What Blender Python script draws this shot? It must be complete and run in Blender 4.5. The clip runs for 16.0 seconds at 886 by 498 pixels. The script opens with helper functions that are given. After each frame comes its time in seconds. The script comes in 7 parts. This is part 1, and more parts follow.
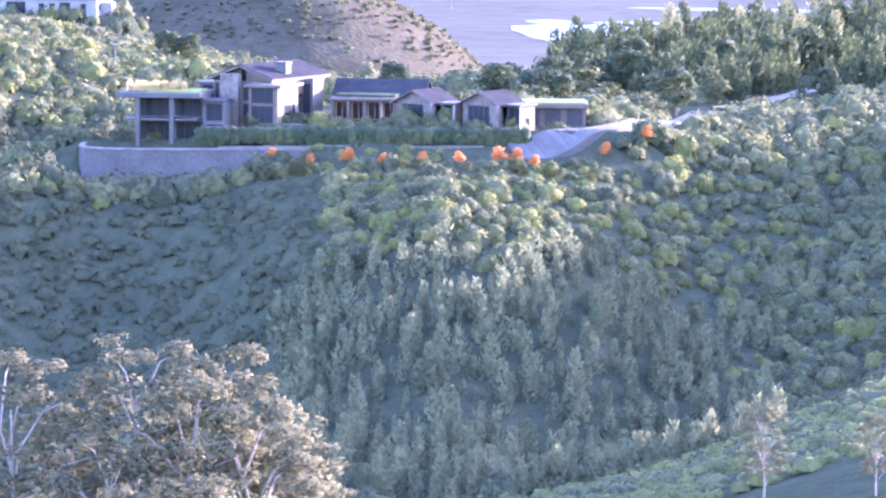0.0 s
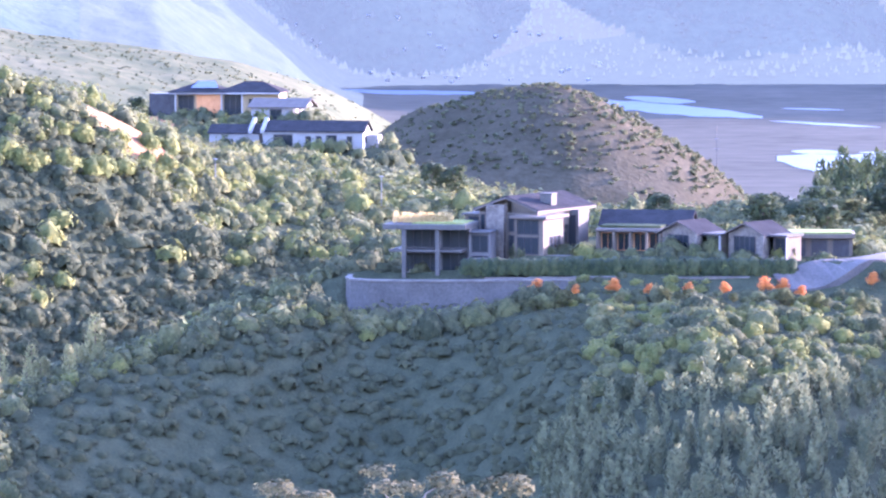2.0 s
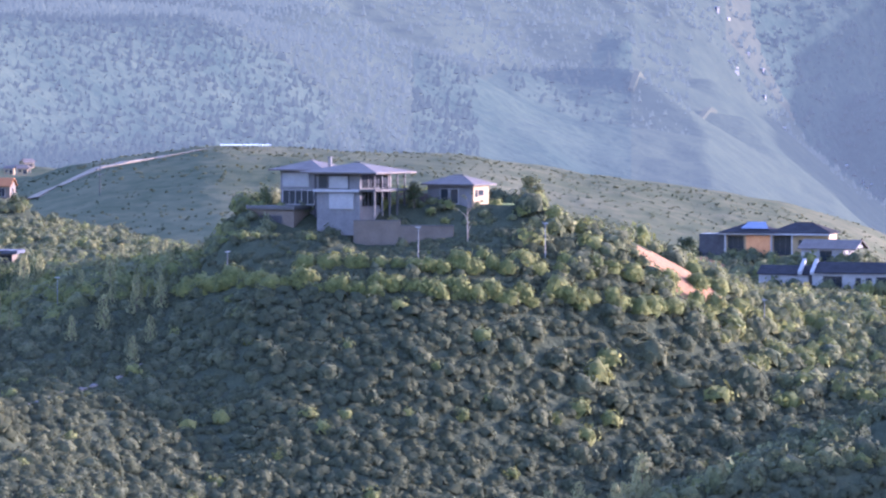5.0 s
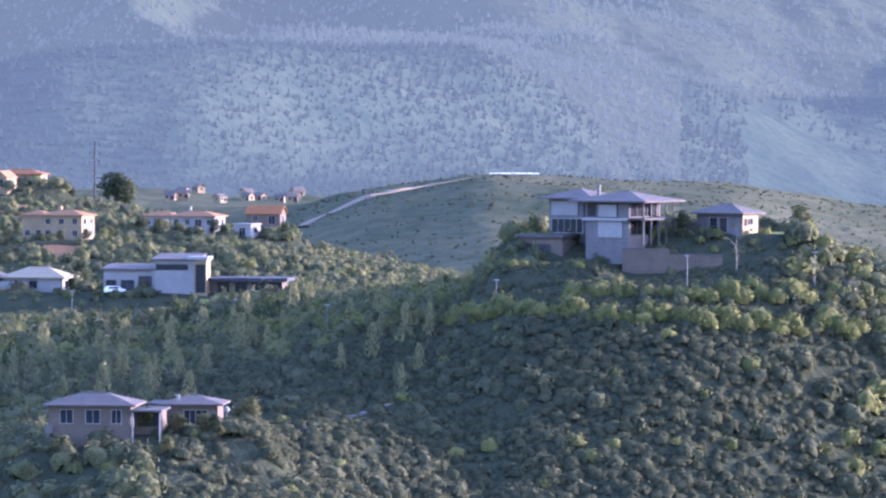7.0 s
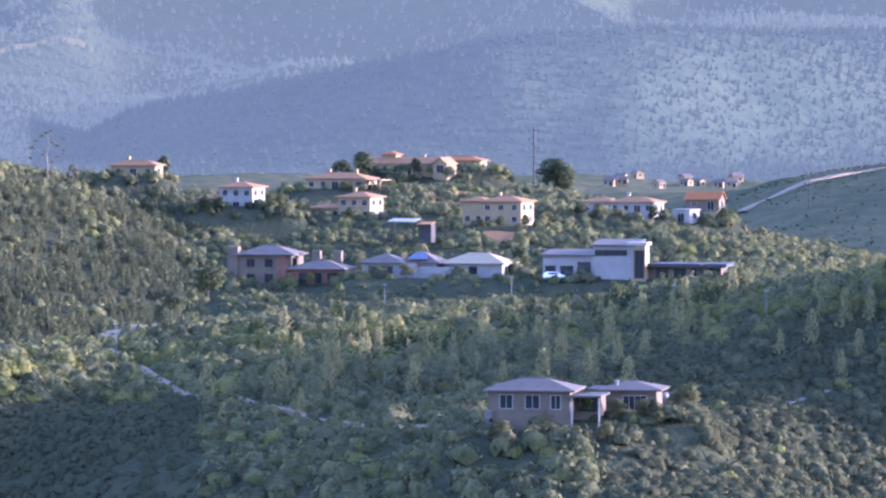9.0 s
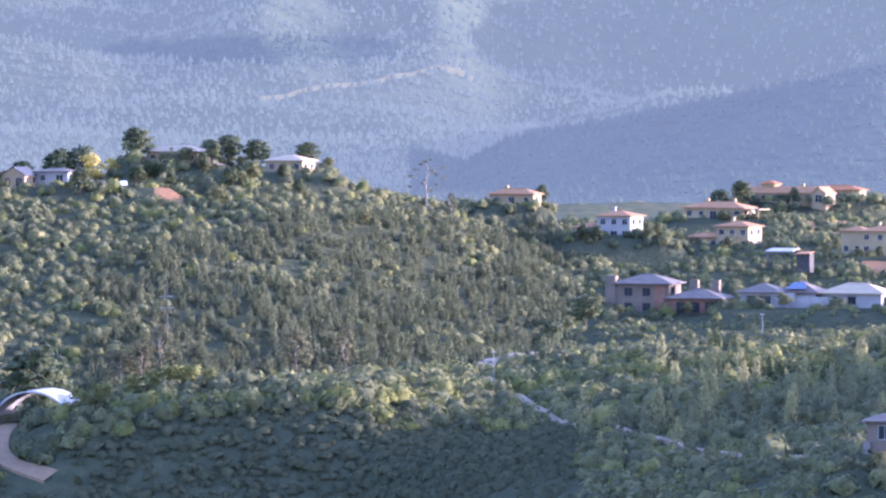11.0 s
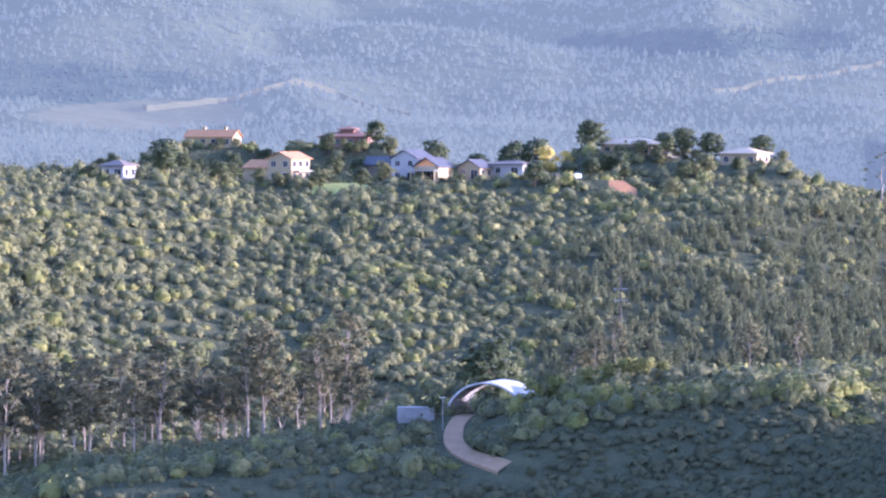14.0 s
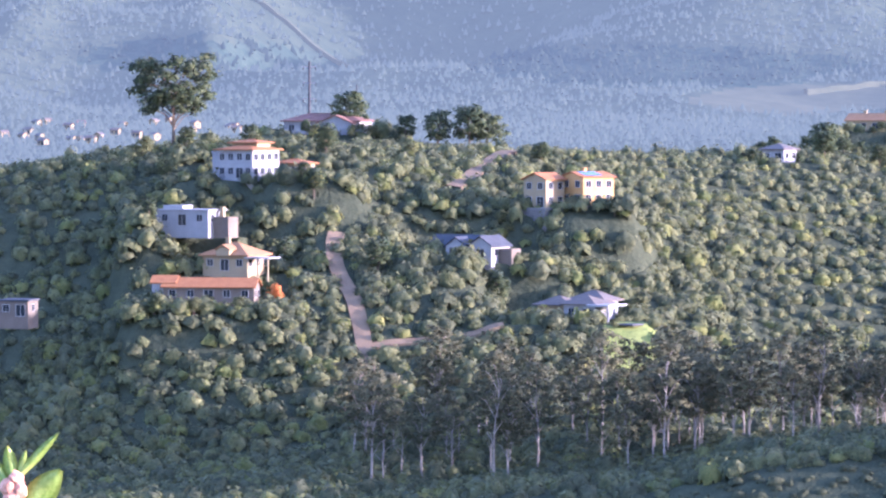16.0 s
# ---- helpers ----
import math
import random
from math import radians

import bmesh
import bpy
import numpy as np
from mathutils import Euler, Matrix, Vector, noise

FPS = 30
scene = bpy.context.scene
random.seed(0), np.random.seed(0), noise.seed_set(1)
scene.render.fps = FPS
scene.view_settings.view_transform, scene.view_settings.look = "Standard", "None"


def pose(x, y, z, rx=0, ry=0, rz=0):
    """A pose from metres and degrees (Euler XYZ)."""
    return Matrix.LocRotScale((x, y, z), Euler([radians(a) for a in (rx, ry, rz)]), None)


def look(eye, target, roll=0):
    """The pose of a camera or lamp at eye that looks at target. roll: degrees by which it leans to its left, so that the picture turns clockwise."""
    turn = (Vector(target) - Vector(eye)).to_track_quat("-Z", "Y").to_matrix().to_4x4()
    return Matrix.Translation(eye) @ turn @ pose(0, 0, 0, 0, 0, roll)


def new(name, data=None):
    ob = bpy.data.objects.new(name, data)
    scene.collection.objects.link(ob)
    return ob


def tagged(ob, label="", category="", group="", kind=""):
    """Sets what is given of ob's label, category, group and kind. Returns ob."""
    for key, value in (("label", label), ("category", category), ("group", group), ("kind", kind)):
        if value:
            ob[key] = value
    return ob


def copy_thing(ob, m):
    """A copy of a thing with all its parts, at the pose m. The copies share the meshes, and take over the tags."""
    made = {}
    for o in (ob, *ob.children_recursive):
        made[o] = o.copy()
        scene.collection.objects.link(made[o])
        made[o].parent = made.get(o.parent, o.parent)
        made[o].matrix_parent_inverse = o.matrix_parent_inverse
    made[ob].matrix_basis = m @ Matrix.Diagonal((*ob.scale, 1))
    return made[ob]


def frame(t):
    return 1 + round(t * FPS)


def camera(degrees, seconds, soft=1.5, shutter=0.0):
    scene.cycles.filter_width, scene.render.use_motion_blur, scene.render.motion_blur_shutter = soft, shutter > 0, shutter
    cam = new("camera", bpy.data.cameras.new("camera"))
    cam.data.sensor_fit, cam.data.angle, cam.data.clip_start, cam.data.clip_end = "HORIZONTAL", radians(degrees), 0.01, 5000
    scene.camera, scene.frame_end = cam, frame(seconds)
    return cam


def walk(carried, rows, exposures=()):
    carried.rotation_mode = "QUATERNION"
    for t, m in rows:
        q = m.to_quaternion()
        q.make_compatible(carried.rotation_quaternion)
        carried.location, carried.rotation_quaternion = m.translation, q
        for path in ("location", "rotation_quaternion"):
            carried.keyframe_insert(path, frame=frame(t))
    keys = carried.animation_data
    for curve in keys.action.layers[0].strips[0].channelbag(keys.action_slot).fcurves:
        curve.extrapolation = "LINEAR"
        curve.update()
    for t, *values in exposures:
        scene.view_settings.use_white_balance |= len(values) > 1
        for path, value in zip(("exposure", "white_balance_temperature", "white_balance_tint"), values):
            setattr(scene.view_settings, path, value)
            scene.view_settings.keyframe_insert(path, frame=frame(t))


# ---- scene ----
# A view over a wooded estate: the lens stays on one hillside and swings slowly to the left.
EYE = Vector((0, 0, 150))
cam = camera(12.5, 16.0, soft=2.3)
# seconds, turn to the left, pitch, roll (degrees)
TURNS = [
    (0.0, 0.000, -5.979, 0.289), (0.5, 1.539, -5.347, 0.186), (1.0, 2.387, -4.880, -0.054),
    (1.5, 2.911, -4.500, -0.084), (2.0, 3.779, -4.126, -0.191), (2.5, 5.210, -3.671, 0.145),
    (3.0, 6.458, -3.307, -0.038), (3.5, 7.669, -2.987, -0.364), (4.0, 9.250, -2.694, 0.005),
    (4.2, 9.899, -2.556, 0.062), (6.3, 13.374, -1.781, 0.046), (6.5, 13.853, -1.755, 0.047),
    (7.0, 15.357, -1.739, 0.142), (7.5, 17.075, -1.782, 0.039), (8.0, 18.787, -1.854, -0.123),
    (8.2, 19.449, -1.887, -0.107), (10.3, 24.611, -1.734, -0.385), (10.5, 25.208, -1.670, -0.395),
    (11.0, 26.919, -1.524, -0.039), (11.5, 28.509, -1.510, -0.037), (12.0, 29.951, -1.540, -0.048),
    (12.5, 31.263, -1.555, 0.008), (13.0, 32.326, -1.550, 0.053), (13.5, 32.990, -1.571, -0.026),
    (14.0, 33.345, -1.624, 0.006), (14.5, 33.664, -1.710, 0.001), (15.0, 34.922, -1.754, 0.104),
    (15.5, 38.314, -1.824, 0.500), (15.7, 40.067, -1.840, 0.009), (16.0, 42.679, -1.855, -0.011)]


def aim(turn, pitch):
    a, b = radians(turn), radians(pitch)
    return Vector((-math.sin(a) * math.cos(b), math.cos(a) * math.cos(b), math.sin(b)))


walk(cam, [(t, look(EYE, EYE + aim(a, b) * 100, c)) for t, a, b, c in TURNS], [(0.0, 4.45, 4960, 61), (1.5, 4.28, 4970, 60), (3.5, 3.5, 4920, 56), (7.0, 3.0, 4850, 54), (8.2, 3.0, 4850, 54), (10.5, 3.3, 4950, 54), (12.5, 3.3, 4960, 55), (16.0, 3.2, 4880, 52)])

# ---- light ----
SUN_AZ, SUN_EL = 56, 8.8
world = bpy.data.worlds.new("world")
scene.world = world
world.use_nodes = True
wn = world.node_tree.nodes
sky = wn.new("ShaderNodeTexSky")
sky.sky_type, sky.sun_disc = "NISHITA", False
sky.sun_elevation, sky.sun_rotation = radians(SUN_EL), radians(SUN_AZ)
sky.air_density, sky.dust_density, sky.ozone_density = 1.2, 1.0, 1.5
world.node_tree.links.new(sky.outputs[0], wn["Background"].inputs[0])
wn["Background"].inputs[1].default_value = 0.15
sun = new("sun", bpy.data.lights.new("sun", "SUN"))
sun.data.energy, sun.data.angle, sun.data.color = 2.8, radians(0.6), (1.0, 0.84, 0.58)
sun.matrix_world = look((0, 0, 0), (-math.sin(radians(SUN_AZ)) * math.cos(radians(SUN_EL)), -math.cos(radians(SUN_AZ)) * math.cos(radians(SUN_EL)), -math.sin(radians(SUN_EL))))


# ---- materials ----
def mat(name, a, b, scale=0.4, rough=0.8, bump=0.0, bump_scale=3.0, metal=0.0, spec=0.1, sheen=0.0, island=0.0, glow=None, coords="Object", detail=6.0, ob_rand=0.0, leaf=0.0):
    """A surface that varies between two colours by noise at two scales, with an optional fine relief."""
    m = bpy.data.materials.new(name)
    m.use_nodes = True
    n, l = m.node_tree.nodes, m.node_tree.links
    p = n["Principled BSDF"]
    tc = n.new("ShaderNodeTexCoord")
    big, small = n.new("ShaderNodeTexNoise"), n.new("ShaderNodeTexNoise")
    big.inputs["Scale"].default_value, big.inputs["Detail"].default_value = scale, detail
    small.inputs["Scale"].default_value, small.inputs["Detail"].default_value = scale * 9, 3
    add = n.new("ShaderNodeMath")
    add.operation = "MULTIPLY_ADD"
    ramp = n.new("ShaderNodeValToRGB")
    ramp.color_ramp.elements[0].position, ramp.color_ramp.elements[1].position = 0.36, 0.66
    ramp.color_ramp.elements[0].color, ramp.color_ramp.elements[1].color = (*a, 1), (*b, 1)
    for t in (big, small):
        l.new(tc.outputs[coords], t.inputs["Vector"])
    l.new(small.outputs[0], add.inputs[0])
    add.inputs[1].default_value = 0.5
    half = n.new("ShaderNodeMath")
    half.operation, half.inputs[1].default_value = "MULTIPLY_ADD", 0.5
    half.inputs[2].default_value = 0.0
    l.new(big.outputs[0], half.inputs[0])
    l.new(half.outputs[0], add.inputs[2])
    value = add.outputs[0]
    if island or ob_rand:
        g = n.new("ShaderNodeNewGeometry" if island else "ShaderNodeObjectInfo")
        vary = n.new("ShaderNodeMath")
        vary.operation, vary.inputs[1].default_value = "MULTIPLY_ADD", island or ob_rand
        shift = n.new("ShaderNodeMath")
        shift.operation, shift.inputs[1].default_value = "SUBTRACT", (island or ob_rand) / 2
        l.new(value, shift.inputs[0])
        l.new(g.outputs["Random Per Island" if island else "Random"], vary.inputs[0])
        l.new(shift.outputs[0], vary.inputs[2])
        value = vary.outputs[0]
    l.new(value, ramp.inputs[0])
    l.new(ramp.outputs[0], p.inputs["Base Color"])
    p.inputs["Roughness"].default_value, p.inputs["Metallic"].default_value = rough, metal
    p.inputs["Specular IOR Level"].default_value = spec
    # blue-tinted sheen on leaves stands in for a thin veil of haze
    p.inputs["Sheen Weight"].default_value, p.inputs["Sheen Roughness"].default_value = sheen, 0.7
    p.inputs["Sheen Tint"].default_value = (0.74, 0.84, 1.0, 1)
    if bump:
        bn, bt = n.new("ShaderNodeBump"), n.new("ShaderNodeTexNoise")
        bt.inputs["Scale"].default_value, bt.inputs["Detail"].default_value = bump_scale, 5
        bn.inputs["Strength"].default_value, bn.inputs["Distance"].default_value = 1.0, bump
        l.new(tc.outputs[coords], bt.inputs["Vector"])
        l.new(bt.outputs[0], bn.inputs["Height"])
        l.new(bn.outputs[0], p.inputs["Normal"])
    if leaf:
        # light that comes through thin leaves
        tr, mx = n.new("ShaderNodeBsdfTranslucent"), n.new("ShaderNodeMixShader")
        l.new(ramp.outputs[0], tr.inputs["Color"])
        mx.inputs[0].default_value = leaf
        l.new(p.outputs[0], mx.inputs[1])
        l.new(tr.outputs[0], mx.inputs[2])
        l.new(mx.outputs[0], n["Material Output"].inputs["Surface"])
    # emission; on the far materials it stands in for haze in the air
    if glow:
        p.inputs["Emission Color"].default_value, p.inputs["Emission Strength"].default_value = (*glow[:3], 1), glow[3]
    return m


M = {
    # soil and grey scrub: base greyed further, towards haze over shaded slopes
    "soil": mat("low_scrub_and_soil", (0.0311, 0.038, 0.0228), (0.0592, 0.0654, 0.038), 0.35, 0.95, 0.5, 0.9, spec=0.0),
    "clay": mat("cut_clay", (0.16, 0.082, 0.035), (0.24, 0.13, 0.0595), 0.15, 0.95, 0.2, 1.5),
    "shrub": mat("shrub_leaves", (0.0593, 0.0729, 0.0314), (0.16, 0.16, 0.0642), 0.34, 0.95, 0.25, 2.4, spec=0.02, sheen=0.05, island=0.2, leaf=0.35),
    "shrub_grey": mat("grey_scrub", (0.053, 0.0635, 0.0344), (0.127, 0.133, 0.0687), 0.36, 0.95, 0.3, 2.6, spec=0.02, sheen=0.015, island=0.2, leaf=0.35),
    # yellow-green shrubs; sunlight on lit stretches is put in as a brighter base
    "shrub_yellow": mat("sunlit_shrub", (0.0869, 0.104, 0.0296), (0.185, 0.182, 0.0539), 0.36, 0.95, 0.25, 2.4, spec=0.02, sheen=0.05, island=0.2, leaf=0.35),
    "dry_wood": mat("dry_grey_woodland", (0.056, 0.068, 0.038), (0.09, 0.1, 0.056), 0.06, 0.95, spec=0.0, island=0.07, leaf=0.35),
    # grey-green low scrub with some of the shaded slopes' haze in its colour
    "low_scrub": mat("low_hazed_scrub", (0.053, 0.0612, 0.0342), (0.0918, 0.0979, 0.0532), 0.25, 0.95, 0.15, 2.5, spec=0.0, island=0.06, leaf=0.35),
    # conifer needles with the sunlight on their tops put into a paler base
    "sunlit_conifer": mat("sunlit_young_conifer", (0.13, 0.135, 0.06), (0.23, 0.22, 0.1), 0.1, 0.95, spec=0.0, sheen=0.05, island=0.14, leaf=0.35),
    "conifer": mat("young_conifer_needles", (0.0783, 0.0934, 0.0505), (0.159, 0.166, 0.0862), 0.1, 0.95, spec=0.0, sheen=0.05, island=0.14, leaf=0.35),
    "dark_tree": mat("dark_tree_leaves", (0.0276, 0.0436, 0.0184), (0.0774, 0.0875, 0.0306), 0.2, 0.95, spec=0.04, sheen=0.08, island=0.25, leaf=0.35),
    "gum": mat("gum_tree_leaves", (0.0539, 0.0596, 0.0319), (0.123, 0.117, 0.0619), 0.25, 0.95, spec=0.02, sheen=0.02, island=0.25, leaf=0.35),
    "orange": mat("orange_flowers", (0.42, 0.13, 0.03), (0.56, 0.24, 0.07), 0.8, 0.6, 0.1, 4, island=0.4, leaf=0.35),
    "yellow": mat("yellow_blossom", (0.383, 0.306, 0.054), (0.51, 0.425, 0.144), 0.8, 0.6, 0.1, 4, island=0.4, leaf=0.35),
    "bark": mat("pale_bark", (0.13, 0.11, 0.085), (0.27, 0.24, 0.2), 0.9, 0.9, 0.05, 5),
    "bark_dark": mat("dark_bark", (0.07, 0.055, 0.04), (0.14, 0.11, 0.08), 0.9, 0.9, 0.05, 5),
    "grass": mat("lawn", (0.12, 0.15, 0.035), (0.21, 0.225, 0.065), 0.3, 0.9, 0.05, 6),
    "thatch": mat("dry_tall_grass", (0.4, 0.3, 0.12), (0.62, 0.48, 0.22), 0.7, 0.9, 0.2, 4, island=0.3, leaf=0.35),
    # haze over the distance is put into these far materials as a faint glow
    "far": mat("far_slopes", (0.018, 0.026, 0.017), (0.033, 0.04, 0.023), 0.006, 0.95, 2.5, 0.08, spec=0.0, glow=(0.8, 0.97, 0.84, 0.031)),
    "mid": mat("mid_slopes", (0.0516, 0.0628, 0.0365), (0.108, 0.107, 0.0633), 0.012, 0.95, 1.0, 0.12, spec=0.0),
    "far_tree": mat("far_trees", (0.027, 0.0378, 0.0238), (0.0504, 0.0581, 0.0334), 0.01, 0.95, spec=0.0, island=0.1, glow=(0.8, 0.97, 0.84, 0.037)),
    # woods with the shade of the mountain faces put into colour and glow
    "shade_wood_tree": mat("far_shaded_wood_trees", (0.022, 0.034, 0.024), (0.042, 0.054, 0.034), 0.01, 0.95, spec=0.0, island=0.1, glow=(0.78, 0.95, 0.9, 0.026)),
    "far_shade_wood": mat("far_plantation", (0.017, 0.0306, 0.0216), (0.0382, 0.051, 0.0324), 0.01, 0.95, 2.0, 0.1, spec=0.0, glow=(0.78, 0.95, 0.9, 0.025)),
    # pasture tone that also paints the sunlit slopes paler
    "far_lit_field": mat("far_lit_pasture", (0.0288, 0.033, 0.0195), (0.0446, 0.0465, 0.0281), 0.01, 0.95, 0.5, 0.1, spec=0.0, glow=(0.83, 0.96, 0.8, 0.033)),
    # the sky's pale blue reflection is put into the base, gloss kept low
    "water": mat("lagoon_water", (0.0546, 0.0825, 0.106), (0.091, 0.115, 0.141), 0.01, 0.5, 0.03, 0.5, spec=0.15),
    "dryhill": mat("dry_stony_slope", (0.0372, 0.035, 0.0221), (0.0683, 0.0612, 0.0418), 0.05, 0.95, 0.6, 0.5, spec=0.0),
    "marsh": mat("salt_marsh", (0.0655, 0.0644, 0.0507), (0.0983, 0.0941, 0.0741), 0.004, 0.95, spec=0.0),
    "road": mat("asphalt", (0.06, 0.057, 0.052), (0.1, 0.094, 0.086), 0.3, 0.85, 0.02, 6),
    "track": mat("dirt_track", (0.15, 0.12, 0.082), (0.23, 0.19, 0.135), 0.2, 0.95, 0.05, 4),
    "pave": mat("brick_paving", (0.134, 0.0938, 0.0533), (0.19, 0.133, 0.0779), 0.5, 0.9, 0.02, 6),
    "white": mat("white_plaster", (0.19, 0.187, 0.178), (0.25, 0.245, 0.23), 0.5, 0.8, 0.01, 5),
    "cream": mat("cream_plaster", (0.21, 0.162, 0.0902), (0.27, 0.211, 0.119), 0.5, 0.8, 0.01, 5),
    "ochre": mat("ochre_plaster", (0.34, 0.187, 0.063), (0.425, 0.255, 0.099), 0.5, 0.8, 0.01, 5),
    "grey": mat("grey_plaster", (0.1, 0.098, 0.094), (0.145, 0.14, 0.135), 0.5, 0.85, 0.01, 5),
    "taupe": mat("taupe_plaster", (0.095, 0.0784, 0.0598), (0.135, 0.113, 0.0854), 0.5, 0.85, 0.01, 5),
    "stone": mat("stone_cladding", (0.07, 0.062, 0.052), (0.2, 0.175, 0.145), 1.6, 0.9, 0.08, 2.5),
    "concrete": mat("cast_concrete", (0.06, 0.058, 0.053), (0.1, 0.096, 0.088), 0.35, 0.85, 0.01, 3),
    "brickwall": mat("red_brown_wall", (0.115, 0.0595, 0.0427), (0.194, 0.111, 0.0808), 0.8, 0.9, 0.02, 6),
    "slate": mat("dark_roof_sheet", (0.024, 0.024, 0.026), (0.042, 0.042, 0.044), 0.6, 0.9, 0.01, 4, spec=0.0),
    "greyroof": mat("grey_roof_tiles", (0.08, 0.068, 0.0578), (0.128, 0.11, 0.0918), 0.6, 0.7, 0.03, 4),
    "terracotta": mat("terracotta_tiles", (0.218, 0.0855, 0.0315), (0.294, 0.128, 0.049), 0.7, 0.8, 0.04, 4),
    "palered": mat("faded_clay_tiles", (0.213, 0.108, 0.0468), (0.281, 0.152, 0.0702), 0.7, 0.8, 0.04, 4),
    "buff": mat("buff_roof_tiles", (0.25, 0.2, 0.125), (0.33, 0.27, 0.18), 0.7, 0.8, 0.03, 4),
    "blueroof": mat("blue_grey_roof", (0.035, 0.0392, 0.0449), (0.0595, 0.0651, 0.0734), 0.6, 0.75, 0.01, 4, spec=0.12),
    "trim": mat("white_trim", (0.22, 0.22, 0.21), (0.28, 0.275, 0.265), 1.0, 0.6),
    "dark": mat("dark_frame", (0.03, 0.03, 0.032), (0.06, 0.06, 0.06), 1.0, 0.5),
    "timber": mat("orange_timber", (0.38, 0.16, 0.06), (0.52, 0.25, 0.1), 0.8, 0.6, 0.02, 5),
    "steel": mat("galvanised_steel", (0.111, 0.119, 0.119), (0.187, 0.196, 0.196), 0.8, 0.6, metal=0.2),
    "panel": mat("solar_panel", (0.02, 0.03, 0.06), (0.04, 0.055, 0.1), 0.8, 0.08, spec=0.7),
    # white paint of the cars, also the painted glint of the far panels
    "paint_white": mat("white_car_and_glint_paint", (0.75, 0.75, 0.75), (0.82, 0.82, 0.82), 1.0, 0.25, spec=0.6),
    "rubber": mat("rubber", (0.02, 0.02, 0.02), (0.04, 0.04, 0.04), 2.0, 0.9),
    "rock": mat("grey_rock", (0.09, 0.084, 0.075), (0.168, 0.159, 0.144), 0.6, 0.9, 0.15, 2),
    "leaf_near": mat("fresh_leaf", (0.22, 0.33, 0.04), (0.42, 0.5, 0.12), 30, 0.4, 0.0005, 300, spec=0.5),
    "stem": mat("reddish_bud", (0.4, 0.16, 0.09), (0.6, 0.34, 0.22), 60, 0.6, 0.001, 300),
}


def glass(name, tint=(0.02, 0.025, 0.03)):
    m = bpy.data.materials.new(name)
    m.use_nodes = True
    p = m.node_tree.nodes["Principled BSDF"]
    p.inputs["Base Color"].default_value = (*tint, 1)
    p.inputs["Roughness"].default_value, p.inputs["Specular IOR Level"].default_value = 0.06, 0.7
    return m


M["glass"] = glass("dark_window_glass")


# ---- small builders ----
def mesh_from(name, verts, faces, material, smooth=False, normals=None):
    me = bpy.data.meshes.new(name)
    v = np.asarray(verts, dtype=np.float32)
    f = np.asarray(faces, dtype=np.int32)
    k = f.shape[1]
    me.vertices.add(len(v))
    me.vertices.foreach_set("co", v.ravel())
    me.loops.add(f.size)
    me.loops.foreach_set("vertex_index", f.ravel())
    me.polygons.add(len(f))
    me.polygons.foreach_set("loop_start", np.arange(0, f.size, k, dtype=np.int32))
    me.polygons.foreach_set("use_smooth", np.full(len(f), smooth, dtype=bool))
    for m in (material if isinstance(material, (list, tuple)) else [material]):
        me.materials.append(m)
    me.update(calc_edges=True)
    if normals is not None:
        me.normals_split_custom_set_from_vertices(np.asarray(normals, dtype=np.float32))
    return me


def part(name, bm, material, parent, label=""):
    me = bpy.data.meshes.new(name)
    bm.normal_update()
    bm.to_mesh(me)
    bm.free()
    me.materials.append(material)
    ob = new(name, me)
    ob.parent = parent
    if label:
        tagged(ob, label)
    return ob


def thing(name, m, label, category, group="", kind=""):
    ob = new(name)
    ob.matrix_world = m
    return tagged(ob, label, category, group, kind)


def box(bm, x0, x1, y0, y1, z0, z1):
    v = [bm.verts.new((x, y, z)) for z in (z0, z1) for x, y in ((x0, y0), (x1, y0), (x1, y1), (x0, y1))]
    for q in ((3, 2, 1, 0), (4, 5, 6, 7), (0, 1, 5, 4), (1, 2, 6, 5), (2, 3, 7, 6), (3, 0, 4, 7)):
        bm.faces.new([v[i] for i in q])
    return bm


def tube(bm, a, b, r0, r1, n=8):
    a, b = Vector(a), Vector(b)
    q = (b - a).to_track_quat("Z", "Y")
    rings = []
    for c, r in ((a, r0), (b, r1)):
        rings.append([bm.verts.new(c + q @ Vector((math.cos(6.2832 * i / n) * r, math.sin(6.2832 * i / n) * r, 0))) for i in range(n)])
    for i in range(n):
        bm.faces.new((rings[0][i], rings[0][(i + 1) % n], rings[1][(i + 1) % n], rings[1][i]))
    bm.faces.new(rings[0][::-1])
    bm.faces.new(rings[1])
    return bm


def at(az, d, z):
    return Vector((d * math.sin(radians(az)), d * math.cos(radians(az)), z))


def stand(az, d, z, rot=0):
    p = at(az, d, z)
    return pose(p.x, p.y, p.z, 0, 0, -az + rot)


# ---- the land ----
# ridge and valley lines: bearing (degrees), distance (m), elevation angle from the eye (degrees)
LINES = []


def line_of(*points):
    LINES.append(points)


line_of((-60, 380, -11), (-20, 360, -11), (-8, 330, -12), (0, 350, -11.5), (1.2, 385, -9.7), (4, 400, -8.75), (6.3, 400, -7.95), (10, 400, -7.5), (14, 400, -7.5))  # near valley and grassy spur
line_of((-60, 470, -9), (-20, 430, -9), (-13, 405, -9.6), (-8, 410, -9.8), (-2, 415, -9.6), (1, 430, -9.3), (4, 450, -8.9), (6.3, 455, -8.3), (14, 460, -8))  # gully
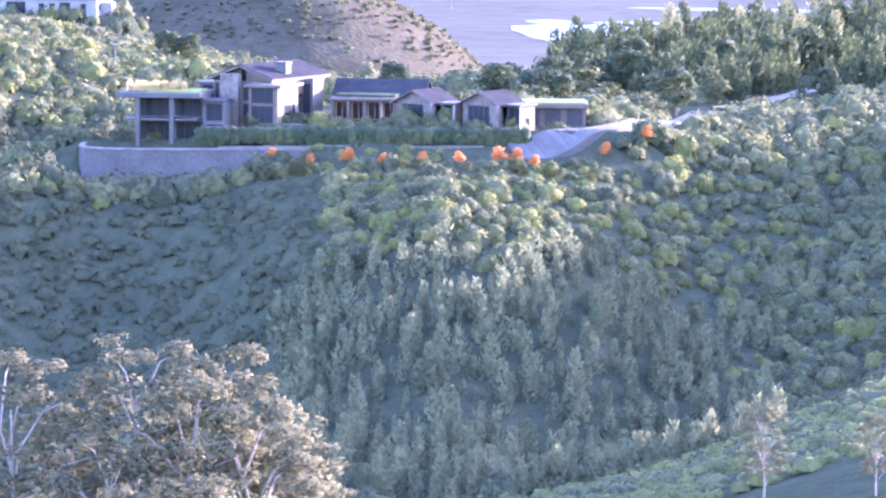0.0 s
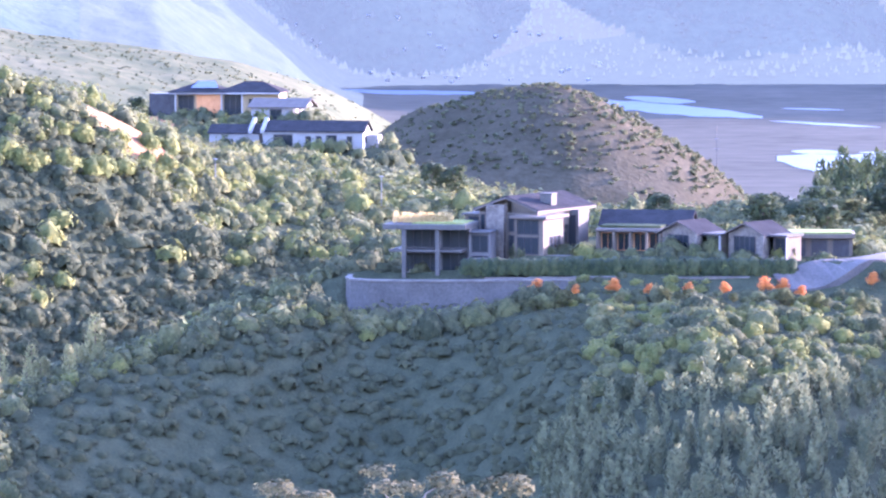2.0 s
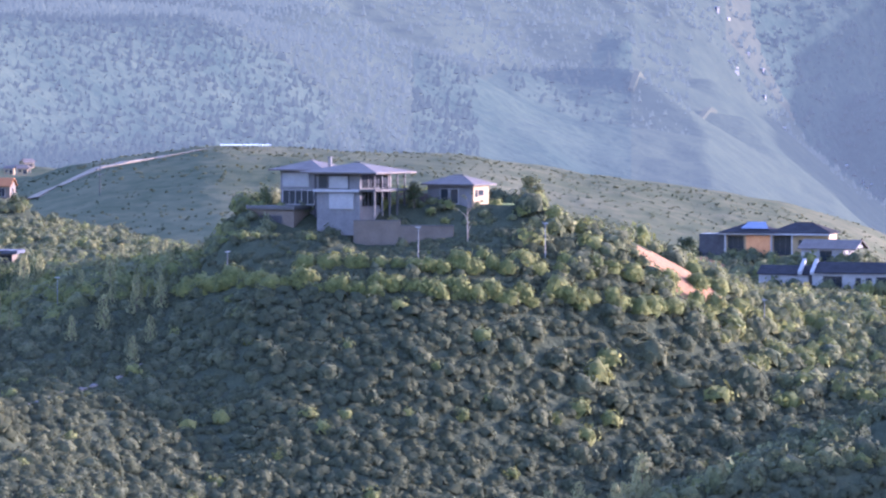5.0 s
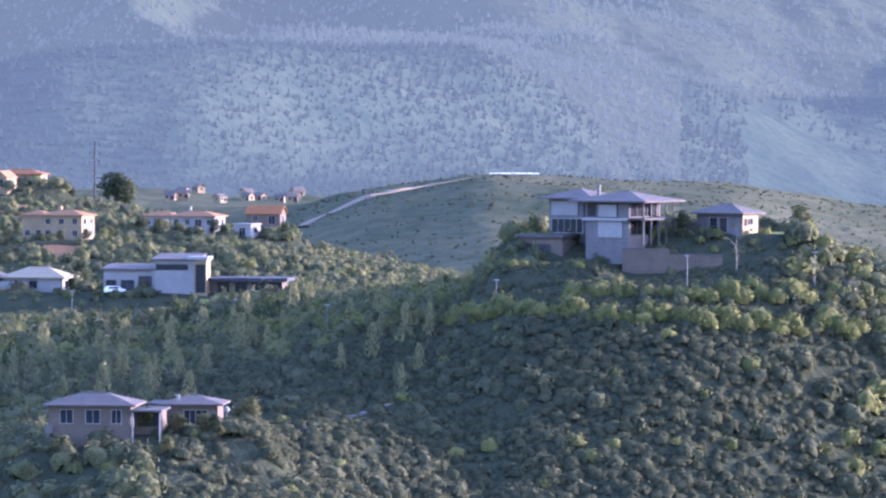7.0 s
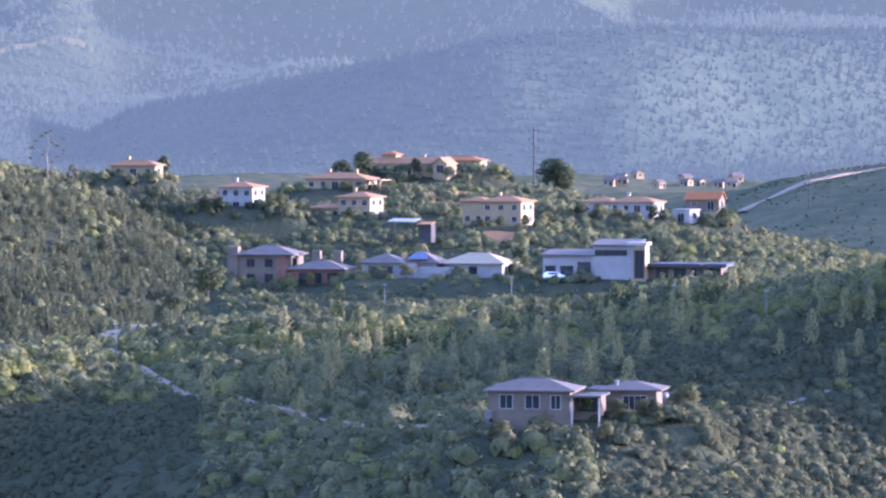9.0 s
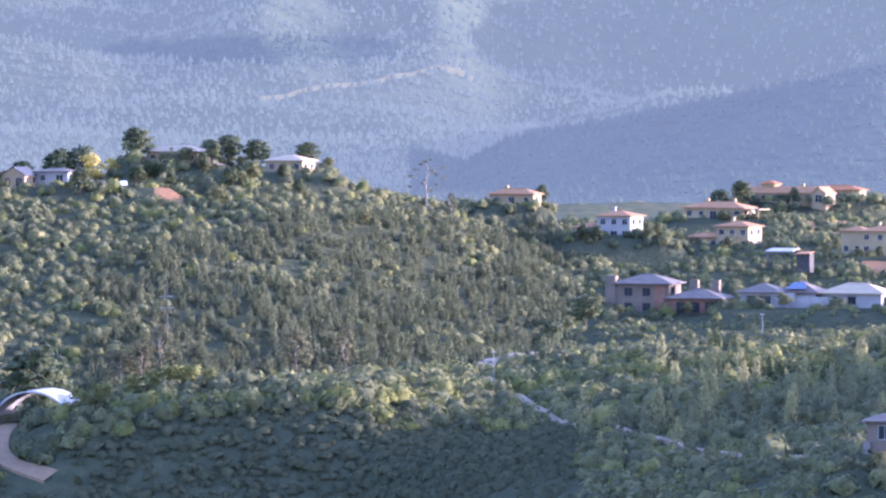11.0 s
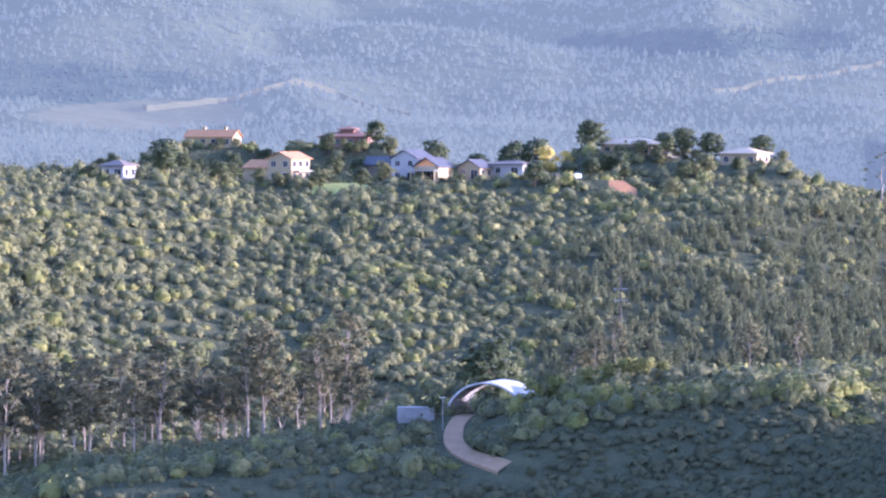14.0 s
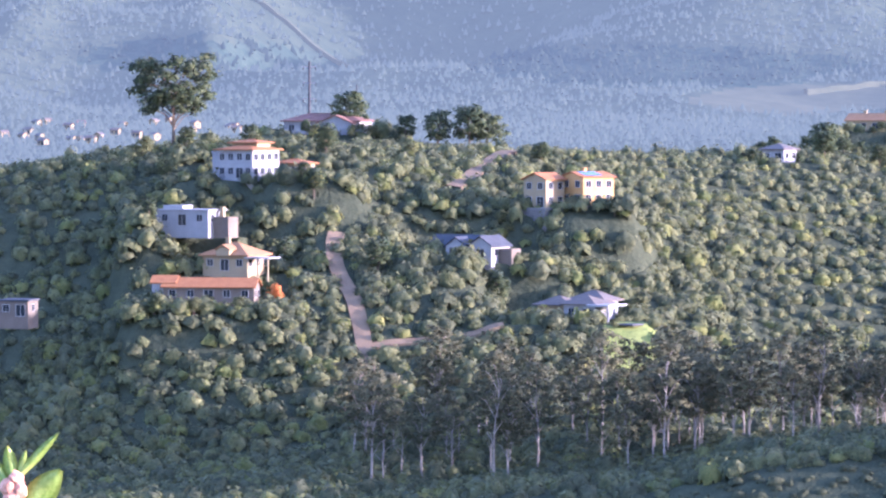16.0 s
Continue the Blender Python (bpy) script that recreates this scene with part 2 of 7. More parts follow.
line_of((-60, 515, -8.75), (-28, 510, -8.1), (-22, 465, -7.9), (-17, 452, -8), (-13, 447, -8.6), (-10.8, 460, -8.05), (-8, 478, -8.0), (-6, 492, -7.9), (-4.5, 502, -7.7), (-3.2, 500, -7.3), (-2, 485, -7.0), (0, 475, -6.9), (2, 485, -6.8), (3.5, 505, -6.9), (5, 520, -6.6), (6.3, 528, -6.0), (9, 515, -5.2), (14, 510, -4.6))  # nose of the spur and the flanks beside it
line_of((-60, 560, -8.5), (-44, 570, -8.2), (-36, 585, -7.8), (-28, 585, -7.3), (-25, 540, -6.8), (-22, 495, -6.8), (-17, 478, -7), (-13, 480, -7.5), (-10.8, 500, -6.65), (-9.2, 515, -6.1), (-8.4, 522, -5.75), (-7.6, 528, -5.45), (-6.5, 534, -5.05), (-5.7, 537, -5.1), (-5, 538, -5.3), (-3.5, 538, -5.1), (-2.5, 540, -4.75), (0, 542, -4.6), (3, 562, -4.45), (6.3, 590, -4.2), (9, 585, -3.6), (14, 590, -3))  # first spur
line_of((-60, 620, -7.2), (-44, 620, -7.1), (-38, 625, -6.3), (-33, 632, -5.6), (-28, 628, -5.3), (-25, 580, -5.1), (-20, 545, -4.65), (-17, 535, -5.5), (-13, 535, -7.2), (-11, 555, -6.9), (-9, 580, -6.4), (-6, 600, -5.5), (-4, 620, -4.8), (-2, 620, -4.4), (2, 630, -4.1), (6, 650, -3.8), (14, 680, -3))  # hollow
line_of((-60, 680, -6.2), (-42, 655, -5.8), (-40, 655, -5.4), (-38, 658, -4.8), (-36, 660, -4.55), (-34.3, 675, -4.2), (-33, 678, -4.0), (-32.1, 665, -3.75), (-31, 660, -3.55), (-28, 660, -3.45), (-26.5, 720, -3.2), (-24.7, 805, -2.68), (-22, 800, -2.64), (-19.2, 785, -2.62), (-16.7, 690, -2.45), (-14.1, 640, -2.15), (-12, 640, -2.05), (-10.7, 652, -1.85), (-9.1, 665, -1.95), (-7.8, 680, -2.55), (-6.7, 700, -2.95), (-4.3, 720, -3.3), (-1.5, 715, -3.75), (0, 715, -3.75), (2.5, 720, -3.45), (4.1, 740, -3.2), (6.3, 760, -3.1), (14, 800, -2.4))  # main ridge
line_of((-60, 800, -6), (-49, 750, -5.2), (-42, 750, -4.5), (-38, 760, -4.5), (-34, 780, -4.3), (-31, 780, -4.2), (-28, 800, -4), (-26, 850, -3.6), (-24, 900, -3.2), (-20, 900, -3), (-17, 850, -3.2), (-13, 800, -3), (-10, 880, -2.4), (-8.5, 880, -2.55), (-7, 860, -2.75), (-5, 850, -3.1), (0, 900, -4.4), (6, 900, -4.2), (14, 950, -3))  # back valley
line_of((-60, 810, -5.5), (-50, 800, -4.3), (-48, 798, -3.3), (-46.2, 796, -2.4), (-44, 796, -2.45), (-42.4, 806, -2.1), (-40.8, 792, -2.85), (-38.5, 830, -2.6), (-36, 870, -2.3), (-31, 890, -2.1), (-28, 900, -2.4), (-25, 960, -2.2), (-22.5, 1000, -1.7), (-20, 1005, -1.68), (-18, 1010, -1.8), (-15, 950, -2.5), (-12, 930, -2.5), (-9, 905, -2.4), (-7, 905, -2.4), (-5, 915, -3.1), (0, 980, -4.3), (14, 1030, -2.8))  # mid slope
line_of((-60, 850, -3), (-52, 870, -1.2), (-49, 860, -0.85), (-46.5, 862, -0.5), (-45, 872, -0.35), (-41.7, 890, -0.5), (-37, 990, -0.6), (-36, 1000, -0.7), (-32, 1020, -0.65), (-28.9, 1020, -0.55), (-27.6, 1030, -0.85), (-25.7, 1060, -1.2), (-23.9, 1130, -1.25), (-22, 1150, -0.95), (-20.1, 1150, -1.1), (-18.5, 1120, -1.5), (-16.5, 1080, -1.95), (-14, 1050, -2.3), (-11, 1000, -2.3), (-9.3, 960, -2.25), (-7, 960, -2.4), (-5, 980, -3.2), (0, 1050, -4.2), (14, 1100, -2.5))  # ridge houses
line_of((-60, 1400, -3), (-44, 1400, -2.5), (-36, 1500, -2.2), (-26, 1500, -2.2), (-22, 1550, -2.2), (-18, 1450, -2.4), (-14, 1350, -2.6), (-9, 1350, -3.2), (-5, 1300, -5), (0, 1400, -5.2), (14, 1500, -4.5))  # far valley
line_of((-60, 2000, -0.9), (-38, 2000, -0.9), (-30, 2000, -1.3), (-25, 2000, -1.5), (-20, 1900, -1.6), (-17.6, 1800, -1.3), (-16.7, 1800, -0.95), (-14.7, 1800, -0.7), (-11.2, 1820, -0.82), (-9.9, 1850, -1.02), (-6.7, 1900, -1.45), (-5.5, 1950, -1.8), (-3, 2100, -3.2), (0, 2200, -3.6), (14, 2200, -3.5))  # far hill
line_of((-60, 2500, -1), (-49, 2500, -0.5), (-44, 2400, -0.3), (-38, 2400, -0.3), (-32, 2300, -0.8), (-26, 2150, -1.1), (-23, 2120, -1.15), (-20, 2120, -1.1), (-17, 2200, -1.05), (-12, 2500, -1.2), (-8, 2500, -1.9), (-5, 2500, -3.3), (-2, 2700, -3.18), (14, 2700, -3.18))  # lagoon near shore
line_of((-60, 3000, 0), (-49, 2900, -0.1), (-44, 2800, 0.1), (-32, 2700, -0.3), (-28, 2500, -0.65), (-26, 2330, -0.8), (-24, 2280, -0.8), (-22, 2270, -0.85), (-19, 2300, -0.85), (-15, 2600, -0.8), (-10, 3000, -1.1), (-7, 3400, -1.5), (-5, 4400, -1.85), (-3, 4480, -1.825), (14, 4480, -1.825))  # edge of the plain
line_of((-60, 3400, 0.5), (-49, 3400, 0.5), (-38, 3200, 0.5), (-32, 3200, 0.3), (-28, 2900, -0.2), (-26.6, 2680, -0.4), (-26, 2640, 0), (-23.6, 2560, 0.45), (-20.7, 2560, 1.05), (-18, 2700, 1.2), (-15, 2950, 0.85), (-12, 3300, 0.3), (-8, 3900, -0.5), (-5, 4640, -1.25), (-3, 4650, -1.3), (14, 4650, -1.3))  # first mountain
line_of((-60, 3700, 0.9), (-38, 3500, 0.8), (-32, 3500, 0.6), (-28, 3200, 0.1), (-26, 3150, -0.2), (-23, 3150, 0.2), (-20, 3150, 0.75), (-16, 3400, 0.9), (-12, 3700, 0.55), (-8, 4300, 0.0), (-5, 4800, -0.5), (-3, 4820, -0.6), (14, 4820, -0.6))  # gap behind it
line_of((-60, 4850, 3.2), (-10, 4850, 2.8), (-5, 4920, 1.8), (-2, 4930, 1.1), (14, 4930, 0.9))  # mountain top
AZ = np.arange(-75, 30.01, 0.1)


def smooth_line(line):
    k = np.exp(-np.linspace(-2, 2, 13) ** 2)
    k /= k.sum()
    a, d, e = np.array(sorted(line)).T
    out = []
    for q in (d, e):
        v = np.interp(AZ, a, q)
        out.append(np.convolve(np.pad(v, 6, mode="edge"), k, mode="valid"))
    return out[0], 150 + out[0] * np.tan(np.radians(out[1]))


FIRST = [(np.full(len(AZ), 0.0), np.full(len(AZ), 148.4)), (np.full(len(AZ), 12.0), np.full(len(AZ), 145.0)), (np.full(len(AZ), 140.0), np.full(len(AZ), 103.0))]
TABLE = FIRST + [smooth_line(q) for q in LINES] + [(np.full(len(AZ), 5600.0), np.full(len(AZ), 430.0))]
TD, TZ = np.array([q[0] for q in TABLE]), np.array([q[1] for q in TABLE])
# slopes of a monotone curve through the nodes of each bearing
_h, _s = np.diff(TD, axis=0), np.diff(TZ, axis=0) / np.diff(TD, axis=0)
TM = np.zeros_like(TZ)
_w1, _w2 = 2 * _h[1:] + _h[:-1], _h[1:] + 2 * _h[:-1]
TM[1:-1] = np.where(_s[:-1] * _s[1:] > 0, (_w1 + _w2) / (_w1 / np.where(_s[:-1] == 0, 1e-9, _s[:-1]) + _w2 / np.where(_s[1:] == 0, 1e-9, _s[1:])), 0)
TM[0], TM[-1] = _s[0], _s[-1]
_rng = np.random.RandomState(7)
LATTICE = _rng.rand(256, 256)


def vnoise(x, y):
    xi, yi = np.floor(x).astype(int), np.floor(y).astype(int)
    fx, fy = x - xi, y - yi
    fx, fy = fx * fx * (3 - 2 * fx), fy * fy * (3 - 2 * fy)
    g = lambda i, j: LATTICE[(xi + i) & 255, (yi + j) & 255]
    return (g(0, 0) * (1 - fx) + g(1, 0) * fx) * (1 - fy) + (g(0, 1) * (1 - fx) + g(1, 1) * fx) * fy


def fbm(x, y, n=4):
    return sum(vnoise(x * 2 ** i + 17 * i, y * 2 ** i + 31 * i) * 0.5 ** i for i in range(n)) / (2 - 0.5 ** (n - 1)) - 0.5


# level places for buildings: bearing, distance, height, half width across, half depth
PADS = []


def sstep(a, b, v):
    q = np.clip((v - a) / (b - a), 0, 1)
    return q * q * (3 - 2 * q)


def land(x, y):
    """The height of the ground at x, y (arrays)."""
    x, y = np.atleast_1d(np.asarray(x, float)), np.atleast_1d(np.asarray(y, float))
    d = np.hypot(x, y)
    a = np.degrees(np.arctan2(x, y))
    # behind the eye the land goes over from one outermost bearing to the other
    a = np.where(a > 105, 105 - 3 * (a - 105) * 0.8, np.where(a < -165, -75.0, a))
    i = np.clip((a + 75) / 0.1, 0, len(AZ) - 1.001)
    i0 = i.astype(int)
    fr = i - i0
    D = TD[:, i0] * (1 - fr) + TD[:, i0 + 1] * fr
    Z = TZ[:, i0] * (1 - fr) + TZ[:, i0 + 1] * fr
    S = TM[:, i0] * (1 - fr) + TM[:, i0 + 1] * fr
    k = np.clip((D <= d).sum(0) - 1, 0, len(TABLE) - 2)
    c = np.arange(len(d))
    d0, d1, z0, z1, s0, s1 = D[k, c], D[k + 1, c], Z[k, c], Z[k + 1, c], S[k, c], S[k + 1, c]
    h = d1 - d0
    t = np.clip((d - d0) / h, 0, 1)
    z = (2 * t ** 3 - 3 * t ** 2 + 1) * z0 + (t ** 3 - 2 * t ** 2 + t) * h * s0 + (3 * t ** 2 - 2 * t ** 3) * z1 + (t ** 3 - t ** 2) * h * s1
    z = z + fbm(x / 28, y / 28, 3) * 4.5 * sstep(150, 400, d) * (1 - sstep(1500, 2500, d) * (a > -6))
    rise = sstep(2300, 3200, d) * sstep(4, 40, z)
    fold = 1 - np.abs(2 * vnoise(a * 0.28 + fbm(x / 500, y / 500, 2) * 1.2, d / 900) - 1)
    z = z + rise * ((fold - 0.5) * 120 * (1 - 0.65 * sstep(-17, -11, a)) + fbm(x / 260, y / 260, 4) * 120) * sstep(2500, 3800, d)
    # the steep round hill by the lagoon
    cx, cy = at(-2.3, 1500, 0).xy
    u, v = (x - cx), (y - cy)
    r = np.hypot(np.where(u < 0, u / 1.45, u), v / 1.5)
    z = np.maximum(z, np.where(r < 260, 18 + 84 * np.exp(-(r / 92) ** 1.9) + fbm(x / 22, y / 22, 3) * 7, -99))
    # rounded hills behind the lagoon's far shore and the spur beside them
    for ha, hd, top, wide, deep in ((-4.9, 4730, 164, 190, 150), (0.4, 4740, 145, 200, 140)):
        hx, hy = at(ha, hd, 0).xy
        cs, sn = math.cos(radians(ha)), math.sin(radians(ha))
        u, v = ((x - hx) * cs - (y - hy) * sn) / wide, ((x - hx) * sn + (y - hy) * cs) / deep
        r = np.hypot(u, v)
        z = np.maximum(z, np.where(r < 1, top * np.cos(np.clip(r, 0, 1) * math.pi / 2) ** 0.8 + fbm(x / 70, y / 70, 3) * 14, -99))
    crest = np.interp(a, (-15, -12.5, -11.2, -10, -8.7, -7.5), (2800, 3100, 3400, 3900, 4500, 4700))
    peak = np.interp(a, (-15, -12.5, -11.2, -10, -8.7, -7.5), (-20, 50, 100, 140, 192, 200)) + fbm(x / 90, y / 90, 3) * 22
    z = np.where((a > -15) & (a < -6) & (d > 2400) & (d < 5000), np.maximum(z, peak - np.abs(d - crest) * 0.3 - np.clip(a + 8.6, 0, 3) * 230), z)
    # shoals and channels of the lagoon
    z = z + fbm(x / 560 + 3, y / 330, 3) * 0.5 * sstep(2350, 2600, d) * sstep(-6.5, -4, a)
    for pa, pd, pz, w, q in PADS:
        px, py = at(pa, pd, 0).xy
        cs, sn = math.cos(radians(pa)), math.sin(radians(pa))
        u, v = (x - px) * cs - (y - py) * sn, (x - px) * sn + (y - py) * cs
        k = (1 - sstep(w + 1, w + 8, np.abs(u))) * (1 - sstep(q + 1.5, q + 8.5, np.abs(v)))
        z = z * (1 - k) + pz * k
    return z


def ground_z(az, d):
    p = at(az, d, 0)
    return float(land(p.x, p.y)[0])


# ---- building parts ----
def wall(root, x0, x1, y0, y1, z0, z1, m="white", name="wall", label=""):
    return part(name, box(bmesh.new(), x0, x1, y0, y1, z0, z1), M[m], root, label)


def hip(root, x0, x1, y0, y1, z, h, m, over=0.7, name="roof", label=""):
    """A hipped roof with a thick eave; the ridge runs along the longer side."""
    x0, x1, y0, y1 = x0 - over, x1 + over, y0 - over, y1 + over
    bm = bmesh.new()
    w, q = x1 - x0, y1 - y0
    e = [bm.verts.new(p) for p in ((x0, y0, z), (x1, y0, z), (x1, y1, z), (x0, y1, z))]
    t = [bm.verts.new((v.co.x, v.co.y, z + 0.22)) for v in e]
    if w >= q:
        r = [bm.verts.new((x0 + q / 2, (y0 + y1) / 2, z + h)), bm.verts.new((x1 - q / 2 + 0.01, (y0 + y1) / 2, z + h))]
        sides = ((t[0], t[1], r[1], r[0]), (t[1], t[2], r[1]), (t[2], t[3], r[0], r[1]), (t[3], t[0], r[0]))
    else:
        r = [bm.verts.new(((x0 + x1) / 2, y0 + w / 2, z + h)), bm.verts.new(((x0 + x1) / 2, y1 - w / 2, z + h))]
        sides = ((t[0], t[1], r[0]), (t[1], t[2], r[1], r[0]), (t[2], t[3], r[1]), (t[3], t[0], r[0], r[1]))
    for f in sides:
        bm.faces.new(f)
    for i in range(4):
        bm.faces.new((e[i], e[(i + 1) % 4], t[(i + 1) % 4], t[i]))
    bm.faces.new(e[::-1])
    ob = part(name, bm, M[m], root, label)
    # ridge and hip cappings
    caps = bmesh.new()
    tube(caps, RIDGE(x0, x1, y0, y1, z + h, 0), RIDGE(x0, x1, y0, y1, z + h, 1), 0.14, 0.14, 5)
    part("ridge_cap", caps, M[m], ob)
    return ob


def RIDGE(x0, x1, y0, y1, z, end):
    w, q = x1 - x0, y1 - y0
    if w >= q:
        return (x0 + q / 2, (y0 + y1) / 2, z) if not end else (x1 - q / 2 + 0.02, (y0 + y1) / 2, z)
    return ((x0 + x1) / 2, y0 + w / 2, z) if not end else ((x0 + x1) / 2, y1 - w / 2, z)


def gable(root, x0, x1, y0, y1, z, h, m, over=0.5, along="x", wallm=None, thick=0.2, ridge=0.5, name="roof", label=""):
    """A gabled roof as two slabs; ridge along x or y, at that share of the span; wallm closes the gable ends."""
    bm = bmesh.new()

    def P(a, b, c):
        return (a, b, c) if along == "x" else (b, a, c)
    a0, a1, b0, b1 = (x0, x1, y0, y1) if along == "x" else (y0, y1, x0, x1)
    mid = b0 + (b1 - b0) * ridge
    for bo, s in ((b0, -1), (b1, 1)):
        run = abs(bo - mid)
        be = bo + s * over
        ze = z - h * over / run
        pts = []
        for a in (a0 - over, a1 + over):
            pts += [P(a, mid, z + h), P(a, be, ze), P(a, be, ze + thick), P(a, mid, z + h + thick)]
        v = [bm.verts.new(p) for p in pts]
        for q in ((0, 1, 2, 3), (7, 6, 5, 4), (0, 4, 5, 1), (1, 5, 6, 2), (2, 6, 7, 3), (3, 7, 4, 0)):
            bm.faces.new([v[i] for i in q])
    bmesh.ops.recalc_face_normals(bm, faces=bm.faces)
    ob = part(name, bm, M[m], root, label)
    if wallm:
        for a, s in ((a0, 0.25), (a1, -0.25)):
            g = bmesh.new()
            v = [g.verts.new(P(aa, bb, zz)) for aa in (a, a + s) for bb, zz in ((b0, z), (b1, z), (mid, z + h))]
            for q in ((0, 1, 2), (5, 4, 3), (0, 3, 4, 1), (1, 4, 5, 2), (2, 5, 3, 0)):
                g.faces.new([v[i] for i in q])
            bmesh.ops.recalc_face_normals(g, faces=g.faces)
            part("gable", g, M[wallm], root)
    return ob


def slab(root, x0, x1, y0, y1, z0, z1, m="concrete", name="roof", label=""):
    bm = box(bmesh.new(), x0, x1, y0, y1, z0, z1)
    bmesh.ops.bevel(bm, geom=bm.edges[:], offset=0.04, segments=1, affect="EDGES")
    return part(name, bm, M[m], root, label)


def tilt(root, pts, thick, m, name="roof", label=""):
    """A sloping slab over four corners."""
    bm = bmesh.new()
    lo = [bm.verts.new(p) for p in pts]
    hi = [bm.verts.new((p[0], p[1], p[2] + thick)) for p in pts]
    bm.faces.new(lo[::-1]), bm.faces.new(hi)
    for i in range(4):
        bm.faces.new((lo[i], lo[(i + 1) % 4], hi[(i + 1) % 4], hi[i]))
    bmesh.ops.recalc_face_normals(bm, faces=bm.faces)
    return part(name, bm, M[m], root, label)


def win(root, side, pos, u0, u1, z0, z1, frame_m="trim", bars=1, name="window", pane="glass"):
    """A window in a front (f), back (b), right (r) or left (l) wall: a frame with its bars and panes."""
    t, d = 0.09, 0.1
    s = -1 if side in "fl" else 1

    def P(a, b, e):
        return (a, pos + s * e, b) if side in "fb" else (pos + s * e, a, b)

    def put(bm, a0, a1, b0, b1, e0, e1):
        p, q = P(a0, b0, e0), P(a1, b1, e1)
        lo, hi = [min(x) for x in zip(p, q)], [max(x) for x in zip(p, q)]
        return box(bm, lo[0], hi[0], lo[1], hi[1], lo[2], hi[2])
    fr = bmesh.new()
    rings = [[fr.verts.new(P(a, b, e)) for a, b in ((u0 - g, z0 - g), (u1 + g, z0 - g), (u1 + g, z1 + g), (u0 - g, z1 + g))] for g, e in ((t, 0), (t, d), (0, d), (0, 0))]
    for k in range(4):
        a, b = rings[k], rings[(k + 1) % 4]
        for i in range(4):
            fr.faces.new((a[i], a[(i + 1) % 4], b[(i + 1) % 4], b[i]))
    bmesh.ops.recalc_face_normals(fr, faces=fr.faces)
    ob = part(name, fr, M[frame_m], root)
    w = (u1 - u0) / (bars + 1)
    for i in range(bars):
        c = u0 + w * (i + 1)
        part("mullion", put(bmesh.new(), c - 0.035, c + 0.035, z0, z1, 0, 0.07), M[frame_m], ob)
    for i in range(bars + 1):
        part("pane", put(bmesh.new(), u0 + i * w + 0.04, u0 + (i + 1) * w - 0.04, z0 + 0.01, z1 - 0.01, 0.002, 0.03), M[pane], ob)
    return ob


def chimney(root, x, y, z0, z1, w=0.8, m="white"):
    bm = box(bmesh.new(), x - w / 2, x + w / 2, y - w / 2, y + w / 2, z0, z1)
    box(bm, x - w / 2 - 0.1, x + w / 2 + 0.1, y - w / 2 - 0.1, y + w / 2 + 0.1, z1, z1 + 0.15)
    return part("chimney", bm, M[m], root)


def post(root, x, y, z0, z1, w=0.3, m="white", name="post"):
    return part(name, box(bmesh.new(), x - w / 2, x + w / 2, y - w / 2, y + w / 2, z0, z1), M[m], root)


def rail(root, x0, x1, y, z, m="trim", h=1.0):
    ob = part("railing", box(bmesh.new(), x0, x1, y - 0.04, y + 0.04, z + h - 0.08, z + h), M[m], root)
    n = max(2, int(abs(x1 - x0) / 0.9))
    for i in range(n + 1):
        c = x0 + (x1 - x0) * i / n
        part("baluster", box(bmesh.new(), c - 0.03, c + 0.03, y - 0.03, y + 0.03, z, z + h - 0.08), M[m], ob)
    return ob


def villa(label, az, d, z, rot, w, q, floors, roof, wall_m, roof_m, rise=1.8, fronts=3, sides=2, chim=0, frame_m="trim", door=True, group="", deep=2.5, along="x", name="house"):
    """A plain house: walls, roof, rows of windows front, back and sides, chimneys and a door. The middle of its front wall stands at az, d."""
    root = thing(name, stand(az, d, z, rot), label, "house", group)
    fh = 2.9
    H = floors * fh
    wall(root, -w / 2, w / 2, 0, q, -deep, H, wall_m)
    if roof == "hip":
        hip(root, -w / 2, w / 2, 0, q, H, rise, roof_m)
    elif roof == "gable":
        gable(root, -w / 2, w / 2, 0, q, H, rise, roof_m, along=along, wallm=wall_m)
    else:
        slab(root, -w / 2 - 0.3, w / 2 + 0.3, -0.3, q + 0.3, H, H + 0.35, roof_m)
    for f in range(floors):
        for side, pos, length, n in (("f", 0, w, fronts), ("r", w / 2, q, sides), ("l", -w / 2, q, sides)):
            for i in range(n):
                c = (i + 0.5) * length / n + (-w / 2 if side == "f" else 0)
                if door and f == 0 and side == "f" and i == n // 2:
                    win(root, side, pos, c - 0.9, c + 0.9, 0.05, 2.2, frame_m, 1, "door")
                else:
                    win(root, side, pos, c - 0.65, c + 0.65, f * fh + 0.9, f * fh + 2.2, frame_m, 1)
    for i in range(chim):
        chimney(root, -w / 2 + w * (0.3 + 0.45 * i), q * 0.55, H, H + rise + 0.8, 0.8, wall_m)
    return root


# ---- level places under the buildings ----
def pad(*row):
    PADS.append(row)


pad(-0.7, 572, 109.1, 29, 19)
pad(-4.3, 563, 106.7, 9, 7.5)
pad(1.6, 566, 108.3, 9, 10)
pad(-5.74, 866, 109.6, 18, 8)
pad(-7, 938, 113.8, 17, 9)
pad(-6.1, 904, 113.9, 8, 7)
pad(-13, 664, 132.3, 14, 8)
pad(-13.85, 645, 128.0, 6, 4.5)
pad(-11.3, 663, 132.8, 11, 6)
pad(-19.3, 808, 116.9, 30, 10)
pad(-23.3, 826, 115.4, 20, 9)
pad(-21.6, 822, 116.4, 17, 9)
pad(-20.2, 551, 106.2, 10, 8)
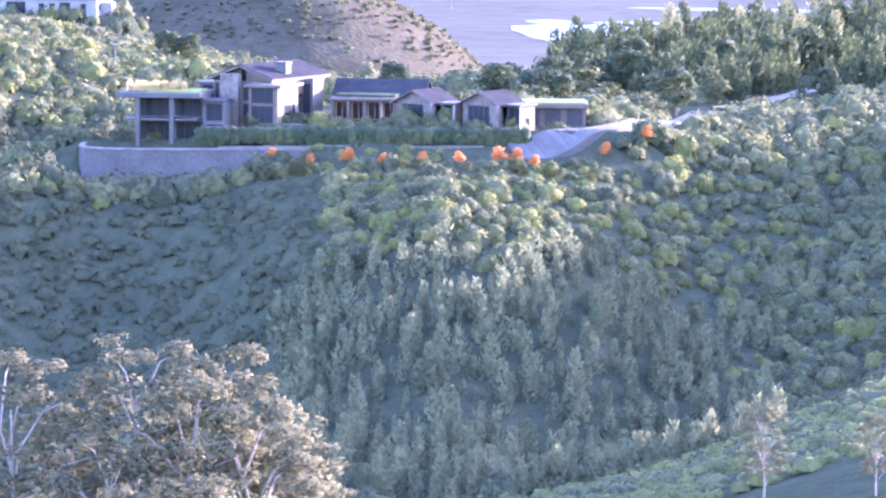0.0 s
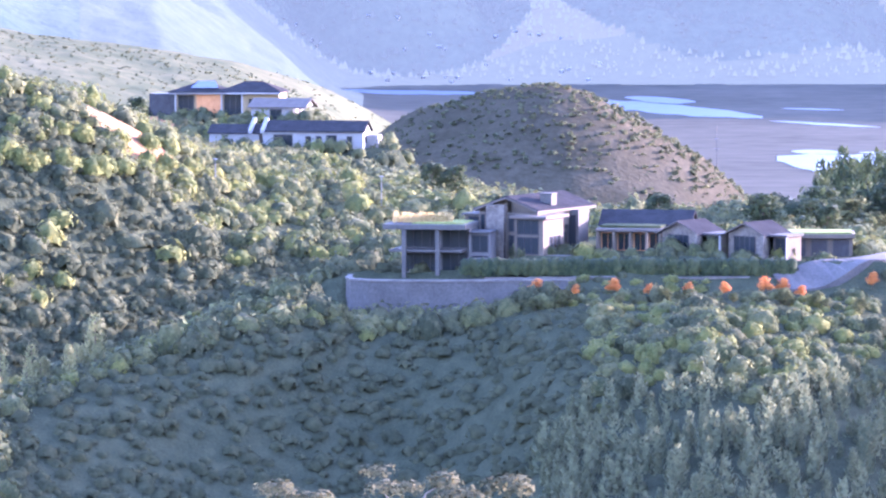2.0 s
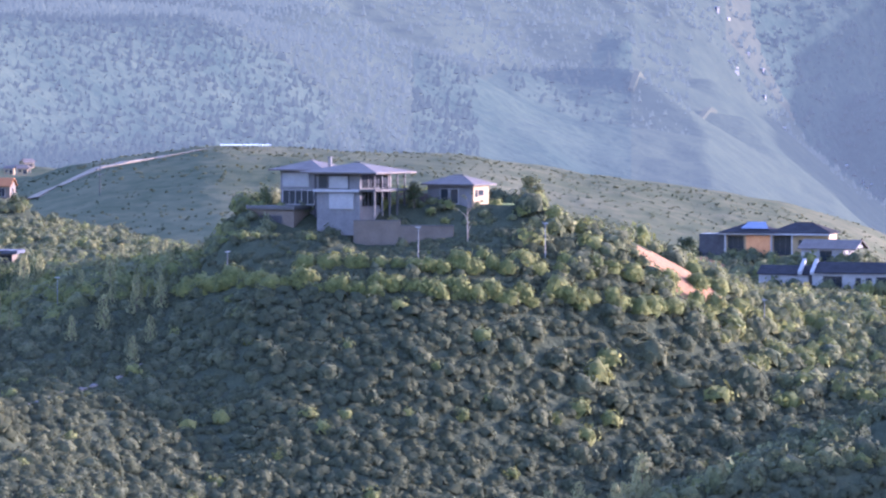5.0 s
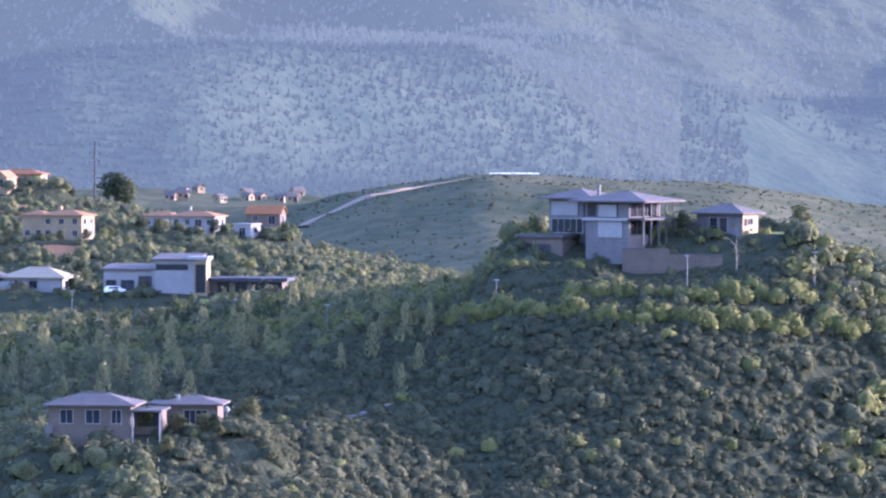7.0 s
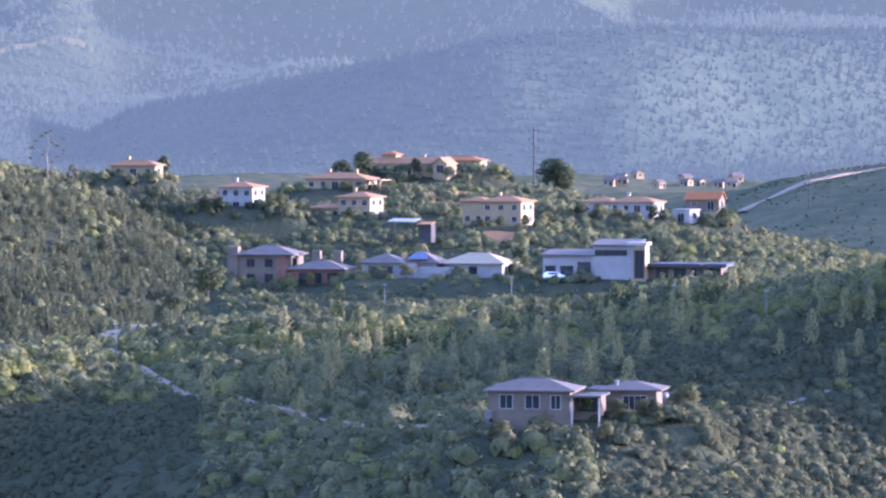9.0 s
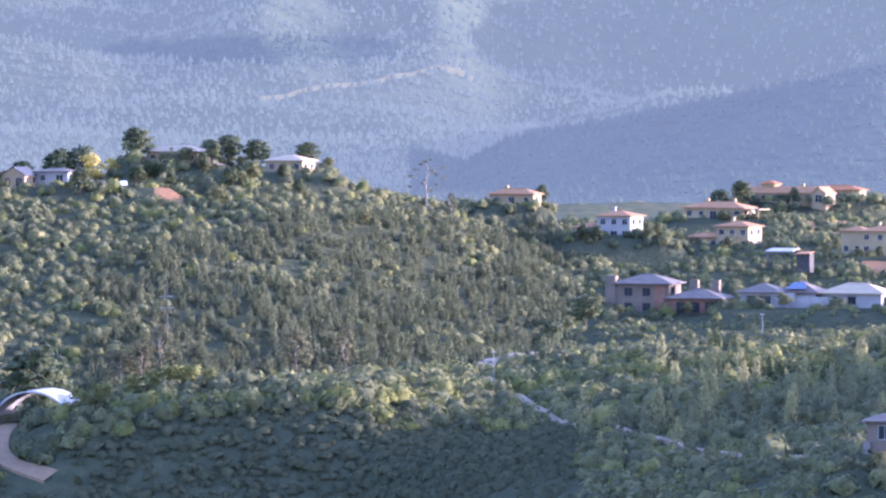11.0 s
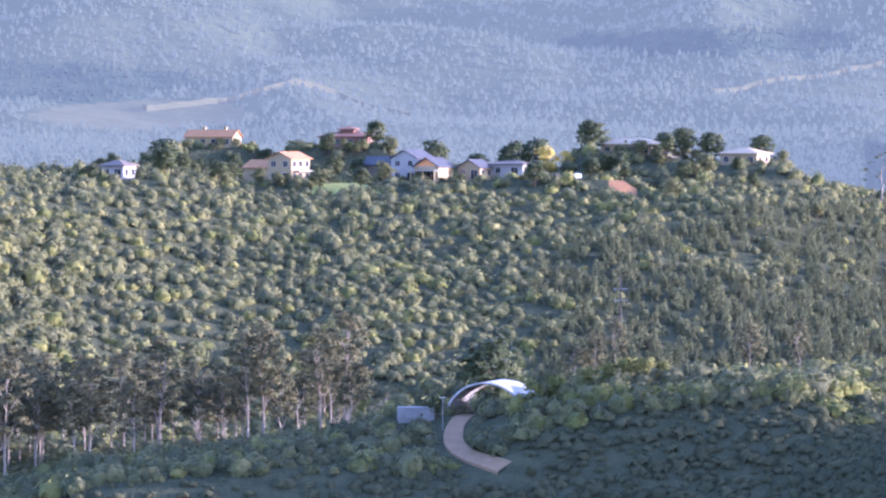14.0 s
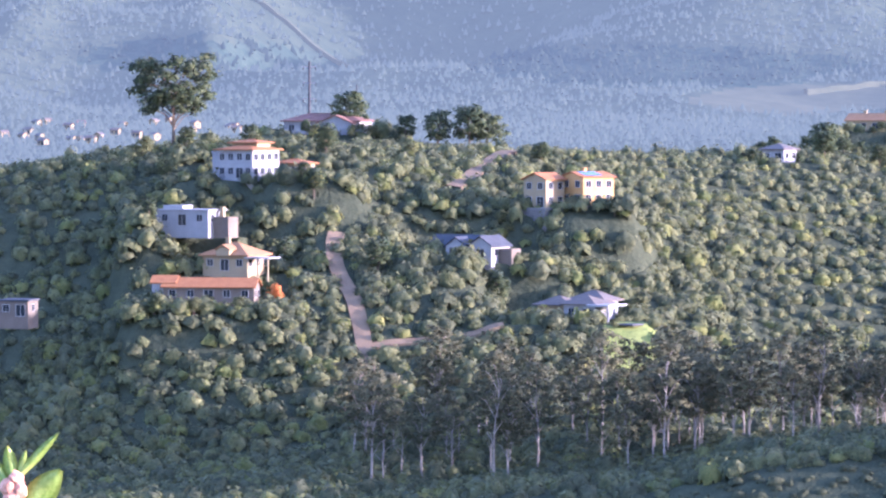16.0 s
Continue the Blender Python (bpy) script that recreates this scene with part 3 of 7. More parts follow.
pad(-19.05, 558, 108.6, 8, 7)
pad(-20.9, 1016, 121.5, 14, 8)
pad(-22.84, 1036, 123.8, 13, 8)
pad(-22.96, 1086, 129.7, 13, 8)
pad(-21.7, 1136, 133.8, 17, 8)
pad(-19, 1046, 123.5, 13, 8)
pad(-18.1, 1046, 122, 10, 8)
pad(-24.43, 1026, 126.4, 11, 7)
pad(-26, 1046, 133.7, 8, 6)
pad(-30.7, 1022, 144.6, 11, 7)
pad(-29.1, 1016, 142.3, 9, 7)
pad(-35.6, 992, 138.2, 15, 8)
pad(-33.1, 998, 138.6, 22, 8)
pad(-31.6, 990, 138.9, 12, 6)
pad(-34.8, 1046, 146.5, 10, 8)
pad(-36.6, 1056, 146.6, 9, 7)
pad(-32.9, 684, 102.9, 12, 7)
pad(-38.0, 956, 139.4, 9, 7)
pad(-45.2, 836, 137.4, 15, 7)
pad(-40.9, 838, 131.8, 11, 8)
pad(-42.2, 816, 121.4, 11, 8)
pad(-40.8, 797, 110.2, 13, 8)
pad(-46.2, 816, 129.1, 10, 7)
pad(-45.6, 806, 119.8, 10, 7)
pad(-46, 791, 113, 13, 6)
pad(-44.3, 906, 146.3, 13, 8)


# ---- the ground, one sheet ----
def sheet(az, d):
    """A grid of bearings and distances laid on the land: points, faces, and each face's distance, height and bearing."""
    A, D = np.meshgrid(np.radians(az), d)
    x, y = (D * np.sin(A)).ravel(), (D * np.cos(A)).ravel()
    z = np.concatenate([land(x[i:i + 60000], y[i:i + 60000]) for i in range(0, len(x), 60000)])
    n, k = len(az), len(d)
    i, j = np.meshgrid(np.arange(n), np.arange(k - 1))
    i, j = i.ravel(), j.ravel()
    i2 = (i + 1) % n
    faces = np.stack([j * n + i, j * n + i2, (j + 1) * n + i2, (j + 1) * n + i], 1)[:, ::-1]
    return np.stack([x, y, z], 1), faces, D.ravel()[faces[:, 0]], z[faces[:, 0]], np.degrees(A.ravel()[faces[:, 0]])


def build_ground():
    side = [np.arange(-180, -62, 4.0), np.arange(-62, -52, 0.5)], [np.arange(9.5, 20, 0.5), np.arange(20, 180, 4.0)]
    d = [0.02]
    while d[-1] < 5100:
        r = d[-1]
        d.append(r + (max(1.5, r * 0.05) if r < 380 else 4.5 if r < 1060 else r * (0.014 if r < 2240 else 0.0048 if r < 4400 else 0.0018)))
    d = np.array(d)
    k = int(np.searchsorted(d, 2250))
    slots = [M["soil"], M["mid"], M["marsh"], M["grass"], M["clay"], M["far"], M["far_shade_wood"], M["far_lit_field"], M["dryhill"]]
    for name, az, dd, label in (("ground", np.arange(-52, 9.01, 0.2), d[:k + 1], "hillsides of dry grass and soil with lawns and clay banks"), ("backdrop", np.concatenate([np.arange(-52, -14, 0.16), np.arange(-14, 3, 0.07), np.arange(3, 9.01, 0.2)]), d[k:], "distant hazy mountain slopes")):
        verts, faces, fd, fz, fa = sheet(np.concatenate([*side[0], az, *side[1]]), dd)
        idx = np.where(fd > 1250, 1, 0)
        if name == "ground":
            for slot, a0, a1, d0, d1 in PATCHES:
                u, v = (fa - (a0 + a1) / 2) / ((a1 - a0) / 2), (fd - (d0 + d1) / 2) / ((d1 - d0) / 2)
                idx[u * u + v * v + fbm(fa * 3, fd / 9, 2) * 0.6 < 1] = slot
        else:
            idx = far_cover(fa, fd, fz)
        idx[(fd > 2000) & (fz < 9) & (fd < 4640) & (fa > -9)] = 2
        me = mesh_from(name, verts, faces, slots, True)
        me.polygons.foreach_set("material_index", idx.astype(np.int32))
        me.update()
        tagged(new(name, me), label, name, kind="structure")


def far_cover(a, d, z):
    """Tones of the mountains: 5 open slope, 6 woods darkened for shaded faces, 7 pasture and slopes paled as sunlit."""
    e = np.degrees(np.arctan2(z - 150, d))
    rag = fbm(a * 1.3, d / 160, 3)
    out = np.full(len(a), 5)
    # shaded faces of the two spurs, painted as darker wood
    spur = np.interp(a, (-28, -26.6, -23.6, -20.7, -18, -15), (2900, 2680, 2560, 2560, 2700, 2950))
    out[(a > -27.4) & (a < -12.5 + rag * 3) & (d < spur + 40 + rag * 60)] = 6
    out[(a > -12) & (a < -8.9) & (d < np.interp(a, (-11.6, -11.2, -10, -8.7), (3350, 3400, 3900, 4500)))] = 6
    # sunlit slopes painted paler, then the hills' shaded fronts painted darker
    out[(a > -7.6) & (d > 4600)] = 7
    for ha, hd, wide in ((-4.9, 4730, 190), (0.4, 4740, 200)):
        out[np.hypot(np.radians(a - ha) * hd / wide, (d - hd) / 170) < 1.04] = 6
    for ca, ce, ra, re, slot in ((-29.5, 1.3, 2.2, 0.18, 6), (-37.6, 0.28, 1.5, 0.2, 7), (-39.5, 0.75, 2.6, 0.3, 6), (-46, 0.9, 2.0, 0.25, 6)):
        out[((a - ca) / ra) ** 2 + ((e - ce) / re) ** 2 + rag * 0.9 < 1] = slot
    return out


# lawns (3) and bare clay (4): bearings and distances that they span
PATCHES = []
for row in ((3, -35.3, -34.3, 972, 986), (3, -11.0, -9.8, 657, 667), (3, -42.0, -41.1, 792, 812), (3, -40.6, -39.6, 780, 792), (3, -6.6, -3.9, 1150, 1330), (3, -0.8, 0.9, 1900, 2000),
            (8, -6.5, 1.2, 1380, 1660), (4, -9.0, -7.6, 655, 676), (4, -31.2, -30.55, 978, 985), (4, -21.2, -20.4, 990, 1004), (4, -42.8, -41.0, 818, 826), (4, -8.3, -7.6, 905, 930), (4, -22.0, -21.2, 1060, 1100), (3, -19.0, -17.8, 792, 800)):
    PATCHES.append(row)
build_ground()


def build_water():
    bm = bmesh.new()
    # channels and pools: bearing and distance of both ends, width in metres at the middle
    for a0, d0, a1, d1, wide in ((-6.2, 4330, -2.9, 4270, 130), (-2.2, 4160, 0.75, 3740, 230), (-1.2, 4190, -0.2, 4080, 150), (0.85, 3660, 2.4, 3535, 50), (1.0, 3930, 1.9, 3890, 35), (1.15, 3120, 1.9, 3100, 70), (2.1, 3100, 3.2, 3095, 50), (0.95, 3010, 4.4, 2700, 420), (1.6, 2830, 5.5, 2560, 300), (2.6, 3350, 6.5, 3300, 60), (4.2, 3700, 9, 3600, 160)):
        t = np.linspace(0.0, 1.0, 30)
        a, d = a0 + (a1 - a0) * t, d0 + (d1 - d0) * t
        half = wide / 2 * np.sin(math.pi * np.clip(t, 0.02, 0.98)) ** 0.6
        rag = fbm(a * 4 + wide, d / 60, 3) * 0.8
        lo, hi = d - half * (1 + rag), d + half * (0.9 - 0.6 * rag)
        p, q = ([bm.verts.new(at(u, v, ground_z(u, v) + 0.3)) for u, v in zip(a, e)] for e in (lo, hi))
        for i in range(29):
            bm.faces.new((p[i], p[i + 1], q[i + 1], q[i]))
    bm.normal_update()
    me = bpy.data.meshes.new("water")
    bm.to_mesh(me)
    bm.free()
    me.materials.append(M["water"])
    tagged(new("water", me), "pale still lagoon water between marsh banks", "water", kind="structure")


build_water()


def ribbon(name, line, width, m, label, category="road", lift=0.25, kind="structure"):
    """A road along a line of bearing, distance pairs, laid on the ground."""
    p = np.array([at(a, d, 0).xy for a, d in line])
    s = np.concatenate([[0], np.cumsum(np.hypot(*np.diff(p, axis=0).T))])
    t = np.arange(0, s[-1], 2.0)
    k = np.ones(11) / 11
    x, y = (np.convolve(np.pad(np.interp(t, s, q), 5, mode="edge"), k, mode="valid") for q in p.T)
    dx, dy = np.gradient(x), np.gradient(y)
    n = np.hypot(dx, dy)
    nx, ny = -dy / n * width / 2, dx / n * width / 2
    z = land(x, y)
    zl, zr = land(x + nx, y + ny), land(x - nx, y - ny)
    v = np.concatenate([np.stack([x + nx, y + ny, zl * 0.7 + z * 0.3 + lift], 1), np.stack([x - nx, y - ny, zr * 0.7 + z * 0.3 + lift], 1), np.stack([x + nx, y + ny, zl - 0.6], 1), np.stack([x - nx, y - ny, zr - 0.6], 1)])
    q = len(x)
    i = np.arange(q - 1)
    f = np.concatenate([np.stack([i + q, i + q + 1, i + 1, i], 1), np.stack([i, i + 1, i + 1 + 2 * q, i + 2 * q], 1), np.stack([i + q, i + 3 * q, i + 1 + 3 * q, i + 1 + q], 1)])
    return tagged(new(name, mesh_from(name, v, f, M[m], False)), label, category, kind=kind)


CLEAR = []  # lines kept free of shrubs: points and half widths


def road(name, line, width, m, label, margin=2.0, **k):
    for (a0, d0), (a1, d1) in zip(line[:-1], line[1:]):
        p, q = at(a0, d0, 0), at(a1, d1, 0)
        n = max(1, int((q - p).length / 3))
        for i in range(n + 1):
            r = p.lerp(q, i / n)
            CLEAR.append((r.x, r.y, width / 2 + margin))
    return ribbon(name, line, width, m, label, **k)


# ---- plant shapes ----
def wind(v, f, n):
    """Turns each leaf so that its face looks the way of its normal."""
    v, f, n = np.array(v), np.array(f), np.array(n)
    g = np.cross(v[f[:, 1]] - v[f[:, 0]], v[f[:, 2]] - v[f[:, 0]])
    flip = (g * n[f[:, 0]]).sum(1) < 0
    f[flip] = f[flip][:, ::-1]
    return v, f, n / np.linalg.norm(n, axis=1)[:, None]


def leafy(rng, n=44, squash=0.8, leaf=0.45, lumps=6):
    """A bush of unit radius: leaf sprays over a rounded, lumpy crown, with gaps between. Vertices, faces, normals."""
    v, f, nn = [], [], []
    lump = [(rng.randn(3) * [0.42, 0.42, 0.22] + [0, 0, 0.2], 0.42 + rng.rand() * 0.3) for _ in range(lumps)]
    for i in range(n):
        c, r = lump[i % lumps]
        h = 1 - (i + rng.rand()) / n * 1.4
        u = i * 2.39996 + rng.rand() * 0.5
        q = math.sqrt(max(0.0, 1 - h * h))
        out = np.array([math.cos(u) * q, math.sin(u) * q, h])
        p = out * r + c if i % 3 else out * (0.7 + 0.25 * rng.rand())
        nrm = out + rng.randn(3) * 0.3
        nrm /= np.linalg.norm(nrm)
        a = np.cross(nrm, rng.randn(3))
        a /= np.linalg.norm(a)
        b = np.cross(nrm, a)
        s = leaf * (0.6 + 0.7 * rng.rand())
        k = len(v)
        for w in (0, 2.2, 4.1):
            t = p + (a * math.cos(w) + b * math.sin(w)) * s * (0.65 + 0.5 * rng.rand())
            v.append((t[0], t[1], max(-0.15, t[2] * squash + 0.25)))
            m = (t - c) * 0.35 + (t - np.array([0, 0, -0.1])) * 0.9 + nrm * 0.12
            nn.append(m)
        f.append((k, k + 1, k + 2))
    return wind(v, f, nn)


def bush(rng, squash=0.8, sub=2, sprays=12, leaf=0.3, cut=-0.2, rough=0.3):
    """A bush of unit radius: a rounded, lumpy crown open below, with leaf sprays that break its outline."""
    bm = bmesh.new()
    bmesh.ops.create_icosphere(bm, subdivisions=sub, radius=1, matrix=Matrix.Rotation(rng.rand() * 6, 4, "Z") @ Matrix.Rotation(rng.rand() * 6, 4, "X"))
    off = Vector(rng.rand(3) * 50)
    for q in bm.verts:
        q.co *= 0.92 + rough * (noise.noise(q.co * 1.6 + off) * 1.2 + noise.noise(q.co * 3.6 + off) * 0.9)
        q.co.z *= squash
    bmesh.ops.delete(bm, geom=[p for p in bm.faces if p.calc_center_median().z < cut], context="FACES")
    bm.normal_update()
    bm.verts.index_update()
    v = [tuple(q.co + Vector((0, 0, 0.2))) for q in bm.verts]
    nn = [tuple(q.normal * 0.75 + q.co.normalized() * 0.25) for q in bm.verts]
    f = [tuple(q.index for q in p.verts) for p in bm.faces]
    bm.free()
    for i in range(sprays):
        h, u = 0.95 - 1.0 * (i + rng.rand()) / sprays, i * 2.39996 + rng.rand() * 0.7
        q = math.sqrt(max(0.0, 1 - h * h))
        out = np.array([math.cos(u) * q, math.sin(u) * q, h])
        p = out * (0.88 + 0.16 * rng.rand())
        a = np.cross(out, rng.randn(3))
        a /= np.linalg.norm(a)
        s = leaf * (0.6 + 0.8 * rng.rand())
        k = len(v)
        for t in (p - a * s * 0.6, p + a * s * 0.6, p + out * s * 0.55 + np.cross(out, a) * s * 0.7):
            v.append((t[0], t[1], t[2] * squash + 0.2))
            nn.append(out + rng.randn(3) * 0.22)
        f.append((k, k + 1, k + 2))
    return wind(v, f, nn)


def crown(rng, sub=1, sprays=45, leaf=0.4, squash=0.8, cut=-0.22, up=0.0):
    """A dense bush of unit radius: a lumpy leafy body, open below, with leaf sprays standing off it all over."""
    bm = bmesh.new()
    bmesh.ops.create_icosphere(bm, subdivisions=sub, radius=1, matrix=Matrix.Rotation(rng.rand() * 6, 4, "Z") @ Matrix.Rotation(rng.rand() * 6, 4, "X"))
    off = Vector(rng.rand(3) * 50)
    for q in bm.verts:
        q.co *= 0.84 + 0.34 * noise.noise(q.co * 1.9 + off) + 0.1 * (rng.rand() - 0.5)
        q.co.z *= squash
    bmesh.ops.delete(bm, geom=[p for p in bm.faces if p.calc_center_median().z < cut], context="FACES")
    bm.normal_update()
    bm.verts.index_update()
    v = [tuple(q.co + Vector((0, 0, 0.15))) for q in bm.verts]
    nn = [np.array(q.normal) + rng.randn(3) * 0.15 + np.array([0, 0, up]) for q in bm.verts]
    f = [tuple(q.index for q in p.verts) for p in bm.faces]
    bm.free()
    for i in range(sprays):
        h, u = 1 - 1.2 * (i + rng.rand()) / sprays, i * 2.39996 + rng.rand() * 0.9
        q = math.sqrt(max(0.0, 1 - h * h))
        out = np.array([math.cos(u) * q, math.sin(u) * q, h])
        p = out * (0.84 + 0.34 * noise.noise(Vector(out) * 1.9 + off) + 0.12 * rng.rand())
        a = np.cross(out, rng.randn(3))
        a /= np.linalg.norm(a)
        b = np.cross(out, a)
        s = leaf * (0.55 + 0.9 * rng.rand())
        k = len(v)
        lift = 0.05 + 0.45 * rng.rand()
        nrm = out + rng.randn(3) * 0.3 + np.array([0, 0, up])
        for t in (p - a * s * 0.6 - b * s * 0.3, p + a * s * 0.6 - b * s * 0.3, p + out * s * lift + b * s * 0.7):
            v.append((t[0], t[1], t[2] * squash + 0.15))
            nn.append(nrm)
        f.append((k, k + 1, k + 2))
    return wind(v, f, nn)


def spire(rng, n=44, fat=0.2):
    """A young conifer of unit height: soft upward sprays round a narrow crown that thins towards the tip."""
    v, f, nn = [], [], []
    for i in range(n):
        h = 0.03 + 0.9 * (i + rng.rand()) / n
        u = i * 2.39996 + rng.rand()
        r = fat * (1 - h) ** 0.6 * (0.5 + 0.75 * rng.rand()) + 0.012
        p = np.array([math.cos(u) * r, math.sin(u) * r, h])
        s = (0.05 + 0.07 * (1 - h) + 0.03 * rng.rand()) * (44 / n) ** 0.5
        side = np.array([-math.sin(u), math.cos(u), 0.0]) * s * (0.5 + 0.6 * rng.rand())
        up = np.array([math.cos(u) * 0.5, math.sin(u) * 0.5, 1.0]) * s * (1.0 + rng.rand())
        k = len(v)
        v += [tuple(p - side), tuple(p + side), tuple(p + up)]
        m = np.array([math.cos(u), math.sin(u), 0.35]) + rng.randn(3) * 0.25
        nn += [m, m, m]
        f.append((k, k + 1, k + 2))
    return wind(v, f, nn)


def join(shapes, pos, size, height, turn, pick):
    V, F, N, base = [], [], [], 0
    for s, (v, f, n) in enumerate(shapes):
        k = np.where(pick == s)[0]
        if not len(k):
            continue
        c, sn = np.cos(turn[k])[:, None], np.sin(turn[k])[:, None]
        x = (v[None, :, 0] * c - v[None, :, 1] * sn) * size[k][:, None] + pos[k, 0][:, None]
        y = (v[None, :, 0] * sn + v[None, :, 1] * c) * size[k][:, None] + pos[k, 1][:, None]
        z = v[None, :, 2] * height[k][:, None] + pos[k, 2][:, None]
        V.append(np.stack([x, y, z], -1).reshape(-1, 3))
        N.append(np.stack([n[None, :, 0] * c - n[None, :, 1] * sn, n[None, :, 0] * sn + n[None, :, 1] * c, n[None, :, 2] + 0 * c], -1).reshape(-1, 3))
        F.append((f[None] + (np.arange(len(k)) * len(v))[:, None, None] + base).reshape(-1, 3))
        base += len(k) * len(v)
    return np.concatenate(V), np.concatenate(F), np.concatenate(N)


def scatter(name, shapes, pos, size, height, m, label, category, rng):
    """Joins many plants, each a turned and scaled shape, into one mesh."""
    v, f, n = join(shapes, pos, size, height, rng.rand(len(pos)) * 6.2832, rng.randint(len(shapes), size=len(pos)))
    return tagged(new(name, mesh_from(name, v, f, M[m], True, n)), label, category, kind="stuff")


def spots(a0, a1, d0, d1, gap, rng, grow=0.0):
    """Jittered places over a stretch of bearings and distances, about gap metres apart, wider further off."""
    out = []
    d = d0
    while d < d1:
        g = gap * (1 + grow * (d - d0))
        n = int(radians(a1 - a0) * d / g)
        a = np.linspace(a0, a1, n, endpoint=False) + (rng.rand(n) - 0.5) * (a1 - a0) / max(n, 1) * 1.3
        r = d + (rng.rand(n) - 0.5) * g * 1.3
        out.append(np.stack([r * np.sin(np.radians(a)), r * np.cos(np.radians(a)), a, r], 1))
        d += g * 1.05
    return np.concatenate(out)


def free(p, margin=0.0):
    """Which places lie clear of houses and roads."""
    ok = np.ones(len(p), bool)
    for pa, pd, pz, w, q in PADS:
        px, py = at(pa, pd, 0).xy
        cs, sn = math.cos(radians(pa)), math.sin(radians(pa))
        u, v = (p[:, 0] - px) * cs - (p[:, 1] - py) * sn, (p[:, 0] - px) * sn + (p[:, 1] - py) * cs
        ok &= ~((np.abs(u) < w - 3 + margin) & (v > -q + 2.5 - margin) & (v < q - 1 + margin))
    for x, y, r in CLEAR:
        ok &= (p[:, 0] - x) ** 2 + (p[:, 1] - y) ** 2 > (r + max(margin, 0.3)) ** 2
    return ok


# which bearings and distances the eye sees past the land before them
VIS_D = np.arange(300, 1200, 4.0)
VIS_A = np.arange(-52, 10, 0.2)
_a, _d = np.meshgrid(np.radians(VIS_A), VIS_D)
_z = land((_d * np.sin(_a)).ravel(), (_d * np.cos(_a)).ravel()).reshape(_d.shape)
HORIZON = np.maximum.accumulate((_z - 150) / _d, axis=0)


def in_view(a, d, z, tall=3.0):
    i = np.clip(((a + 52) / 0.2).astype(int), 0, len(VIS_A) - 1)
    j = np.clip(((d - 310) / 4).astype(int), 0, len(VIS_D) - 1)
    return (z + tall - 150) / d > HORIZON[j, i]


# ---- single trees ----
def limb_tree(name, seed, h, spread, crown_from, clumps, clump, leaf_m, bark_m, label, category="tree", squash=0.75, trunk=0.32, flat=0.0, sprays=64, leaf=0.3):
    """A tree: a tapered, slightly bent trunk with limbs, and a crown of leaf clumps at the limbs' ends."""
    rng = np.random.RandomState(seed)
    r = tagged(new(name), label, category)
    bm = bmesh.new()
    knots = [Vector((0, 0, -1.0))]
    for i in range(4):
        knots.append(Vector((rng.randn() * 0.03 * h * (i + 1) / 4, rng.randn() * 0.03 * h * (i + 1) / 4, h * 0.86 * (i + 1) / 4)))
    for i in range(4):
        tube(bm, knots[i], knots[i + 1], trunk * (1 - 0.22 * i), trunk * (1 - 0.22 * (i + 1)), 7)
    pts = []
    for i in range(clumps):
        t = crown_from + (1 - crown_from) * ((i + rng.rand()) / clumps)
        u = i * 2.39996 + rng.rand() * 0.8
        wide = spread * (0.35 + 0.65 * math.sin(math.pi * min(1, (t - crown_from) / (1 - crown_from) * (0.85 - 0.35 * flat) + 0.15))) * (0.55 + 0.5 * rng.rand())
        p = Vector((math.cos(u) * wide, math.sin(u) * wide, h * t))
        pts.append(p)
        if i % 2 == 0:
            k = min(0.95, max(0.2, t - 0.18)) * 4 / 0.86
            i0 = min(3, int(k))
            a = knots[i0].lerp(knots[i0 + 1], min(1, k - i0))
            mid = a.lerp(p, 0.55) + Vector((0, 0, 0.05 * h))
            tube(bm, a, mid, trunk * 0.32, trunk * 0.2, 5)
            tube(bm, mid, p, trunk * 0.2, trunk * 0.08, 5)
    part("trunk", bm, M[bark_m], r)
    shapes = [leafy(rng, sprays, squash, leaf, 5) for _ in range(3)]
    pos = np.array([tuple(p) for p in pts])
    size = clump * (0.7 + 0.6 * rng.rand(len(pts)))
    v, f, n = join(shapes, pos - [0, 0, 0.3], size, size, rng.rand(len(pts)) * 6.28, rng.randint(3, size=len(pts)))
    c = pos.mean(0)
    n = n * 0.7 + (v - c) / (np.linalg.norm(v - c, axis=1)[:, None] + 1e-6) * 0.5
    n /= np.linalg.norm(n, axis=1)[:, None]
    ob = new("crown", mesh_from("crown", v, f, M[leaf_m], True, n))
    ob.parent = r
    return r


def put_tree(model, az, d, scale=1.0, turn=0.0, sink=0.0, label="", group=""):
    m = stand(az, d, ground_z(az, d) - sink, turn)
    c = copy_thing(model, m @ Matrix.Diagonal((scale, scale, scale, 1)))
    return tagged(c, label, "", group)


# ---- roads and tracks ----
road("driveway_1", [(0.7, 545), (1.3, 546), (2.0, 550), (2.55, 560), (2.95, 578), (3.3, 600), (3.6, 625), (3.8, 640)], 5.5, "road", "grey driveway curving up past the house", lift=0.35)
road("track_1", [(3.8, 640), (4.5, 655), (5.6, 690), (7.2, 720)], 3.5, "track", "sandy track climbing through the bush", lift=0.3)
road("road_1", [(-32.86, 679), (-33.0, 675), (-33.18, 670), (-33.3, 665.5), (-33.28, 660), (-33.12, 655), (-32.86, 650), (-32.55, 646), (-32.2, 643.5)], 3.2, "pave", "grey estate road curving below the arched gate", lift=0.22, margin=1.7)
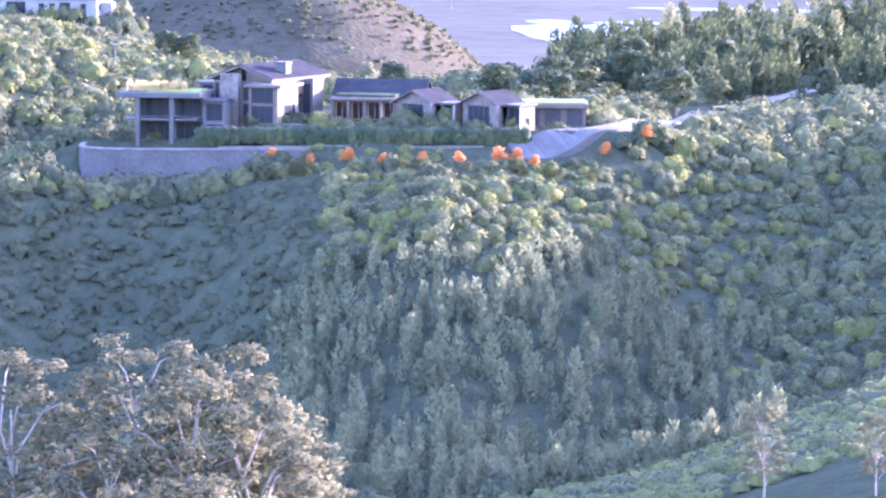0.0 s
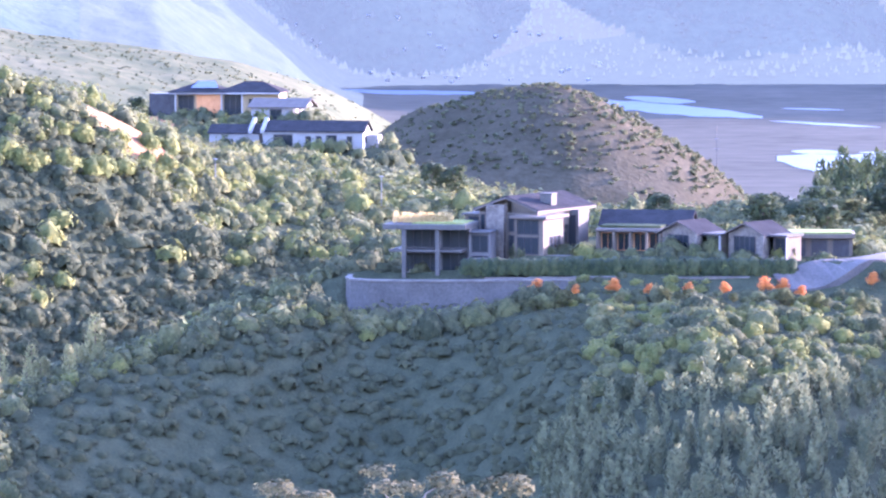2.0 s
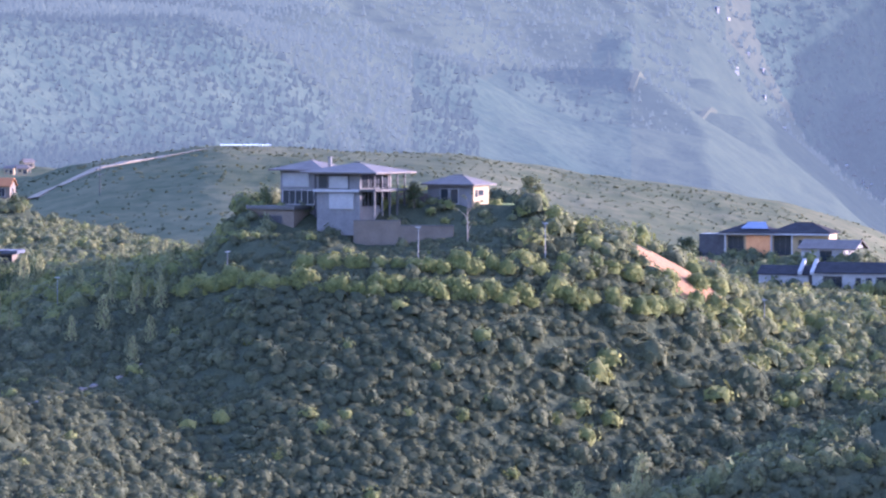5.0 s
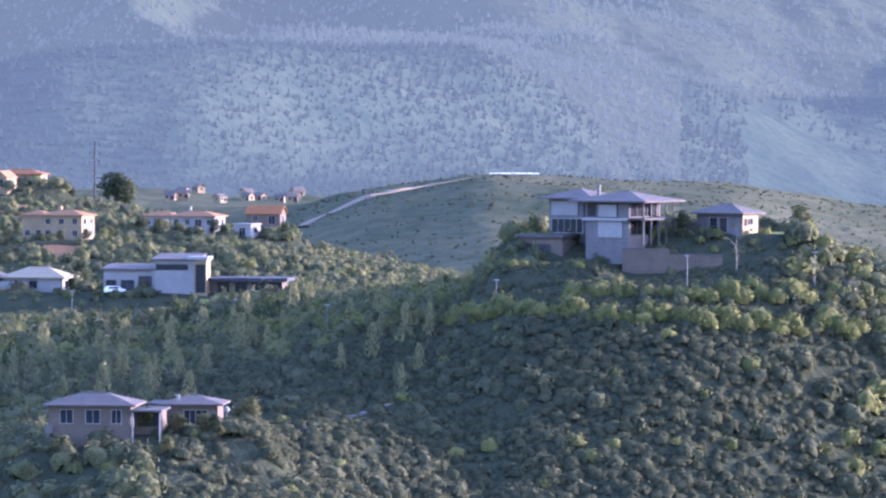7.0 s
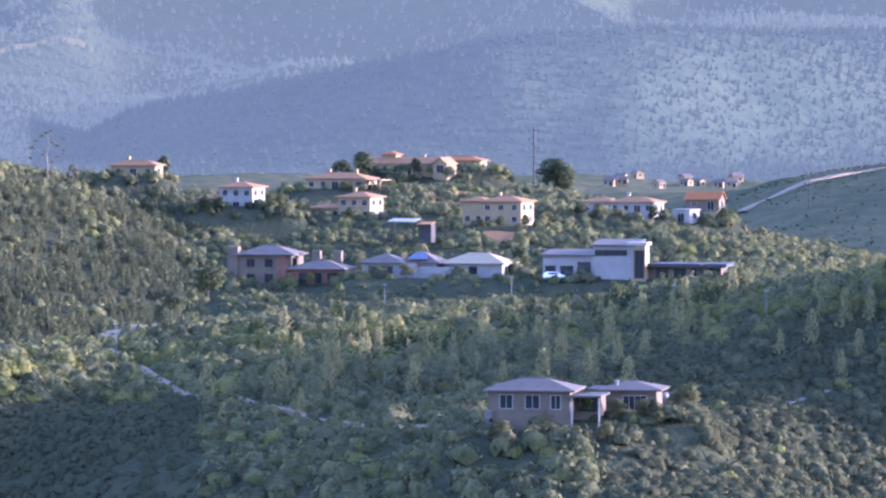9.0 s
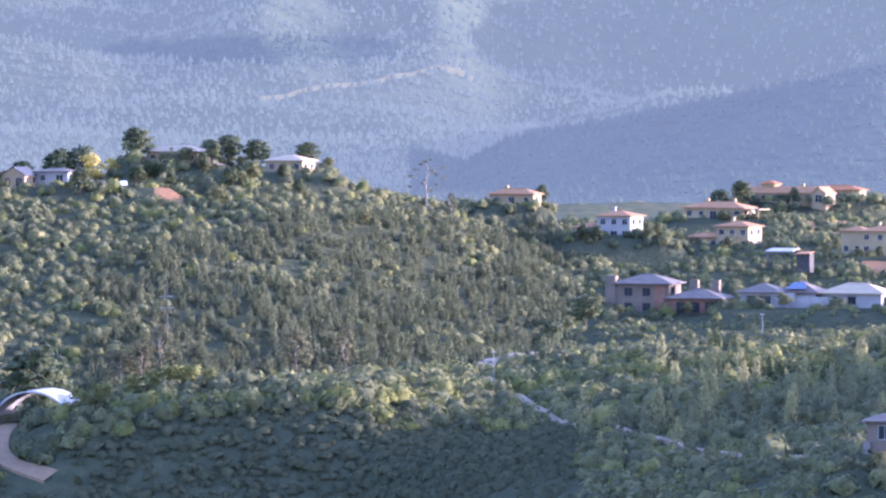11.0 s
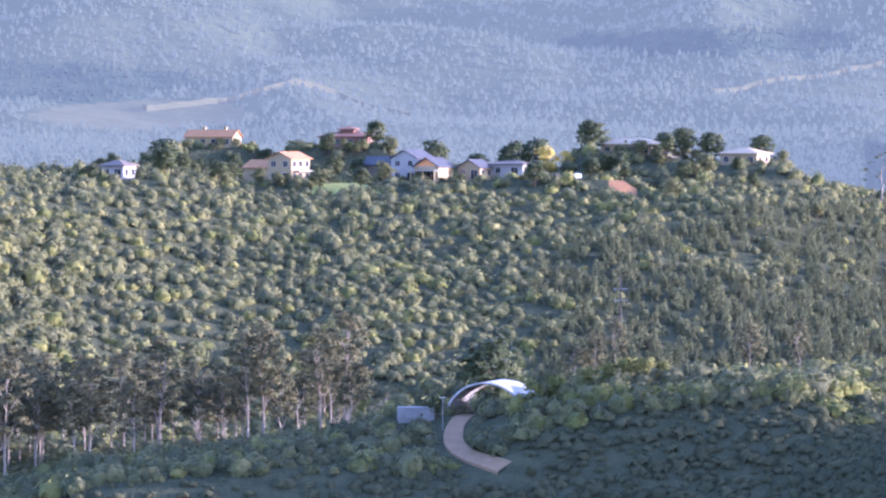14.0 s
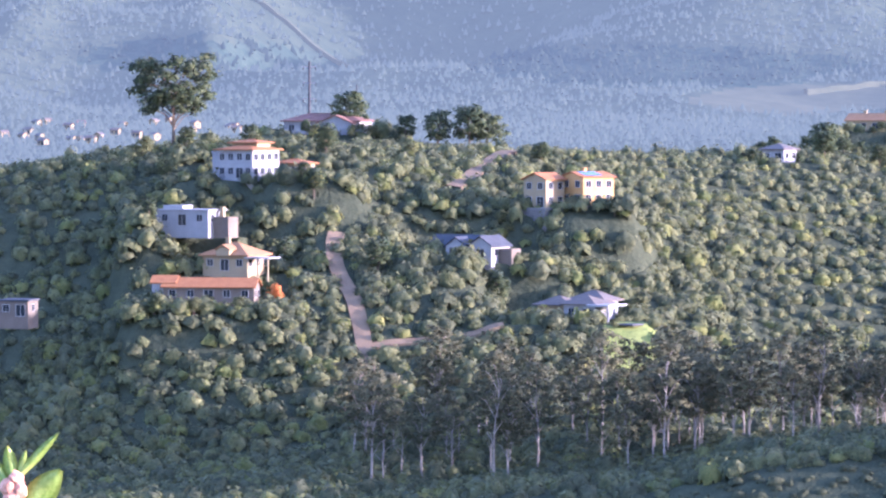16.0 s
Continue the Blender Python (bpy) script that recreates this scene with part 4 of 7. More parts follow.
road("road_2", [(-26.4, 708), (-25.7, 672), (-25.1, 648), (-24.2, 625), (-23.3, 603), (-22.4, 588), (-21.6, 575)], 1.8, "track", "narrow estate road along the dark slope", margin=0.5, lift=0.5)
road("road_3", [(-43.7, 755), (-43.72, 765), (-43.74, 774), (-43.77, 779), (-43.83, 785), (-43.93, 792), (-44.06, 801), (-44.23, 807), (-44.34, 812), (-44.28, 817), (-44.07, 822)], 3.2, "pave", "brick-paved street climbing the ridge", lift=0.5, margin=0.4)
road("road_5", [(-42.6, 843), (-42.45, 848), (-42.31, 853), (-42.11, 867), (-41.83, 881), (-41.7, 890), (-41.3, 897)], 3.4, "pave", "upper bend of the paved street among bushes", lift=0.5, margin=0.4)
road("road_4", [(-43.9, 779), (-43, 783), (-42.3, 785), (-41.6, 786)], 1.9, "pave", "side drive to the white house", lift=0.3, margin=0.4)
road("road_6", [(-27.2, 714), (-26.6, 722), (-25.8, 745), (-25.3, 780)], 4.5, "track", "sunlit bend of a road on the crest")
ribbon("path_1", [(-17.6, 575), (-16.9, 590), (-16.2, 600), (-15.6, 610)], 0.7, "rock", "pale footpath across the scrub slope", "path")
ribbon("track_2", [(-17.4, 1690), (-16.6, 1730), (-15.6, 1775), (-14.8, 1790)], 6, "track", "dirt track up the far hill", "track", lift=0.6)
ribbon("track_3", [(-41.9, 3300), (-42.5, 3420), (-42.2, 3520), (-42.6, 3600), (-44, 3700), (-46, 3800)], 5, "far_lit_field", "pale fire break on the mountain", "track", lift=4)
ribbon("track_4", [(-8.9, 3640), (-8.5, 3800), (-8.2, 3950), (-7.7, 4100)], 5, "far_lit_field", "pale track along a mountain spur", "track", lift=4)
ribbon("track_5", [(-37.6, 3000), (-36.2, 3060), (-34.8, 3120), (-33.8, 3060)], 5, "far_lit_field", "dirt track through the far forest", "track", lift=4)
ribbon("track_6", [(-29.6, 3200), (-28, 3300), (-26.5, 3400)], 5, "far_lit_field", "dirt track on the far slope", "track", lift=4)


# ---- house on the near spur ----
def pavilion():
    r = thing("house", stand(-4.07, 552, 106.8, -12), "concrete pavilion wing with tall posts and grass roof", "house", "spur house")
    for x in (-2.5, 2.2):
        post(r, x, -0.4, -0.6, 6.1, 0.55, "concrete")
    slab(r, -5.4, 6.2, -0.9, 8.5, 6.1, 6.8, "concrete", "roof_slab", "pale cast roof slab")
    slab(r, -4.6, 5.5, -0.3, 8, 2.95, 3.3, "concrete", "floor_slab")
    wall(r, -3.4, 6, 3.2, 8.2, -0.7, 6.1, "grey")
    for z in (0.15, 3.45):
        win(r, "f", 3.2, -3.1, 1.6, z, z + 2.4, "dark", 3)
        win(r, "f", 3.2, 2.1, 5.6, z, z + 2.4, "dark", 2)
    part("lawn", box(bmesh.new(), -1.5, 5.6, 0.2, 7.6, 6.805, 6.95), M["grass"], r, "bright green turf")
    wall(r, 6.0, 8.9, 2.6, 7, -0.7, 5.4, "grey", "link_wall")
    slab(r, 5.8, 9.0, 2.2, 7.4, 5.4, 5.7, "concrete", "link_roof")
    win(r, "f", 2.6, 6.4, 8.6, 2.9, 5.1, "dark", 1)
    win(r, "f", 2.6, 6.4, 8.6, 0.1, 2.3, "dark", 1)
    wall(r, 6.0, 9.5, 0.6, 1.2, -1.2, 2.2, "grey", "garden_wall")
    return r


def main_block():
    r = thing("house", stand(-2.85, 558, 109.2, -26), "two-storey grey stone and plaster house with metal roof", "house", "spur house")
    wall(r, -4.5, 4.5, 0, 11.5, -1.5, 5.5, "taupe")
    wall(r, -3.0, -0.3, -0.9, 0.1, -1.5, 6.6, "stone", "stone_panel", "rough stone cladding")
    # one long roof plane falling towards the driveway, with walls up to it
    turn = Matrix.Rotation(radians(26), 3, "Z")
    F, L, R = Vector((4.1, -2, 5.85)), Vector((-0.4, 0.8, 7.7)), Vector((12.3, 11.8, 5.85))
    quad = [turn @ q for q in (L, F, R, L + R - F)]
    mid = sum(quad, Vector()) / 4
    tilt(r, [mid + (q - mid) * 1.012 - Vector((0, 0, 0.28)) for q in quad], 0.27, "greyroof", "fascia", "pale roof edge")
    tilt(r, quad, 0.14, "slate", "roof", "dark metal sheet roof")
    # the other plane of the gable, falling towards the pavilion
    E = Vector((2 * L.x - F.x, 2 * L.y - F.y, F.z))
    quad_b = [turn @ q for q in (E, L, L + R - F, E + R - F)]
    mid_b = sum(quad_b, Vector()) / 4
    tilt(r, [mid_b + (q - mid_b) * 1.012 - Vector((0, 0, 0.28)) for q in quad_b], 0.27, "greyroof", "fascia", "pale roof edge")
    tilt(r, quad_b, 0.14, "slate", "roof", "dark metal sheet roof")
    for corners, m in ((quad, mid), (quad_b, mid_b)):
        bm = bmesh.new()
        inner = [m + (q - m) * 0.86 for q in corners]
        lo, hi = [bm.verts.new((q.x, q.y, 3.5)) for q in inner], [bm.verts.new((q.x, q.y, q.z - 0.25)) for q in inner]
        for k in range(4):
            bm.faces.new((lo[k], lo[(k + 1) % 4], hi[(k + 1) % 4], hi[k]))
        bmesh.ops.recalc_face_normals(bm, faces=bm.faces)
        part("upper_wall", bm, M["taupe"], r)
    for z in (0.1, 3.0):
        win(r, "f", 0, 0.1, 1.6, z, z + 2.3, "dark", 1)
        win(r, "f", 0, -4.2, -3.7, z, z + 2.2, "dark", 0)
        for y in (6.3, 8.8):
            win(r, "r", 4.5, y, y + 1.6, z, z + 2.3, "dark", 1)
    wall(r, 1.8, 6.2, -1.8, 4.6, -1.5, 4.9, "taupe", "corner_block")
    slab(r, 1.3, 6.9, -2.4, 5.2, 4.9, 5.3, "greyroof", "corner_roof", "thin pale flat roof")
    win(r, "f", -1.8, 2.3, 5.4, 0.1, 2.3, "dark", 2)
    win(r, "f", -1.8, 2.3, 5.4, 2.8, 4.7, "dark", 2)
    win(r, "r", 6.2, 0.2, 3.6, 0.1, 2.4, "dark", 2)
    chimney(r, 3.2, 6.2, 5.5, 7.9, 1.7, "concrete")
    wall(r, -7.8, -4.5, 2.2, 8, -1.5, 4.9, "taupe", "west_wall")
    slab(r, -8.2, -4.5, 1.8, 8.4, 4.9, 5.2, "concrete", "west_roof")
    win(r, "f", 2.2, -7.2, -5.6, 3.0, 4.7, "dark", 0)
    win(r, "f", 2.2, -7.2, -5.2, 0.1, 2.3, "dark", 1)
    wall(r, 4.5, 6.4, 9.2, 12.5, -1.5, 5.6, "concrete", "stair_tower")
    win(r, "f", 9.2, 4.9, 6.0, 0.3, 4.8, "dark", 0)
    slab(r, 6.3, 9.5, -1.5, 5, -0.4, -0.05, "concrete", "terrace")
    return r


def garden_wing():
    r = thing("house", stand(-1.15, 562, 109.1, -10), "single-storey wing with white verandah and slate roof", "house", "spur house")
    wall(r, -4.6, 4.6, 1.6, 9, -1.2, 2.9, "taupe")
    slab(r, -4.6, 4.9, -0.6, 6, 2.75, 3.15, "greyroof", "verandah_roof", "pale verandah fascia")
    part("planted_roof", box(bmesh.new(), -4.2, 4.4, 1.2, 5.8, 3.204, 3.5), M["shrub"], r, "turf and creepers on the roof")
    for x in (-4.3, -2.0, 0.3, 2.6, 4.5):
        post(r, x, -0.3, -1, 2.75, 0.35, "taupe")
    for x in (-4.0, -1.7, 0.6, 2.8):
        win(r, "f", 1.6, x, x + 1.7, 0.1, 2.4, "timber", 1)
    gable(r, -4.8, 7.5, 6, 12, 3.4, 1.7, "slate", 0.5, "x", "trim", 0.2)
    wall(r, -4.8, 7.5, 6.2, 11.8, -1.2, 3.4, "taupe", "rear_wall")
    return r


def pod(az, d, label):
    r = thing("house", stand(az, d, 109.2, -33), label, "house", "garden pods")
    wall(r, -2.9, 2.9, 0, 5.6, -1.5, 2.9, "stone")
    gable(r, -2.9, 2.9, 0, 5.6, 2.9, 1.45, "slate", 0.7, "y", "stone", 0.18, label="dark standing-seam roof")
    for s in (-1, 1):
        tilt(r, [(0, -0.78, 4.3), (s * 3.65, -0.78, 2.5), (s * 3.65, -0.66, 2.5), (0, -0.66, 4.3)], 0.18, "greyroof", "fascia")
    win(r, "f", 0, -1.9, 1.4, 0.1, 2.5, "dark", 3)
    win(r, "r", 2.9, 1.2, 4.6, 0.1, 2.4, "dark", 2)
    bm = bmesh.new()
    v = [bm.verts.new(p) for p in ((2.6, -1.2, -1.8), (3.3, -1.2, -1.8), (3.6, -1.2, 2.7), (3.0, -1.2, 2.7), (2.6, -0.4, -1.8), (3.3, -0.4, -1.8), (3.6, -0.4, 2.7), (3.0, -0.4, 2.7))]
    for q in ((0, 1, 2, 3), (7, 6, 5, 4), (0, 4, 5, 1), (1, 5, 6, 2), (2, 6, 7, 3), (3, 7, 4, 0)):
        bm.faces.new([v[i] for i in q])
    part("stone_pier", bm, M["stone"], r, "splayed rough stone pier")
    slab(r, 2.9, 6.2, 0.6, 5, 2.6, 2.9, "concrete", "side_roof", "pale flat side roof")
    wall(r, 3.4, 5.8, 1.6, 4.8, -1.2, 2.6, "taupe", "side_wall")
    post(r, 6.0, 0.8, -1.2, 2.6, 0.2, "trim")
    win(r, "f", 1.6, 3.7, 5.5, 0.1, 2.3, "dark", 1)
    return r


def garage():
    r = thing("garage", stand(1.55, 562, 108.4, 0), "low garage with grass roof and three dark doors", "garage", "spur house")
    wall(r, -4.5, 4.6, 1.0, 8, -1, 2.5, "taupe")
    slab(r, -4.8, 4.9, 0.2, 8.4, 2.5, 3.1, "taupe", "roof_slab")
    part("turf", box(bmesh.new(), -4.4, 4.5, 0.7, 8, 3.104, 3.3), M["grass"], r, "dry turf")
    for x in (-3.0, 0.0, 3.0):
        win(r, "f", 1.0, x - 1.1, x + 1.1, 0.02, 2.3, "concrete", 0, "garage_door", "dark")
    return r


pavilion()
main_block()
garden_wing()
pod(-0.42, 557, "stone garden pod with a dark gabled roof")
pod(0.52, 554, "second stone garden pod beside the first one")
garage()


def retaining_wall():
    """The long battered wall under the pavilion, curving round at its end."""
    line = [(-10.6, 14), (-10.8, 7), (-10.6, 1), (-9.6, -2.2), (-7, -3.8), (-2, -4.4), (3, -4.2), (8, -3.6), (14, -2.6), (20, -2)]
    bm, prev = bmesh.new(), None
    n = len(line)
    for i, (x, y) in enumerate(line):
        bottom = -8.5 + 4.2 * max(0, i - 4) / (n - 5)
        lean = 0.7
        cur = [bm.verts.new(p) for p in ((x * 1.02, y - lean, bottom), (x, y, -0.5), (x * 0.96, y + 0.9, -0.5), (x * 0.96, y + 0.9, bottom))]
        if prev:
            for k in range(3):
                bm.faces.new((prev[k], cur[k], cur[k + 1], prev[k + 1]))
        prev = cur
    bmesh.ops.recalc_face_normals(bm, faces=bm.faces)
    r = thing("retaining_wall", stand(-4.07, 548.5, 106.8, -6), "high curved stone retaining wall under the house", "wall")
    part("wall_face", bm, M["concrete"], r)
    cop, prev = bmesh.new(), None
    for x, y in line:
        cur = [cop.verts.new(p) for p in ((x * 1.01, y - 0.15, -0.5), (x * 1.01, y - 0.15, -0.25), (x * 0.95, y + 1, -0.25), (x * 0.95, y + 1, -0.5))]
        if prev:
            for k in range(3):
                cop.faces.new((prev[k], cur[k], cur[k + 1], prev[k + 1]))
        prev = cur
    bmesh.ops.recalc_face_normals(cop, faces=cop.faces)
    part("coping", cop, M["rock"], r, "rubble coping stones")


retaining_wall()


def terrace_wall():
    """The low stone wall under the hedge, in straight lengths."""
    r = thing("terrace_wall", stand(-1.0, 546.6, 105.6, 0), "low rough stone wall below the terrace hedge", "wall")
    for k in range(7):
        x0 = -21 + k * 6
        y = 0.004 * x0 * x0 * 0.3
        part("wall_length", box(bmesh.new(), x0, x0 + 5.97, y, y + 0.5, -3, 0.9 + 0.08 * (k % 3)), M["stone"], r)
        part("coping", box(bmesh.new(), x0 - 0.01, x0 + 5.98, y - 0.06, y + 0.56, 0.902 + 0.08 * (k % 3), 1.02 + 0.08 * (k % 3)), M["rock"], r)


terrace_wall()


# ---- white houses behind the spur ----
def long_house():
    r = thing("house", stand(-5.75, 860, 109.7, -14), "long white single-storey house with dark sheet roof", "house")
    wall(r, -9, 13, 0, 7, -2, 3.6, "white")
    gable(r, -9, 13, 0, 7, 3.6, 1.9, "slate", 0.5, "x", "white")
    wall(r, -21, -10, 1, 8, -2, 3.0, "white", "annex_wall")
    gable(r, -21, -10, 1, 8, 3.0, 1.6, "slate", 0.4, "x", "white", name="annex_roof")
    for x in (-12, -9.3):
        tilt(r, [(x, -0.6, 3.0), (x + 0.8, -0.6, 3.0), (x + 0.8, 3.6, 5.6), (x, 3.6, 5.6)], 0.7, "trim", "parapet", "white stepped parapet")
    win(r, "f", 0, -6.5, -2.5, 0.1, 2.7, "dark", 2)
    for x in (0.5, 2.8, 9.5):
        win(r, "f", 0, x, x + 1.1, 0.1, 2.4, "dark", 0)
    win(r, "f", 0, 5.0, 7.2, 0.1, 2.6, "dark", 1)
    for y in (2, 4.2):
        win(r, "r", 13, y, y + 0.8, 1.0, 2.4, "dark", 0)
    wall(r, 13, 15.5, 3.5, 7, -2, 2.6, "white", "side_wall")


def panel_house():
    r = thing("house", stand(-7.0, 930, 113.9, -12), "two-storey house with hipped dark roofs and solar panels", "house")
    wall(r, -9, 15, 0, 9, -2, 5.3, "cream")
    wall(r, -15.5, -9, 0.5, 8, -2, 5.0, "dark", "dark_wing")
    hip(r, -10, 2, -1, 10, 5.3, 2.4, "slate")
    hip(r, 1.5, 15, 0, 9, 5.3, 2.4, "slate", name="roof_b")
    wall(r, -4.2, 1.5, -0.5, 0.1, 0.3, 4.8, "timber", "timber_screen", "orange timber cladding")
    win(r, "f", 0, 2.2, 6.2, 0.2, 4.8, "dark", 2)
    win(r, "f", 0, -8.6, -5, 0.2, 4.6, "dark", 2)
    for x in (8, 10.6):
        win(r, "f", 0, x, x + 1.2, 2.4, 3.8, "dark", 0)
    tilt(r, [(-5.5, -0.6, 6.3), (1, -0.6, 6.3), (-0.5, 3.4, 7.75), (-4.5, 3.4, 7.75)], 0.1, "panel", "solar_panel", "blue solar panels")
    for x in (-9, 1.8, 6.6):
        post(r, x, -1.2, -1, 5.2, 0.3, "trim")
    slab(r, -10.5, 15.5, -1.5, -0.1, 4.95, 5.3, "trim", "eave", "white eave board")
    h = thing("cottage", stand(-6.13, 900, 114.0, -20), "pale grey cottage with pitched roof and verandah", "house")
    wall(h, -6, 4, 0, 7, -3, 3, "white")
    gable(h, -6, 6.5, 0, 7, 3, 1.6, "greyroof", 0.7, "x", "white")
    for x in (4.3, 5.3, 6.3):
        post(h, x, 0.2, -2, 2.9, 0.25, "trim")
    win(h, "f", 0, -1.5, 1.2, 0.2, 2.3, "dark", 1)


long_house()
panel_house()


# ---- hilltop house ----
def hilltop():
    r = thing("house", stand(-13.17, 652, 132.6, -30), "glass-walled hilltop house with two overhanging hipped roofs", "house", "hilltop")
    wall(r, -10.5, -3.6, 2.5, 10.5, -4.6, 5.6, "grey")
    hip(r, -10.5, -3.0, 2.5, 10.5, 5.6, 1.7, "greyroof", 1.5)
    win(r, "f", 2.5, -10.0, -4.2, 0.2, 2.4, "trim", 4)
    wall(r, -10.0, -5.0, 2.3, 2.5, 3.0, 5.3, "white", "blind_panel", "pale blinds")
    wall(r, -1.5, 6.5, -1.2, 9, -4.6, 5.3, "grey", "wall_east")
    hip(r, -2.5, 8.8, -1.2, 9, 5.3, 1.7, "greyroof", 1.6, "roof_east")
    win(r, "f", -1.2, -1.1, 0.4, 3.0, 5.0, "dark", 0)
    win(r, "f", -1.2, 0.8, 4.4, 2.8, 5.0, "dark", 1, "window", "glass")
    wall(r, 0.9, 4.3, -1.4, -1.2, 2.9, 4.9, "white", "blind_panel", "pale blinds")
    wall(r, 0.9, 5.4, -1.45, -1.2, -0.4, 2.2, "white", "pale_panel")
    for y in (-0.6, 1.6, 3.8, 6):
        win(r, "r", 6.5, y, y + 1.8, 3.0, 5.0, "dark", 1)
        win(r, "r", 6.5, y, y + 1.8, 0.1, 2.3, "dark", 1)
    slab(r, 6.2, 9.6, -1.6, 9, 2.45, 2.8, "concrete", "balcony")
    for y in (-1.3, 1.2, 3.7, 6.2, 8.6):
        post(r, 9.2, y, 2.8, 5.3, 0.18, "dark")
        post(r, 9.2, y, -1.5, 2.45, 0.25, "concrete")
    slab(r, -1.9, 6.6, -1.9, -1.1, 2.3, 2.75, "trim", "balcony_edge")
    chimney(r, -3.2, 6, 5.6, 7.7, 0.4, "grey")
    wall(r, -3.7, -1.4, 1.8, 8, -4.6, 5.0, "dark", "link_wall")
    # garage under the left wing
    wall(r, -13.2, -5, -2.6, 3, -5, -0.6, "taupe", "garage_wall")
    slab(r, -13.7, -4.6, -3.1, 3.2, -0.6, 0.0, "concrete", "garage_roof")
    win(r, "f", -2.6, -12.3, -7.2, -4.3, -1.6, "concrete", 0, "garage_door", "dark")
    w = thing("retaining_wall", stand(-12.2, 646, 131.0, -4), "long grey terrace wall below the hilltop house", "wall")
    for x0, x1, z in ((-7, 0.5, -0.6), (0.5, 9, -1.4)):
        part("wall_face", box(bmesh.new(), x0, x1, 0, 0.8, -6, z), M["taupe"], w)
        part("coping", box(bmesh.new(), x0 - 0.1, x1 + 0.002, -0.1, 0.9, z + 0.002, z + 0.16), M["concrete"], w)
    h = thing("guest_cottage", stand(-11.46, 656, 132.9, -28), "small square guest cottage with hipped grey roof", "house", "hilltop")
    wall(h, -4, 4, 0, 6, -2, 3.0, "grey")
    hip(h, -4, 4, 0, 6, 3.0, 1.6, "greyroof", 1.0)
    for x in (-1.6, 0.2):
        win(h, "f", 0, x, x + 1.4, 0.1, 2.4, "trim", 0)
    wall(h, 4, 4.25, 0.3, 5.7, -2, 2.9, "cream", "side_cladding")
    win(h, "r", 4.25, 1.0, 1.5, 1.2, 2.2, "dark", 0)
    win(h, "r", 4.25, 2.2, 3.6, 1.4, 2.2, "dark", 1)
    wall(h, -11, -4, 3, 4, -2, 1.6, "taupe", "yard_wall")


hilltop()


# ---- the crest with the modern houses ----
def modern_house():
    r = thing("house", stand(-19.35, 800, 117.0, -12), "modern white flat-roofed house with a raised tower", "house")
    wall(r, -11.5, -1.2, 0, 8, -3, 4.4, "white")
    tilt(r, [(-12, -0.6, 4.4), (-0.6, -0.6, 4.4), (-0.6, 8.5, 5.2), (-12, 8.5, 5.2)], 0.3, "greyroof", "roof", "grey mono-pitched roof")
    wall(r, -1.2, 7, -0.6, 8, -3, 6.4, "white", "tower_wall")
    tilt(r, [(-1.8, -1.2, 6.4), (7.6, -1.2, 6.4), (7.6, 8.5, 7.3), (-1.8, 8.5, 7.3)], 0.3, "greyroof", "tower_roof")
    wall(r, 7, 9.4, -1.2, 3, -3, 7.0, "cream", "fin_wall")
    wall(r, 5.6, 9.8, -1.6, 3.4, 6.6, 7.2, "trim", "fin_cap")
    win(r, "f", -0.6, -0.8, 5.6, 4.6, 5.6, "dark", 3)
    win(r, "f", -1.2, 7.3, 9.1, 0.2, 5.6, "dark", 1)
    win(r, "f", 0, -8, -5.4, 0.4, 2.4, "dark", 1)
    win(r, "f", 0, -4.4, -1.9, 0.1, 3.2, "dark", 0, "garage_door", "dark")
    win(r, "f", 0, -11, -9, 1.2, 2.4, "dark", 0)
    wall(r, 9.4, 24, 2, 9, -3, 2.3, "taupe", "wing_wall")
    slab(r, 9.4, 25.2, 0.8, 10, 2.3, 3.0, "blueroof", "wing_roof", "long blue-grey flat roof")
    for x in (11, 14.5, 18, 21.5):
        win(r, "f", 2, x, x + 2.4, 0.2, 2.0, "dark", 1)


